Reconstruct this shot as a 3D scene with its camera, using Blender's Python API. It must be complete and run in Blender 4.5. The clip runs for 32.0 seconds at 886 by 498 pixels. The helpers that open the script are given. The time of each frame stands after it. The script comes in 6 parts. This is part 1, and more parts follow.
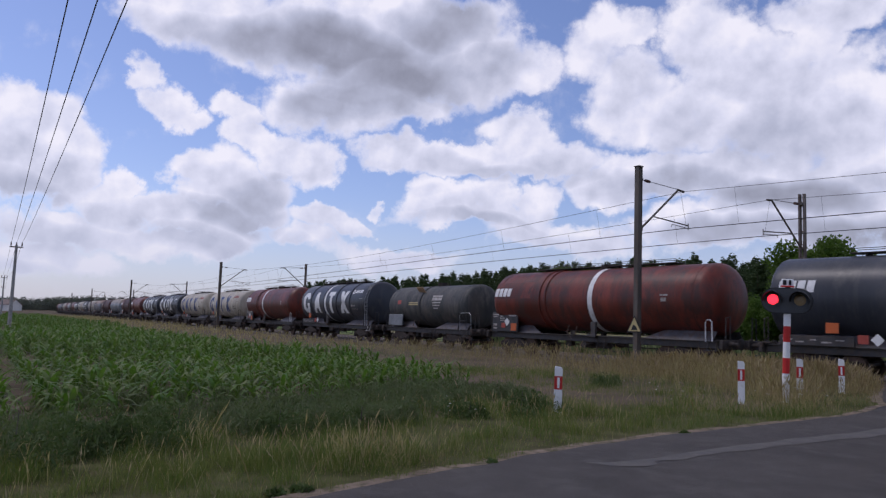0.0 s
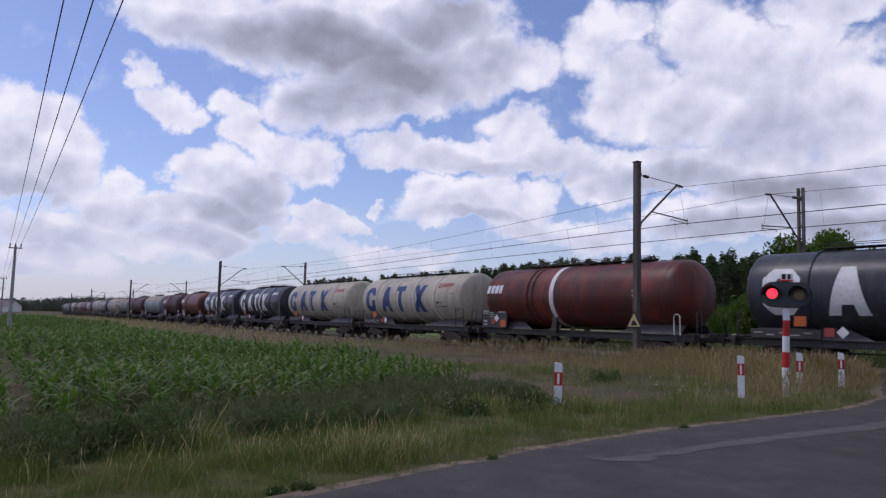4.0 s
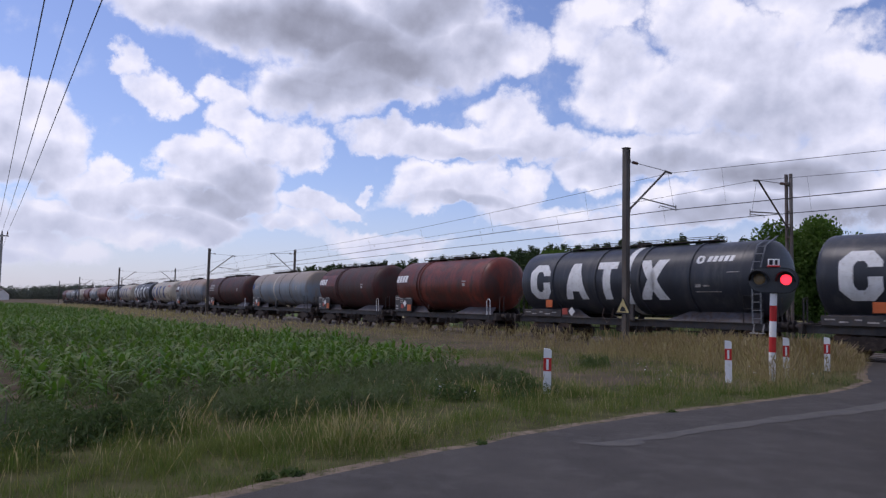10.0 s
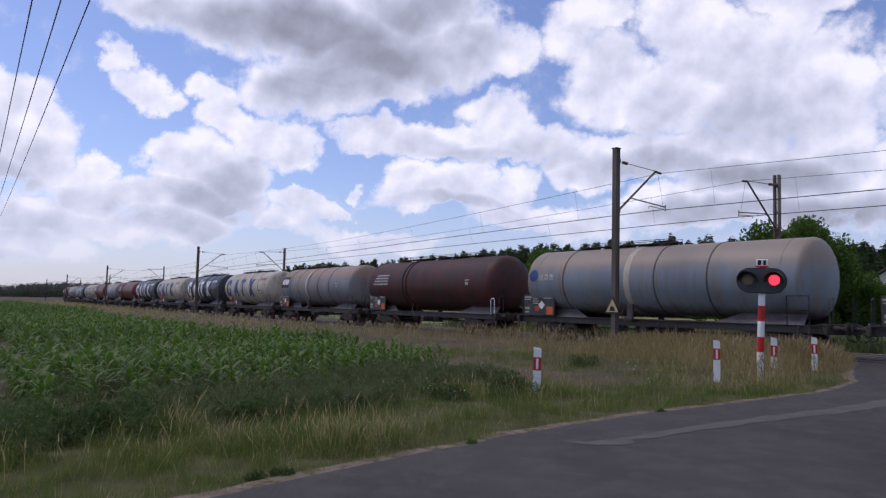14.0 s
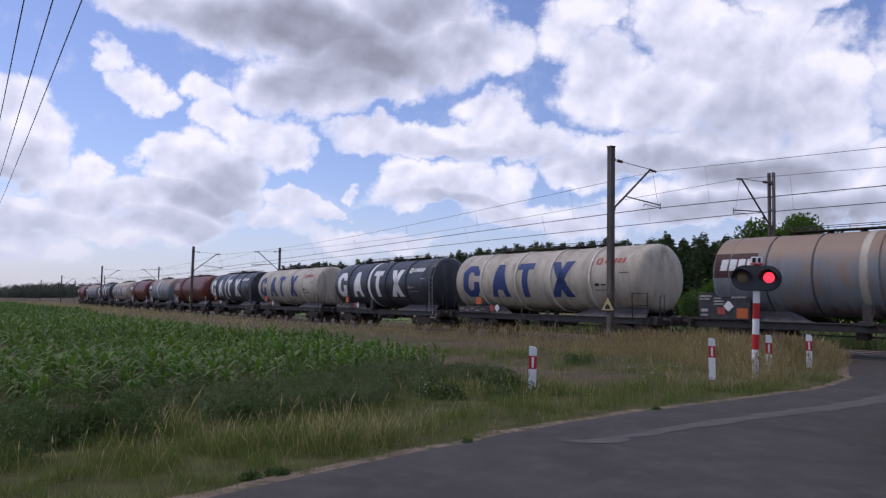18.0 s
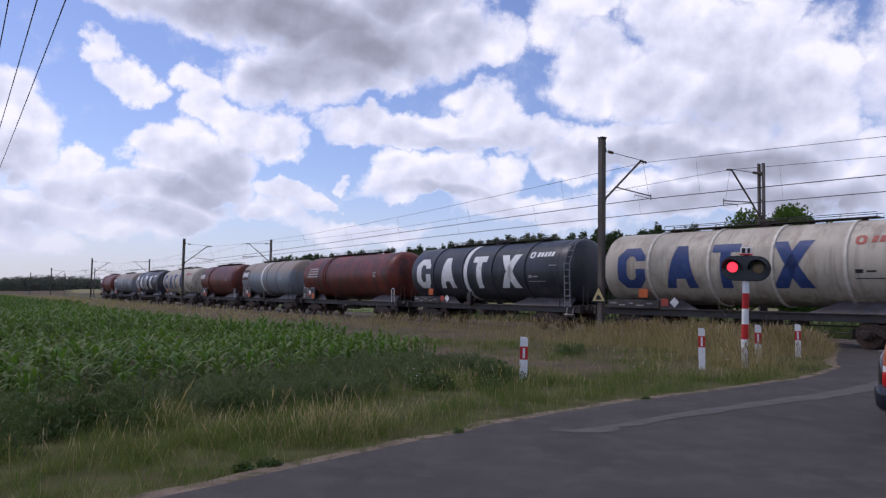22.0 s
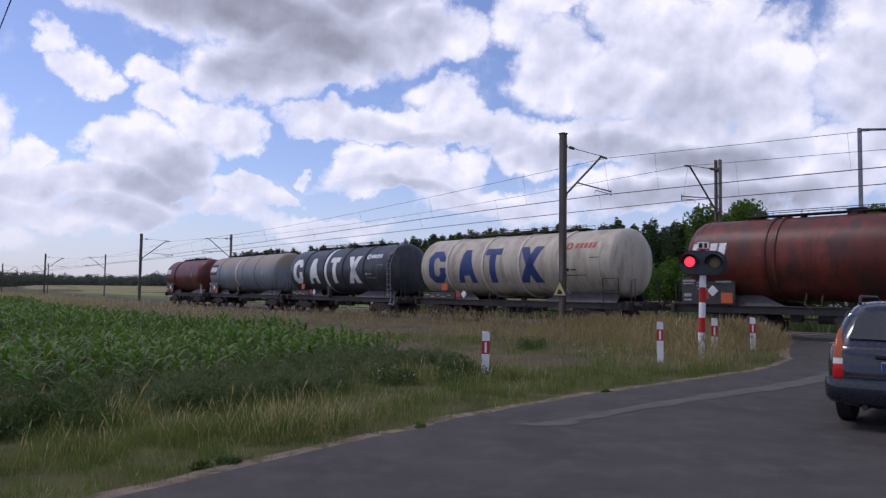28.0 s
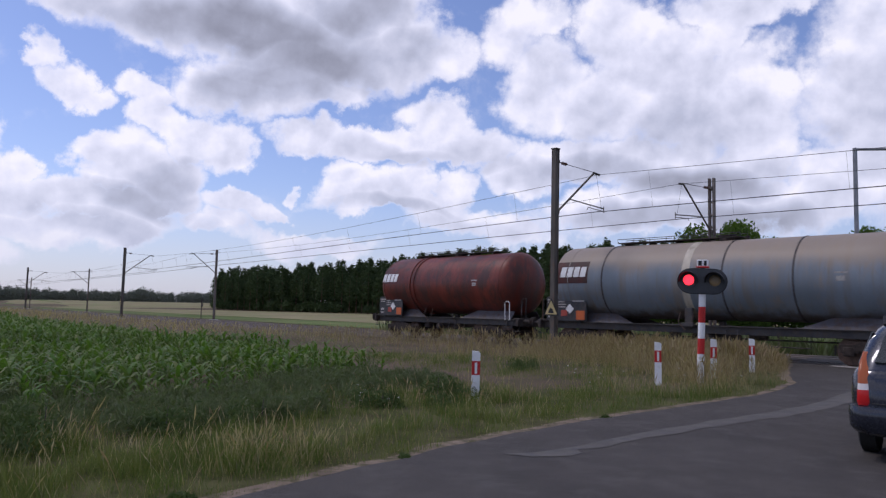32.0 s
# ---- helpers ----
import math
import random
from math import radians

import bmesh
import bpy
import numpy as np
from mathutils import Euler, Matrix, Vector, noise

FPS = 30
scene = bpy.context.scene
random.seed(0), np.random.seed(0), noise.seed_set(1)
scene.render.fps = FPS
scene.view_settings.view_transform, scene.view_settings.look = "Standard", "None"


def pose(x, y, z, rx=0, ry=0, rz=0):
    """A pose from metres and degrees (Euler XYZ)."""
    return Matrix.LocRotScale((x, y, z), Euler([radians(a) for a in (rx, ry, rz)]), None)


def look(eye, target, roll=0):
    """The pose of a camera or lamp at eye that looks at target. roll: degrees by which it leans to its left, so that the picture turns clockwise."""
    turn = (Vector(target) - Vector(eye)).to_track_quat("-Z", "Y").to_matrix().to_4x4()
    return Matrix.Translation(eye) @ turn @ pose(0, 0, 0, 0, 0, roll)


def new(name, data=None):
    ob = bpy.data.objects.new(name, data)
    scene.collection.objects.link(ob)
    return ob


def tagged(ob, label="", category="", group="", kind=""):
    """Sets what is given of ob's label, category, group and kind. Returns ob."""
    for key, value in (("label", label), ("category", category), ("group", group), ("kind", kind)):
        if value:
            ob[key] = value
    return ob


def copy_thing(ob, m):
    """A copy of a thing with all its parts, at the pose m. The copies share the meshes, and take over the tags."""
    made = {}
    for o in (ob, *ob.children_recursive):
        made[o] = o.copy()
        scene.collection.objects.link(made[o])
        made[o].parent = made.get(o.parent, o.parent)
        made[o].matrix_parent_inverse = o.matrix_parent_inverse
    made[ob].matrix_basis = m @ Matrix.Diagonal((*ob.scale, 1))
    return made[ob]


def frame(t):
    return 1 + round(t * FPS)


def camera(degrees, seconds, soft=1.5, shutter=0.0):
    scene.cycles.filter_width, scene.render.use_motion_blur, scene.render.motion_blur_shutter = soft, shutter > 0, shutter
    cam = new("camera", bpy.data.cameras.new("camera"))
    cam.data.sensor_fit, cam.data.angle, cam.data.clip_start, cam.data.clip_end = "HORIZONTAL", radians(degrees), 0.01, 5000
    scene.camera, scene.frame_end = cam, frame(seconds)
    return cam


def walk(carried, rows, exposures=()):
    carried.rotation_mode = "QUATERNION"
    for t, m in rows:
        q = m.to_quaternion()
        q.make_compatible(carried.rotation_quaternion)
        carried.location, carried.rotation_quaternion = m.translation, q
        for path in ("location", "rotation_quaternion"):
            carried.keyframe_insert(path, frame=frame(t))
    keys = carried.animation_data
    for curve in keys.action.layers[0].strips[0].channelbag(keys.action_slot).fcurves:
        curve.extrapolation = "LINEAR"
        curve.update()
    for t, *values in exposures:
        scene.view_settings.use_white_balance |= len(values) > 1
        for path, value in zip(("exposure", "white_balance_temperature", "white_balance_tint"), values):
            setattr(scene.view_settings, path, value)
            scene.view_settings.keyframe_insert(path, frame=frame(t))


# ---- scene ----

# seconds, eye x y z, yaw, pitch, roll
PATH = [
    (0.0, -0.02, 0.01, 1.60, 0.15, 5.69, 2.05),
    (1.0, -0.02, 0.01, 1.60, 0.13, 5.64, 2.04),
    (2.0, -0.01, 0.02, 1.60, 0.14, 5.59, 1.83),
    (3.0, -0.01, 0.01, 1.60, 0.15, 5.52, 1.58),
    (5.5, -0.01, 0.01, 1.60, -0.05, 5.12, 1.57),
    (6.0, -0.00, 0.00, 1.60, -0.17, 4.81, 1.59),
    (6.5, -0.01, -0.00, 1.60, -0.31, 4.54, 1.61),
    (7.0, -0.00, -0.01, 1.60, -0.39, 4.44, 1.57),
    (7.5, -0.01, -0.00, 1.60, -0.44, 4.52, 1.54),
    (8.0, -0.00, 0.00, 1.60, -0.46, 4.63, 1.48),
    (8.5, -0.00, 0.00, 1.60, -0.47, 4.70, 1.39),
    (9.0, -0.01, 0.00, 1.60, -0.53, 4.67, 1.35),
    (9.5, -0.00, 0.01, 1.60, -0.59, 4.59, 1.32),
    (10.0, -0.00, -0.00, 1.60, -0.70, 4.48, 1.32),
    (10.5, 0.00, 0.00, 1.60, -0.78, 4.42, 1.38),
    (11.0, -0.01, -0.01, 1.60, -0.89, 4.36, 1.39),
    (11.5, -0.00, 0.00, 1.60, -0.94, 4.27, 1.46),
    (12.0, -0.00, 0.00, 1.60, -1.00, 4.23, 1.56),
    (12.5, 0.00, -0.01, 1.60, -1.04, 4.26, 1.62),
    (13.0, -0.00, -0.01, 1.60, -1.13, 4.36, 1.63),
    (13.5, -0.01, 0.00, 1.60, -1.29, 4.42, 1.59),
    (14.0, -0.01, -0.00, 1.60, -1.47, 4.43, 1.49),
    (14.5, -0.00, -0.00, 1.60, -1.63, 4.43, 1.33),
    (16.5, -0.01, -0.00, 1.60, -1.85, 4.46, 1.23),
    (17.0, -0.01, 0.00, 1.60, -1.83, 4.45, 1.28),
    (17.5, -0.01, 0.01, 1.60, -1.79, 4.44, 1.28),
    (18.0, -0.00, 0.01, 1.60, -1.81, 4.36, 1.22),
    (18.5, -0.01, -0.00, 1.60, -1.86, 4.29, 1.25),
    (19.0, -0.00, -0.00, 1.60, -1.90, 4.19, 1.30),
    (19.5, 0.00, -0.01, 1.60, -1.94, 4.13, 1.31),
    (20.0, -0.01, -0.01, 1.60, -2.04, 4.11, 1.29),
    (20.5, 0.01, -0.01, 1.60, -2.14, 4.09, 1.24),
    (21.0, 0.01, -0.01, 1.60, -2.25, 4.02, 1.14),
    (21.5, 0.01, -0.01, 1.60, -2.35, 3.86, 1.03),
    (22.0, 0.01, -0.01, 1.60, -2.46, 3.71, 1.00),
    (22.5, 0.00, -0.01, 1.60, -2.58, 3.62, 0.95),
    (23.0, 0.00, -0.00, 1.60, -2.70, 3.54, 0.98),
    (23.5, 0.00, 0.01, 1.60, -2.82, 3.49, 1.07),
    (24.0, 0.01, 0.01, 1.60, -3.02, 3.38, 1.04),
    (24.5, 0.01, -0.00, 1.60, -3.27, 3.30, 1.04),
    (25.0, 0.01, -0.01, 1.60, -3.56, 3.23, 1.01),
    (25.5, 0.03, -0.01, 1.60, -3.85, 3.16, 0.94),
    (27.5, 0.02, -0.01, 1.60, -5.04, 3.29, 0.77),
    (28.0, 0.02, -0.01, 1.60, -5.32, 3.37, 0.79),
    (28.5, 0.03, 0.00, 1.60, -5.58, 3.48, 0.73),
    (29.0, 0.03, 0.01, 1.60, -5.88, 3.64, 0.74),
    (29.5, 0.04, 0.08, 1.60, -6.05, 3.88, 0.82),
    (30.0, 0.05, 0.22, 1.59, -6.17, 4.10, 0.87),
    (30.5, 0.06, 0.38, 1.58, -6.22, 4.34, 0.96),
    (31.0, 0.07, 0.54, 1.57, -6.19, 4.62, 1.04),
    (31.5, 0.09, 0.70, 1.57, -6.12, 4.76, 1.15),
    (32.0, 0.10, 0.84, 1.56, -6.16, 4.81, 1.37),
]


def aim(x, y, z, yaw, pitch, roll):
    a, e = radians(yaw), radians(pitch)
    way = Vector((-math.sin(a) * math.cos(e), math.cos(a) * math.cos(e), math.sin(e)))
    eye = Vector((x, y, z))
    return look(eye, eye + way * 10, roll)


cam = camera(61.05, 32.0, soft=1.3, shutter=0.15)
walk(cam, [(r[0], aim(*r[1:])) for r in PATH], exposures=((0.0, -0.12, 6330, 20), (7.5, -0.12, 6330, 20), (11.0, 0.0, 6330, 20), (20.0, 0.0, 6330, 20), (24.5, 0.08, 6330, 20), (27.0, 0.06, 6330, 20), (29.0, 0.0, 6330, 20), (32.0, 0.0, 6330, 20)))

# ---- sky and light ----
SUN_AZ, SUN_EL = radians(-70), radians(57)
world = bpy.data.worlds.new("sky")
scene.world = world
world.use_nodes = True
wt = world.node_tree
wt.nodes.clear()


def wmath(op, a, b=None, c=None, clamp=False):
    n = wt.nodes.new("ShaderNodeMath")
    n.operation = op
    n.use_clamp = clamp
    for i, v in enumerate((a, b, c)):
        if v is None:
            continue
        if isinstance(v, (int, float)):
            n.inputs[i].default_value = v
        else:
            wt.links.new(v, n.inputs[i])
    return n.outputs[0]


def wnoise(vec, scale, detail, rough=0.55):
    n = wt.nodes.new("ShaderNodeTexNoise")
    n.inputs["Scale"].default_value = scale
    n.inputs["Detail"].default_value = detail
    n.inputs["Roughness"].default_value = rough
    wt.links.new(vec, n.inputs["Vector"])
    return n


def wmix(fac, a, b):
    n = wt.nodes.new("ShaderNodeMix")
    n.data_type = "RGBA"
    for i, v in ((0, fac), (6, a), (7, b)):
        if isinstance(v, (int, float)):
            n.inputs[i].default_value = v
        elif isinstance(v, tuple):
            n.inputs[i].default_value = (*v, 1)
        else:
            wt.links.new(v, n.inputs[i])
    return n.outputs[2]


def wramp(v, lo, hi):
    n = wt.nodes.new("ShaderNodeMapRange")
    n.interpolation_type = "SMOOTHSTEP"
    wt.links.new(v, n.inputs[0])
    n.inputs[1].default_value, n.inputs[2].default_value = lo, hi
    return n.outputs[0]


geo = wt.nodes.new("ShaderNodeTexCoord")
sep = wt.nodes.new("ShaderNodeSeparateXYZ")
wt.links.new(geo.outputs["Generated"], sep.inputs[0])
dx, dy, dz = sep.outputs
# bearing and height of the view ray in degrees
az = wmath("MULTIPLY", wmath("ARCTAN2", dx, dy), 57.2958)
el = wmath("MULTIPLY", wmath("ARCSINE", dz), 57.2958)
# billows: the bearings are bent by noise of several sizes
warp = wnoise(geo.outputs["Generated"], 11.0, 9, 0.6)
wsep = wt.nodes.new("ShaderNodeSeparateColor")
wt.links.new(warp.outputs["Color"], wsep.inputs[0])
waz = wmath("ADD", az, wmath("MULTIPLY", wmath("SUBTRACT", wsep.outputs[0], 0.5), 7.5))
wel = wmath("ADD", el, wmath("MULTIPLY", wmath("SUBTRACT", wsep.outputs[1], 0.5), 6.0))
soft = wnoise(geo.outputs["Generated"], 9.0, 2.5, 0.45)
ssep = wt.nodes.new("ShaderNodeSeparateColor")
wt.links.new(soft.outputs["Color"], ssep.inputs[0])
saz = wmath("ADD", az, wmath("MULTIPLY", wmath("SUBTRACT", ssep.outputs[0], 0.5), 7.0))
sel = wmath("ADD", el, wmath("MULTIPLY", wmath("SUBTRACT", ssep.outputs[1], 0.5), 5.5))
# one cumulus as a node group; the clouds are chained, the fullest wins
puff = bpy.data.node_groups.new("cumulus", "ShaderNodeTree")
for label in ("bearing", "height", "at bearing", "at height", "width", "tall", "dense", "grey", "mask in", "shade in", "soft bearing", "soft height"):
    puff.interface.new_socket(label, in_out="INPUT", socket_type="NodeSocketFloat")
for label in ("mask", "shade"):
    puff.interface.new_socket(label, in_out="OUTPUT", socket_type="NodeSocketFloat")


def build_puff():
    i, o = puff.nodes.new("NodeGroupInput"), puff.nodes.new("NodeGroupOutput")

    def m(op, *args, clamp=False):
        n = puff.nodes.new("ShaderNodeMath")
        n.operation, n.use_clamp = op, clamp
        for k, v in enumerate(args):
            if isinstance(v, (int, float)):
                n.inputs[k].default_value = v
            else:
                puff.links.new(v, n.inputs[k])
        return n.outputs[0]

    bear, high, a, e, w, h, dense, grey, mask_in, shade_in, soft_b, soft_h = list(i.outputs)[:12]
    x = m("DIVIDE", m("SUBTRACT", bear, a), w)
    up_ = m("SUBTRACT", high, e)
    y = m("DIVIDE", up_, h)
    d = m("ADD", m("MULTIPLY", x, x), m("MULTIPLY", y, y))
    full = m("MULTIPLY", m("SUBTRACT", 1.35, d, clamp=True), dense)
    puff.links.new(m("MAXIMUM", full, mask_in), o.inputs[0])
    yy = m("ADD", m("MULTIPLY", m("DIVIDE", m("SUBTRACT", soft_h, e), h), 1.2), 0.31)
    xx = m("MULTIPLY", m("DIVIDE", m("SUBTRACT", soft_b, a), w), 1.12)
    g = m("SUBTRACT", 1.15, m("ADD", m("MULTIPLY", xx, xx), m("MULTIPLY", yy, yy)), clamp=True)
    puff.links.new(m("MAXIMUM", m("MULTIPLY", g, grey), shade_in), o.inputs[1])


build_puff()
mask, shade = None, None


def cloud(*numbers):
    """One cumulus: bearing, height, half width, half height in degrees; how dense; how grey its base."""
    global mask, shade
    n = wt.nodes.new("ShaderNodeGroup")
    n.node_tree = puff
    wt.links.new(waz, n.inputs[0])
    wt.links.new(wel, n.inputs[1])
    wt.links.new(saz, n.inputs[10])
    wt.links.new(sel, n.inputs[11])
    for k, v in enumerate(numbers):
        n.inputs[2 + k].default_value = v
    if mask is not None:
        wt.links.new(mask, n.inputs[8])
        wt.links.new(shade, n.inputs[9])
    mask, shade = n.outputs[0], n.outputs[1]


SKY_GAIN = 0.116
cloud(-8.9, 20.8, 10.2, 3.2, 1, 1)
cloud(-14.0, 20.7, 8.2, 2.7, 1, 0.8)
cloud(-4.4, 19.1, 8.6, 3.4, 1, 0.95)
cloud(-6.9, 16.9, 6.7, 2.5, 1, 0.8)
cloud(-10.3, 15.8, 4.8, 2.3, 1, 0.75)
cloud(-2.5, 16.1, 3.2, 1.6, 1, 0.2)
cloud(3.1, 19.4, 5.0, 2.7, 1, 0.45)
cloud(5.8, 18.6, 2.7, 1.8, 0.9, 0.1)
cloud(-20.2, 21.2, 4.5, 1.8, 1, 0.5)
cloud(-1.0, 22.5, 5.9, 2.3, 1, 0.8)
cloud(-3.6, 20.9, 4.1, 1.4, 1, 0.2)
cloud(11.0, 20.5, 3.5, 2.3, 0.8, 0.1)
cloud(14.0, 17.2, 3.4, 3.6, 0.85, 0.25)
cloud(19.6, 21.1, 3.6, 3.2, 1, 0.15)
cloud(22.4, 18.2, 5.4, 3.2, 1, 0.3)
cloud(18.5, 15.8, 3.7, 3.2, 0.9, 0.4)
cloud(24.2, 14.7, 5.7, 3.6, 1, 0.45)
cloud(28.4, 15.4, 3.9, 4.1, 1, 0.3)
cloud(28.6, 21.6, 5.3, 1.8, 1, 0.1)
cloud(14.3, 21.5, 2.5, 1.4, 0.7, 0)
cloud(26.8, 19.3, 2.5, 1.8, 1, 0.1)
cloud(-4.5, 12.8, 3.4, 1.4, 1, 0.1)
cloud(0.3, 12.4, 5.0, 1.4, 1, 0.45)
cloud(5.5, 14.0, 3.4, 1.9, 1, 0.1)
cloud(9.0, 12.6, 4.0, 1.6, 1, 0.35)
cloud(3.8, 11.9, 8.6, 0.9, 1, 0.5)
cloud(0.0, 8.8, 2.9, 1.7, 1, 0.2)
cloud(3.5, 9.3, 2.3, 2.0, 1, 0.15)
cloud(7.3, 9.4, 2.0, 1.6, 1, 0.1)
cloud(2.6, 7.8, 6.3, 0.9, 1, 0.5)
cloud(-0.9, 10.0, 2.0, 1.0, 0.8, 0.2)
cloud(-29.4, 11.9, 3.1, 2.7, 1, 0.15)
cloud(-26.9, 10.4, 2.7, 2.3, 1, 0.4)
cloud(-29.2, 8.9, 3.8, 2.0, 1, 0.6)
cloud(-30.9, 13.5, 1.7, 1.8, 1, 0)
cloud(-22.6, 17.2, 1.1, 1.4, 0.8, 0)
cloud(-21.4, 15.6, 1.6, 1.3, 0.85, 0.05)
cloud(-19.7, 14.4, 1.5, 1.2, 0.85, 0.05)
cloud(-15.9, 14.9, 2.3, 1.0, 0.85, 0.15)
cloud(-15.6, 12.9, 2.1, 1.4, 1, 0.1)
cloud(-12.6, 11.9, 3.2, 1.8, 1, 0.15)
cloud(-10.1, 11.2, 2.0, 1.8, 1, 0.1)
cloud(-17.4, 9.8, 2.9, 2.0, 1, 0.3)
cloud(-14.5, 8.8, 3.6, 2.0, 1, 0.6)
cloud(-19.1, 10.5, 2.4, 1.3, 1, 0.1)
cloud(-16.4, 7.2, 5.4, 1.4, 1, 0.7)
cloud(-23.3, 8.7, 1.5, 1.3, 1, 0.05)
cloud(-24.1, 7.4, 3.2, 1.6, 1, 0.35)
cloud(-20.4, 7.5, 2.0, 1.6, 1, 0.35)
cloud(-8.6, 7.2, 2.9, 1.1, 1, 0.15)
cloud(-6.4, 7.1, 1.1, 0.6, 0.9, 0.1)
cloud(-4.5, 8.5, 0.7, 0.4, 0.6, 0.1)
cloud(-27.5, 5.3, 5.0, 1.4, 0.9, 0.45)
cloud(-19.1, 5.2, 6.5, 1.4, 0.9, 0.5)
cloud(-11.4, 5.7, 3.5, 1.0, 0.8, 0.4)
cloud(-4.6, 4.9, 5.8, 0.9, 0.75, 0.3)
cloud(-28.7, 3.1, 4.9, 1.4, 0.8, 0.3)
cloud(17.3, 11.4, 6.6, 1.8, 0.95, 0.6)
cloud(24.9, 10.4, 6.7, 2.0, 0.95, 0.95)
cloud(28.5, 7.8, 6.5, 2.2, 1, 0.95)
cloud(12.4, 10.7, 3.4, 1.4, 0.8, 0.3)
cloud(21.2, 7.7, 8.7, 1.6, 0.95, 0.8)
cloud(29.4, 11.2, 3.1, 2.3, 0.95, 0.4)
cloud(9.1, 6.8, 6.6, 1.1, 0.75, 0.35)
cloud(-39.0, 13.0, 4.5, 5.0, 1, 0.6)
cloud(-41.0, 6.6, 5.2, 3.6, 1, 0.5)
cloud(37.8, 15.6, 6.3, 6.8, 1, 0.4)
cloud(41.4, 8.6, 6.4, 4.1, 1, 0.5)
cloud(34.7, 9.4, 3.7, 2.7, 1, 0.3)
cloud(70, 30, 22, 10, 1, 0.4)
cloud(100, 18, 18, 7, 1, 0.5)
cloud(135, 34, 26, 12, 1, 0.3)
cloud(165, 15, 20, 6, 1, 0.5)
cloud(-170, 28, 24, 10, 1, 0.4)
cloud(-140, 40, 26, 12, 1, 0.4)
cloud(-105, 20, 22, 8, 1, 0.5)
cloud(-75, 32, 18, 10, 1, 0.3)
cloud(-50, 45, 22, 10, 1, 0.4)
cloud(55, 50, 24, 10, 1, 0.4)
cloud(20, 48, 26, 8, 1, 0.5)
cloud(-20, 60, 24, 8, 1, 0.4)
cloud(110, 62, 40, 10, 1, 0.4)
cloud(-120, 65, 40, 10, 1, 0.4)

sky = wt.nodes.new("ShaderNodeTexSky")
sky.sky_type = "NISHITA"
sky.sun_disc = False
sky.sun_elevation, sky.sun_rotation = SUN_EL, SUN_AZ
sky.air_density, sky.dust_density, sky.ozone_density = 1.0, 0.6, 1.6
blue = wt.nodes.new("ShaderNodeVectorMath")
blue.operation = "SCALE"
wt.links.new(sky.outputs[0], blue.inputs[0])
blue.inputs[3].default_value = SKY_GAIN
deep = wt.nodes.new("ShaderNodeVectorMath")
deep.operation = "MULTIPLY"
wt.links.new(blue.outputs[0], deep.inputs[0])
deep.inputs[1].default_value = (0.98, 0.98, 1.15)
fine = wnoise(geo.outputs["Generated"], 20.0, 9, 0.6)
lump = wnoise(geo.outputs["Generated"], 10.0, 3.5, 0.45)
up = wt.nodes.new("ShaderNodeVectorMath")
up.operation = "ADD"
wt.links.new(geo.outputs["Generated"], up.inputs[0])
up.inputs[1].default_value = (-0.014, 0.0, 0.04)
up2 = wt.nodes.new("ShaderNodeVectorMath")
up2.operation = "ADD"
wt.links.new(geo.outputs["Generated"], up2.inputs[0])
up2.inputs[1].default_value = (-0.006, 0.0, 0.016)
lee = wnoise(up.outputs[0], 10.0, 3.5, 0.45)
body = wmath("ADD", mask, wmath("MULTIPLY", wmath("SUBTRACT", fine.outputs["Fac"], 0.5), 1.4))
cover = wramp(body, 0.03, 0.8)
tiny = wnoise(geo.outputs["Generated"], 26.0, 4.5, 0.5)
tlee = wnoise(up2.outputs[0], 26.0, 4.5, 0.5)
relief = wmath("MULTIPLY", wmath("SUBTRACT", lee.outputs["Fac"], lump.outputs["Fac"]), 0.8)
relief = wmath("ADD", relief, wmath("MULTIPLY", wmath("SUBTRACT", tlee.outputs["Fac"], tiny.outputs["Fac"]), 0.85))
thin = wmath("MULTIPLY", wmath("SUBTRACT", fine.outputs["Fac"], 0.5), 0.16)
relief = wmath("MULTIPLY", relief, wmath("SUBTRACT", 1.0, wmath("MULTIPLY", shade, 0.6)))
thick = wmath("ADD", wmath("ADD", wmath("MULTIPLY", shade, 0.82), relief), wmath("ADD", thin, 0.12))
thick = wmath("MULTIPLY", thick, wramp(body, 0.0, 0.85))
ramp = wt.nodes.new("ShaderNodeValToRGB")
wt.links.new(thick, ramp.inputs[0])
tone = ramp.color_ramp
tone.elements[0].position, tone.elements[0].color = 0.0, (0.94, 0.955, 1.0, 1)
tone.elements[1].position, tone.elements[1].color = 1.0, (0.285, 0.305, 0.365, 1)
for at, c in ((0.22, (0.765, 0.805, 0.915, 1)), (0.6, (0.505, 0.55, 0.66, 1))):
    tone.elements.new(at).color = c
white = ramp.outputs[0]
haze = wramp(el, 10.0, -1.0)
tint = wmix(wmath("MULTIPLY", cover, 0.96), deep.outputs[0], white)
tint = wmix(wmath("MULTIPLY", haze, 0.62), tint, (0.505, 0.565, 0.705))
back = wt.nodes.new("ShaderNodeBackground")
wt.links.new(tint, back.inputs[0])
back.inputs[1].default_value = 1.0
wout = wt.nodes.new("ShaderNodeOutputWorld")
wt.links.new(back.outputs[0], wout.inputs[0])

sun = new("sun", bpy.data.lights.new("sun", "SUN"))
sun.data.energy, sun.data.angle, sun.data.color = 1.2, radians(12), (1.0, 0.96, 0.91)
sun.matrix_world = look((0, 0, 60), (-60 * math.sin(SUN_AZ) / math.tan(SUN_EL), -60 * math.cos(SUN_AZ) / math.tan(SUN_EL), 0))

# ---- materials ----


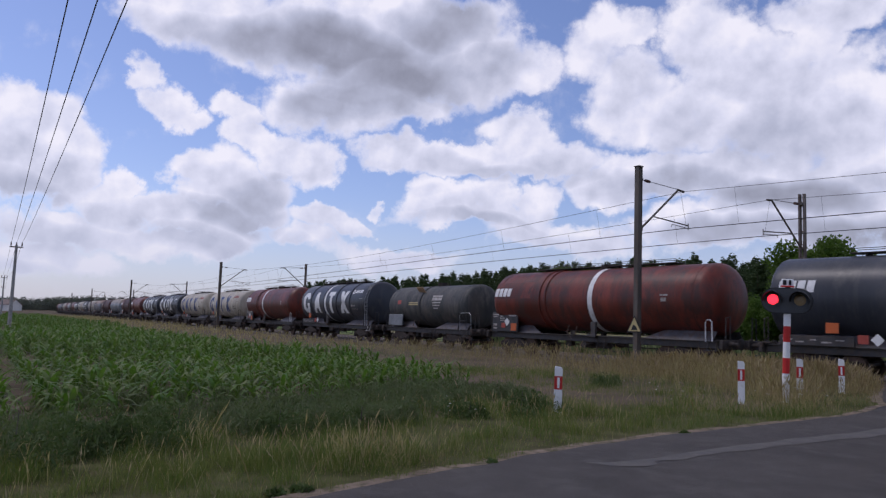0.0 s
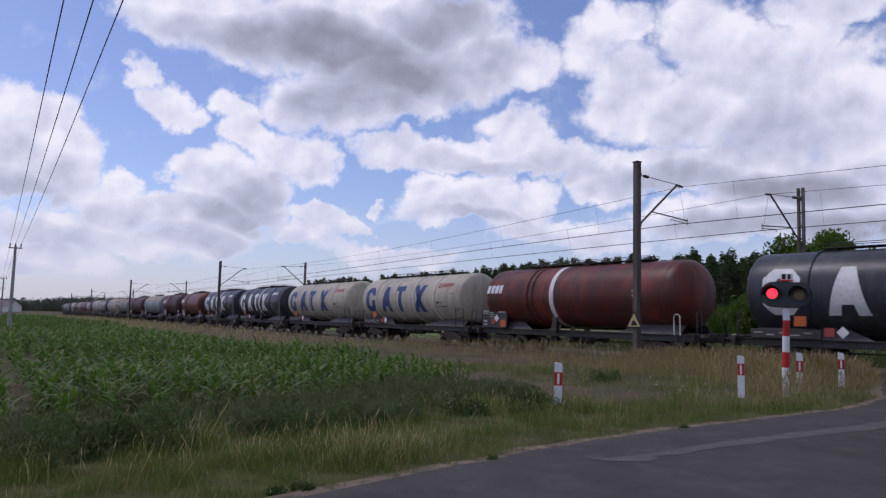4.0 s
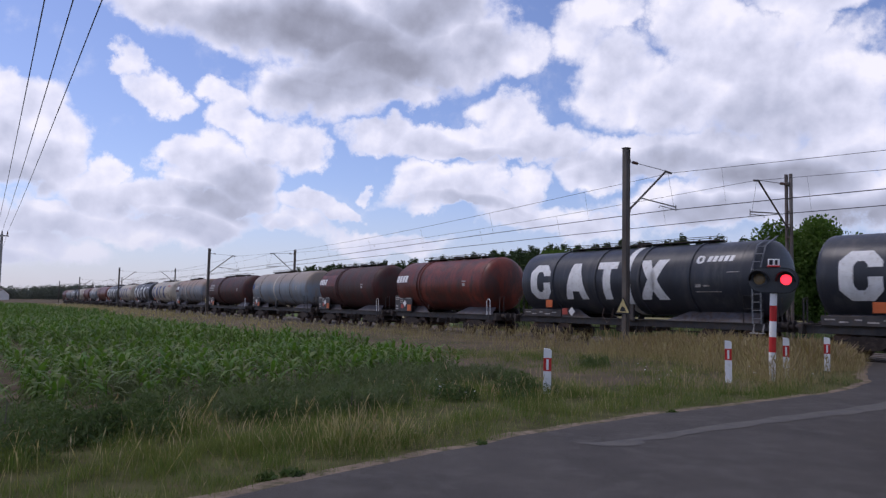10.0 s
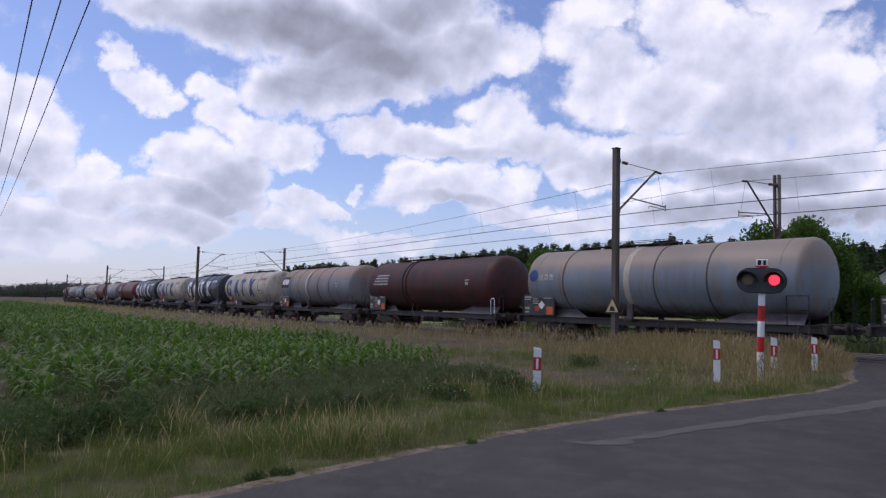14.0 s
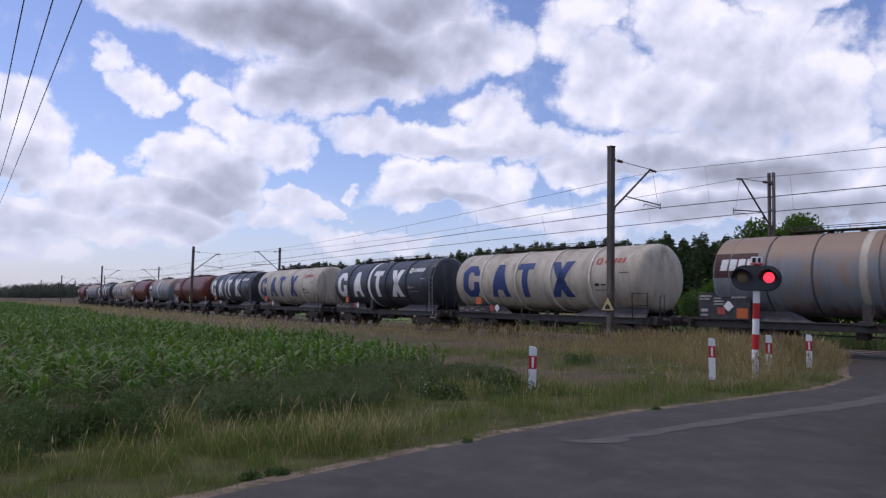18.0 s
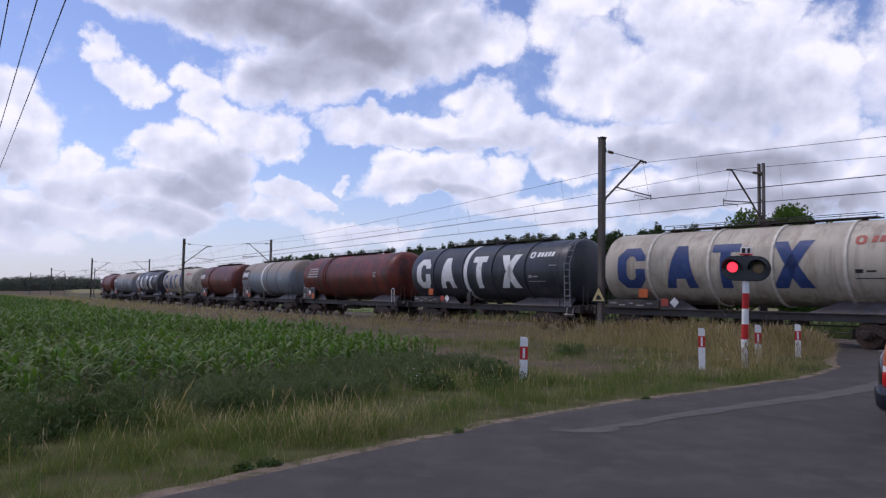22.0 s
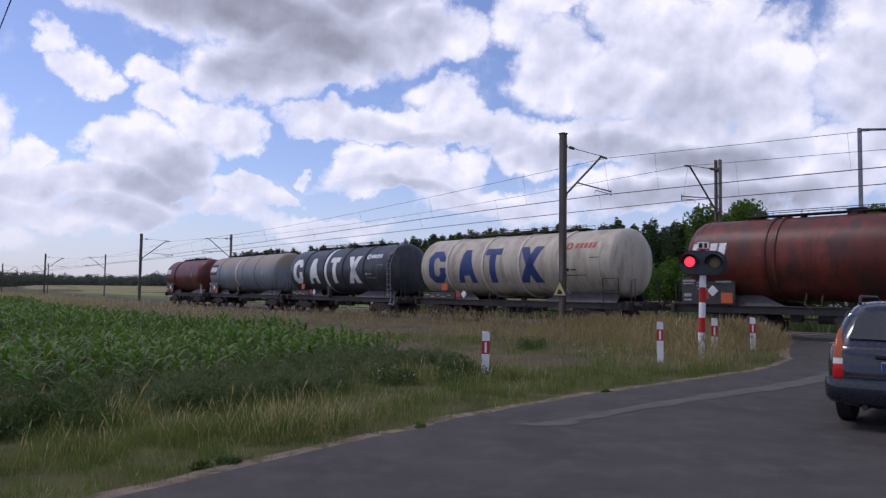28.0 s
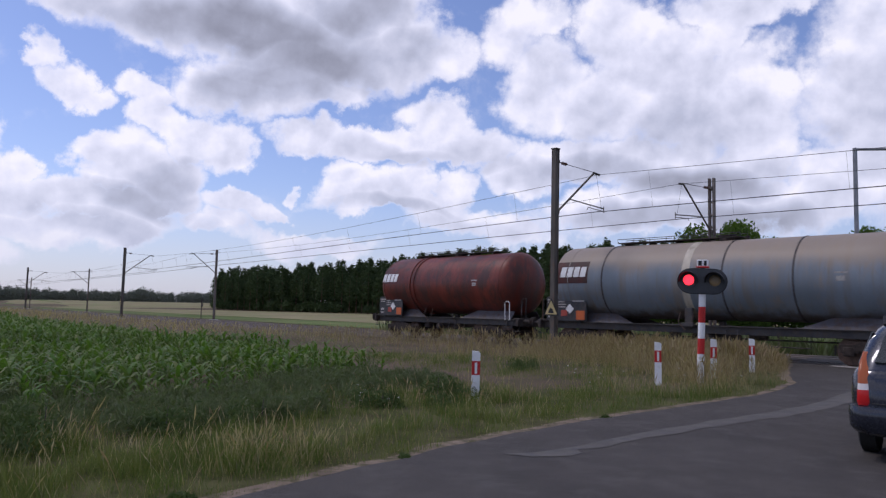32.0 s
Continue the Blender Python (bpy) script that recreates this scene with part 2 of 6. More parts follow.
def mat(name, base, rough=0.6, metal=0.0, vary=0.3, scale=2.0, bump=0.15, stain=None, amount=0.35, stretch=(1, 1, 1), fleck=30.0, glow=0.0, spread=0.0, top=None, random_hue=0.0, spec=0.3, streak=None, low=None):
    """A worn surface: base colour, broad mottling, fine grain, stains of a second colour, relief. top: colour of dust
    that lies from that local height up; low: another colour, blended in unevenly below that height.
    """
    m = bpy.data.materials.new(name)
    m.use_nodes = True
    t = m.node_tree
    b = t.nodes["Principled BSDF"]
    tc = t.nodes.new("ShaderNodeTexCoord")
    mp = t.nodes.new("ShaderNodeMapping")
    mp.inputs["Scale"].default_value = stretch
    t.links.new(tc.outputs["Object"], mp.inputs[0])
    oi = t.nodes.new("ShaderNodeObjectInfo")
    off = t.nodes.new("ShaderNodeVectorMath")
    off.operation = "SCALE"
    off.inputs[0].default_value = (37.0, 91.0, 53.0)
    t.links.new(oi.outputs["Random"], off.inputs[3])
    t.links.new(off.outputs[0], mp.inputs["Location"])

    def noise_tex(s, d, r=0.6):
        n = t.nodes.new("ShaderNodeTexNoise")
        n.inputs["Scale"].default_value, n.inputs["Detail"].default_value, n.inputs["Roughness"].default_value = s, d, r
        t.links.new(mp.outputs[0], n.inputs["Vector"])
        return n.outputs["Fac"]

    def mixc(fac, a, c, kind="MIX"):
        n = t.nodes.new("ShaderNodeMix")
        n.data_type, n.blend_type = "RGBA", kind
        for i, v in ((0, fac), (6, a), (7, c)):
            if isinstance(v, (int, float)):
                n.inputs[i].default_value = v
            elif isinstance(v, tuple):
                n.inputs[i].default_value = (*v, 1)
            else:
                t.links.new(v, n.inputs[i])
        return n.outputs[2]

    def rng(v, a, c, lo=0.0, hi=1.0):
        n = t.nodes.new("ShaderNodeMapRange")
        n.interpolation_type = "SMOOTHSTEP"
        t.links.new(v, n.inputs[0])
        for i, x in ((1, a), (2, c), (3, lo), (4, hi)):
            n.inputs[i].default_value = x
        return n.outputs[0]

    broad, fine = noise_tex(scale, 5), noise_tex(fleck, 4)
    dark = tuple(c * (1 - vary) for c in base)
    light = tuple(min(1, c * (1 + vary * 0.8)) for c in base)
    col = mixc(rng(broad, 0.3, 0.7), dark, light)
    col = mixc(rng(fine, 0.35, 0.75, 0.0, 0.35), col, dark)
    if stain:
        col = mixc(rng(noise_tex(scale * 2.3, 7, 0.7), 0.62 - amount * 0.4, 0.85 - amount * 0.4), col, stain)
    if streak:
        mq = t.nodes.new("ShaderNodeMapping")
        mq.inputs["Scale"].default_value = (2.6, 0.6, 0.16)
        t.links.new(tc.outputs["Object"], mq.inputs[0])
        t.links.new(off.outputs[0], mq.inputs["Location"])
        for s, lo, hi in ((1.0, 0.50, 0.72), (3.3, 0.54, 0.74)):
            n = t.nodes.new("ShaderNodeTexNoise")
            n.inputs["Scale"].default_value, n.inputs["Detail"].default_value = s, 6
            t.links.new(mq.outputs[0], n.inputs["Vector"])
            col = mixc(rng(n.outputs["Fac"], lo, hi, 0.0, streak[1]), col, streak[0])
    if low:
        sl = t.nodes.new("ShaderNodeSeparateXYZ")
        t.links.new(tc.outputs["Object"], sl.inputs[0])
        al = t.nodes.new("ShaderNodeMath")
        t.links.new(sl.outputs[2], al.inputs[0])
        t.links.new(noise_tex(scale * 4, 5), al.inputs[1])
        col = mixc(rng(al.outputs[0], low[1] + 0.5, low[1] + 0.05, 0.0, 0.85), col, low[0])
    if top:
        sp = t.nodes.new("ShaderNodeSeparateXYZ")
        t.links.new(tc.outputs["Object"], sp.inputs[0])
        ad = t.nodes.new("ShaderNodeMath")
        t.links.new(sp.outputs[2], ad.inputs[0])
        t.links.new(broad, ad.inputs[1])
        col = mixc(rng(ad.outputs[0], top[1], top[1] + 0.7, 0.0, 0.85), col, top[0])
    if random_hue:
        col = mixc(rng(oi.outputs["Random"], 0.0, 1.0, 0.0, random_hue), col, tuple(c * 0.45 for c in base))
    if spread:
        pi = t.nodes.new("ShaderNodeNewGeometry")
        col = mixc(rng(pi.outputs["Random Per Island"], 0.0, 1.0, 0.0, spread), col, stain if stain else tuple(c * 0.4 for c in base))
    t.links.new(col, b.inputs["Base Color"])
    rr = rng(fine, 0.2, 0.8, max(0.05, rough - 0.12), min(1, rough + 0.12))
    t.links.new(rr, b.inputs["Roughness"])
    b.inputs["Metallic"].default_value = metal
    b.inputs["Specular IOR Level"].default_value = spec
    if bump:
        bp = t.nodes.new("ShaderNodeBump")
        bp.inputs["Strength"].default_value, bp.inputs["Distance"].default_value = bump, 0.02
        t.links.new(fine, bp.inputs["Height"])
        t.links.new(bp.outputs[0], b.inputs["Normal"])
    if glow:
        t.links.new(col, b.inputs["Emission Color"])
        b.inputs["Emission Strength"].default_value = glow
    return m


M_RED = mat("tank_red_brown", (0.165, 0.034, 0.021), 0.45, vary=0.42, scale=0.7, stretch=(1, 1, 0.4), stain=(0.065, 0.028, 0.023), amount=0.5, spec=0.3, streak=((0.055, 0.026, 0.022), 0.6))
M_BROWN = mat("tank_dark_brown", (0.085, 0.023, 0.018), 0.6, vary=0.35, scale=0.7, stretch=(1, 1, 0.4), stain=(0.05, 0.028, 0.025), amount=0.6, spec=0.3, streak=((0.035, 0.022, 0.02), 0.6))
M_DARK = mat("tank_charcoal_blue", (0.038, 0.042, 0.052), 0.38, vary=0.25, scale=0.6, stretch=(1, 1, 0.4), stain=(0.075, 0.075, 0.075), amount=0.3, spec=0.3, streak=((0.085, 0.083, 0.08), 0.35))
M_OLD = mat("tank_old_grey", (0.05, 0.052, 0.05), 0.6, vary=0.3, scale=0.8, stretch=(1, 1, 0.4), stain=(0.11, 0.10, 0.085), amount=0.4, spec=0.3, streak=((0.10, 0.085, 0.07), 0.5))
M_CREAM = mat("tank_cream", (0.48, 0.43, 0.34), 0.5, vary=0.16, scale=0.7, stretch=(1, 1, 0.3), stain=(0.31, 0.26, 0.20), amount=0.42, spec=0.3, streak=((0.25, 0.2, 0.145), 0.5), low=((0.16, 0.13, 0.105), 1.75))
M_CLEAN = mat("clean_cream", (0.62, 0.58, 0.49), 0.5, vary=0.1, scale=2, stain=(0.42, 0.36, 0.27), amount=0.35)
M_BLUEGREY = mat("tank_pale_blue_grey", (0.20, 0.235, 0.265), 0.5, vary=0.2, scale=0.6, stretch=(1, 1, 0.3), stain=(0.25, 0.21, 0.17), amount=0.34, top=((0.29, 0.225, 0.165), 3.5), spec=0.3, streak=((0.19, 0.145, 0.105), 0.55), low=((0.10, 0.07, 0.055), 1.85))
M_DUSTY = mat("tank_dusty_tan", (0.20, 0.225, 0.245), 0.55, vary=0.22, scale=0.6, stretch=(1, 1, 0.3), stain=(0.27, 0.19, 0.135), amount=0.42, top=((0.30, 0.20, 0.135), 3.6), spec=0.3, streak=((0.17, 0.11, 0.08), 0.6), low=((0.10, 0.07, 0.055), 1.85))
M_FADED = mat("faded_white_paint", (0.42, 0.40, 0.37), 0.6, vary=0.25, scale=4, stain=(0.2, 0.16, 0.14), amount=0.45)
M_SHEET = mat("side_sheet_grey", (0.092, 0.088, 0.10), 0.55, vary=0.3, scale=2, stain=(0.08, 0.055, 0.045), amount=0.5)
M_PANEL = mat("data_panel_dark", (0.045, 0.047, 0.05), 0.55, vary=0.3, scale=3, stain=(0.07, 0.055, 0.05), amount=0.4)
M_FRAME = mat("underframe_grime", (0.045, 0.038, 0.034), 0.75, vary=0.4, scale=3, stain=(0.09, 0.06, 0.045), amount=0.4)
M_SILL = mat("sill_grey", (0.058, 0.055, 0.056), 0.6, vary=0.3, scale=2, stain=(0.07, 0.055, 0.045), amount=0.5)
M_BOGIE = mat("bogie_brown_dirt", (0.05, 0.037, 0.03), 0.85, vary=0.45, scale=5, stain=(0.02, 0.016, 0.014), amount=0.45)
M_TREAD = mat("rusty_steel", (0.13, 0.085, 0.065), 0.55, 0.5, vary=0.3, scale=8)
M_WHITE = mat("white_paint", (0.72, 0.72, 0.70), 0.5, vary=0.1, scale=3, stain=(0.5, 0.47, 0.42), amount=0.3)
M_BLUE = mat("blue_paint", (0.03, 0.058, 0.17), 0.5, vary=0.2, scale=3, stain=(0.10, 0.11, 0.2), amount=0.25)
M_LOGO_RED = mat("brick_red_paint", (0.36, 0.07, 0.05), 0.5, vary=0.15)
M_RED_PAINT = mat("signal_red_paint", (0.50, 0.025, 0.022), 0.5, vary=0.15, stain=(0.35, 0.06, 0.05), amount=0.25)
M_POST_WHITE = mat("post_white", (0.78, 0.78, 0.77), 0.5, vary=0.08, stain=(0.55, 0.54, 0.48), amount=0.25)
M_ORANGE = mat("orange_plate", (0.52, 0.12, 0.035), 0.5, vary=0.1)
M_BLACK = mat("black_matt", (0.018, 0.018, 0.02), 0.55, vary=0.2)
M_TAN = mat("faded_tan_plate", (0.42, 0.27, 0.14), 0.7, vary=0.2, stain=(0.25, 0.16, 0.09))
M_YELLOW = mat("warning_yellow", (0.46, 0.37, 0.17), 0.5, vary=0.15)
M_MAST = mat("mast_dark_steel", (0.11, 0.098, 0.085), 0.75, 0.1, vary=0.3, scale=1.5, stain=(0.13, 0.085, 0.06), amount=0.35, stretch=(1, 1, 0.3))
M_MAST2 = mat("mast_brown_steel", (0.15, 0.13, 0.115), 0.75, 0.1, vary=0.35, scale=1.5, stain=(0.10, 0.065, 0.05), amount=0.45, stretch=(1, 1, 0.3))
M_GALV = mat("galvanised_steel", (0.22, 0.23, 0.24), 0.5, 0.5, vary=0.2, scale=3)
M_WIRE = mat("wire_dark", (0.05, 0.05, 0.05), 0.5, 0.6, vary=0.2)
M_CONCRETE = mat("pole_concrete", (0.34, 0.33, 0.31), 0.85, vary=0.2, scale=2, stain=(0.2, 0.19, 0.17))
M_INSUL = mat("insulator_brown", (0.10, 0.05, 0.035), 0.25, vary=0.15)

# ---- geometry helper ----


class Geo:
    """Collects points and faces of one mesh."""

    def __init__(self):
        self.v, self.f = [], []

    def put(self, verts, faces, m=None):
        k = len(self.v)
        self.v += [tuple(m @ Vector(p)) for p in verts] if m else [tuple(p) for p in verts]
        self.f += [[i + k for i in f] for f in faces]
        return self

    def box(self, c, s, m=None, ch=None):
        x, y, z = s[0] / 2, s[1] / 2, s[2] / 2
        e = min(x, y, z) * 0.18 if ch is None else min(ch, x * 0.9, y * 0.9, z * 0.9)
        verts, ids = [], {}
        for sx in (-1, 1):
            for sy in (-1, 1):
                for sz in (-1, 1):
                    for a in range(3):
                        p = [sx * x, sy * y, sz * z]
                        for b in range(3):
                            if b != a:
                                p[b] -= (sx, sy, sz)[b] * e
                        ids[sx, sy, sz, a] = len(verts)
                        verts.append((p[0] + c[0], p[1] + c[1], p[2] + c[2]))
        faces = []
        for a in range(3):
            b, d = (a + 1) % 3, (a + 2) % 3
            for sg in (-1, 1):
                q = []
                for u, w in ((-1, -1), (1, -1), (1, 1), (-1, 1)):
                    k = [0, 0, 0]
                    k[a], k[b], k[d] = sg, u, w
                    q.append(ids[(*k, a)])
                faces.append(q if sg > 0 else q[::-1])
            for u in (-1, 1):
                for w in (-1, 1):
                    k0, k1 = [0, 0, 0], [0, 0, 0]
                    k0[a], k0[b], k0[d] = -1, u, w
                    k1[a], k1[b], k1[d] = 1, u, w
                    q = [ids[(*k0, b)], ids[(*k1, b)], ids[(*k1, d)], ids[(*k0, d)]]
                    faces.append(q if u * w < 0 else q[::-1])
        for sx in (-1, 1):
            for sy in (-1, 1):
                for sz in (-1, 1):
                    q = [ids[sx, sy, sz, 0], ids[sx, sy, sz, 1], ids[sx, sy, sz, 2]]
                    faces.append(q if sx * sy * sz > 0 else q[::-1])
        return self.put(verts, faces, m)

    def cyl(self, a, b, r, r2=None, n=12, caps=True):
        a, b = Vector(a), Vector(b)
        r2 = r if r2 is None else r2
        q = (b - a).to_track_quat("Z", "Y").to_matrix()
        verts = []
        for p, rad in ((a, r), (b, r2)):
            for i in range(n):
                t = math.tau * i / n
                verts.append(p + q @ Vector((rad * math.cos(t), rad * math.sin(t), 0)))
        faces = [[i, (i + 1) % n, n + (i + 1) % n, n + i] for i in range(n)]
        if caps:
            faces += [list(range(n))[::-1], list(range(n, 2 * n))]
        return self.put(verts, faces)

    def tube(self, pts, r, n=6):
        """One bent rod through the points."""
        pts = [Vector(p) for p in pts]
        k0 = len(self.v)
        for i, p in enumerate(pts):
            d = (pts[min(i + 1, len(pts) - 1)] - pts[max(i - 1, 0)]).normalized()
            a = d.cross(Vector((0.13, 0.29, 0.95)) if abs(d.z) < 0.85 else Vector((0.9, 0.3, 0.1))).normalized()
            b = d.cross(a)
            for j in range(n):
                t = math.tau * j / n
                self.v.append(tuple(p + a * (r * math.cos(t)) + b * (r * math.sin(t))))
        for i in range(len(pts) - 1):
            for j in range(n):
                q, w = k0 + i * n, k0 + (i + 1) * n
                self.f.append([q + j, q + (j + 1) % n, w + (j + 1) % n, w + j])
        self.f.append([k0 + j for j in range(n)][::-1])
        self.f.append([len(self.v) - n + j for j in range(n)])
        return self

    def spin(self, prof, n=32, m=None):
        """A profile of (x, radius) turned round the x axis."""
        verts, faces = [], []
        for x, r in prof:
            for i in range(n):
                t = math.tau * i / n
                verts.append((x, r * math.cos(t), r * math.sin(t)))
        for j in range(len(prof) - 1):
            for i in range(n):
                k = (i + 1) % n
                faces.append([j * n + i, (j + 1) * n + i, (j + 1) * n + k, j * n + k])
        faces += [list(range(n)), list(range((len(prof) - 1) * n, len(prof) * n))[::-1]]
        return self.put(verts, faces, m)

    def slab(self, poly, d, m=None):
        """An outline in the xz plane given depth d along y."""
        n = len(poly)
        verts = [(x, -d / 2, z) for x, z in poly] + [(x, d / 2, z) for x, z in poly]
        faces = [list(range(n)), list(range(n, 2 * n))[::-1]] + [[i, n + i, n + (i + 1) % n, (i + 1) % n] for i in range(n)]
        return self.put(verts, faces, m)

    def mesh(self, name, material, smooth=38):
        me = bpy.data.meshes.new(name)
        me.from_pydata(self.v, [], self.f)
        if material:
            me.materials.append(material)
        if smooth:
            me.polygons.foreach_set("use_smooth", [True] * len(me.polygons))
            me.set_sharp_from_angle(angle=radians(smooth))
        me.update()
        return me


def part(name, g, material, parent, label="", at=None, smooth=38):
    me = g if isinstance(g, bpy.types.Mesh) else g.mesh(name, material, smooth)
    ob = new(name, me)
    ob.parent = parent
    if at is not None:
        ob.matrix_basis = at if isinstance(at, Matrix) else Matrix.Translation(at)
    if label:
        ob["label"] = label
    return ob


def empty(name, m=None):
    ob = new(name)
    ob.empty_display_size = 0.3
    if m:
        ob.matrix_basis = m
    return ob

# ---- the railway's line ----
RAIL = 0.15          # height of the rail heads
_s = np.arange(-120.0, 480.0, 0.5)
_p = np.clip(_s / 1.15, -12, 28)
_h = -0.6163 + 0.00489 * _p - 0.0000871 * _p * _p + 0.0001 * np.clip(_s - 45, 0, 330)
_m = (_h[1:] + _h[:-1]) / 2
_x = np.concatenate([[0], np.cumsum(np.sin(_m) * 0.5)])
_y = np.concatenate([[0], np.cumsum(np.cos(_m) * 0.5)])
_k = int(120 / 0.5)
_x += 10.05 - _x[_k]
_y += 32.78 - _y[_k]


def line(s, off=0.0):
    """Place and bearing on the near track's centre line, s metres from the first mast; off: metres to the far side."""
    h = float(np.interp(s, _s, _h))
    return float(np.interp(s, _s, _x)) + off * math.cos(h), float(np.interp(s, _s, _y)) - off * math.sin(h), h


def rolled(t):
    """Metres that the train has gone after t seconds; it slows very slightly."""
    return 10.92 * t - 0.0042 * t * t


def on_track(s, off=0.0, z=0.0):
    """A pose on the line: local x points the way the train goes, local -y to the road side."""
    x, y, h = line(s, off)
    return pose(x, y, z, 0, 0, math.degrees(-h) - 90)


def from_track(x, y):
    """Metres from the near track's centre line, positive on the road side, and the place along it."""
    i = int(np.argmin((_x - x) ** 2 + (_y - y) ** 2))
    h = _h[i]
    return -((x - _x[i]) * math.cos(h) - (y - _y[i]) * math.sin(h)), _s[i]


# ---- tank wagons ----


def wrap(g, R, zc, quads, nu=5, nv=5, lift=0.010):
    """Quads drawn on the flank of a lying cylinder; u runs along it, v up its arc from the middle."""
    for q in quads:
        verts, faces = [], []
        for j in range(nv + 1):
            for i in range(nu + 1):
                a, b = i / nu, j / nv
                u = (q[0][0] * (1 - a) + q[1][0] * a) * (1 - b) + (q[3][0] * (1 - a) + q[2][0] * a) * b
                v = (q[0][1] * (1 - a) + q[1][1] * a) * (1 - b) + (q[3][1] * (1 - a) + q[2][1] * a) * b
                t = v / R
                verts.append((u, -(R + lift) * math.cos(t), zc + (R + lift) * math.sin(t)))
        w = nu + 1
        for j in range(nv):
            for i in range(nu):
                faces.append([j * w + i, j * w + i + 1, (j + 1) * w + i + 1, (j + 1) * w + i])
        g.put(verts, faces)
    return g


def rect(x0, x1, y0, y1):
    return [(x0, y0), (x1, y0), (x1, y1), (x0, y1)]


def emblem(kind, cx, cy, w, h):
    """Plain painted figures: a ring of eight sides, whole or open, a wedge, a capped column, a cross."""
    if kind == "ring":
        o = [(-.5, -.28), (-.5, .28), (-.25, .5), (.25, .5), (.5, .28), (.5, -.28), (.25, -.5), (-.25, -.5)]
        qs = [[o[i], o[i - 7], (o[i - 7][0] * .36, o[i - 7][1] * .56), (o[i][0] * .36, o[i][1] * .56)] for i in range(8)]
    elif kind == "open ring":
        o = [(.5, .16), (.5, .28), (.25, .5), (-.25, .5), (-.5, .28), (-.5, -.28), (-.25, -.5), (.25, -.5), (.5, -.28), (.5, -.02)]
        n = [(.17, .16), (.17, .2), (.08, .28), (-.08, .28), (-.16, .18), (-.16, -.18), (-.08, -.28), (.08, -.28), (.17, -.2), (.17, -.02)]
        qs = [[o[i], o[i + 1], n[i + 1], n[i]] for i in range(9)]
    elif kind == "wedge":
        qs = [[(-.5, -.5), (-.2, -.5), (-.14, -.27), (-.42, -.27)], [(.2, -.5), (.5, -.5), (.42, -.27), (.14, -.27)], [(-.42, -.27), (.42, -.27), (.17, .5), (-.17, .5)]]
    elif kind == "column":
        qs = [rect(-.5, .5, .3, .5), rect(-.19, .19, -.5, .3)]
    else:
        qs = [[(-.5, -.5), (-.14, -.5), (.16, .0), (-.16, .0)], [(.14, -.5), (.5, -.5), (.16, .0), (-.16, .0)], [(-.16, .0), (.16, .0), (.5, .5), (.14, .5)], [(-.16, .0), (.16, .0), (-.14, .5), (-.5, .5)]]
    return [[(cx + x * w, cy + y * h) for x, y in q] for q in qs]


def wheelset_mesh():
    g = Geo()
    g.cyl((0, -1.0, 0), (0, 1.0, 0), 0.085, n=10)
    turn = pose(0, 0, 0, 0, 0, 90)
    for sy in (-1, 1):
        g.spin([(-0.07, 0.10), (-0.07, 0.36), (-0.062, 0.455), (0.062, 0.46), (0.066, 0.485), (0.09, 0.485), (0.09, 0.36), (0.04, 0.30), (0.04, 0.12), (0.08, 0.10)],
               28, Matrix.Translation((0, sy * 0.75, 0)) @ pose(0, 0, 0, 0, 0, 90 if sy < 0 else -90))
        for k in range(2):
            g.box((0.2 - 0.4 * k, sy * 0.72, 0), (0.05, 0.03, 0.16), None, 0.008)
    return g.mesh("wheelset", M_TREAD)


def bogie_meshes():
    side = Geo()
    side.slab([(-1.15, 0.46), (-1.12, 0.66), (-0.72, 0.68), (-0.5, 0.80), (0.5, 0.80), (0.72, 0.68), (1.12, 0.66), (1.15, 0.46), (0.82, 0.38), (0.62, 0.52), (0.35, 0.36), (-0.35, 0.36), (-0.62, 0.52), (-0.82, 0.38)], 0.14)
    for x in (-0.9, 0.9):
        side.box((x, 0, 0.46), (0.34, 0.24, 0.30), None, 0.03)
        side.cyl((x, -0.16, 0.46), (x, 0.16, 0.46), 0.11, n=12)
        for k in (-0.24, 0.24):
            side.cyl((x + k, 0, 0.42), (x + k, 0, 0.68), 0.075, n=10)
    bol = Geo()
    bol.box((0, 0, 0.74), (0.5, 2.0, 0.26), None, 0.04).cyl((0, 0, 0.84), (0, 0, 0.98), 0.28, n=16)
    bol.box((-1.2, 0, 0.58), (0.1, 1.9, 0.12)).box((1.2, 0, 0.58), (0.1, 1.9, 0.12))
    shoe = Geo().box((0, 0, 0.48), (0.06, 0.10, 0.34), None, 0.01)
    return side.mesh("side_frame", M_BOGIE), bol.mesh("bolster", M_BOGIE), shoe.mesh("brake_shoe", M_FRAME)


MESH_WHEELSET = wheelset_mesh()
MESH_SIDE, MESH_BOLSTER, MESH_SHOE = bogie_meshes()


def tank_profile(half, R, dish):
    # a cylinder with a knuckle at each head
    prof = [(-half + dish * (1 - math.cos(math.pi / 2 * i / 7)), max(0.03, R * math.sin(math.pi / 2 * i / 7) ** 0.8)) for i in range(8)]
    n = 10
    prof += [(-half + dish + (2 * half - 2 * dish) * i / n, R) for i in range(1, n)]
    prof += [(-x, r) for x, r in prof[:8][::-1]]
    return prof


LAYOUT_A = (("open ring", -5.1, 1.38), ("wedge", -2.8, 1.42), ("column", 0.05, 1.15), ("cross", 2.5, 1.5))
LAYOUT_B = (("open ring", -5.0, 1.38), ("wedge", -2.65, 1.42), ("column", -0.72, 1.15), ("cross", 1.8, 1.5))


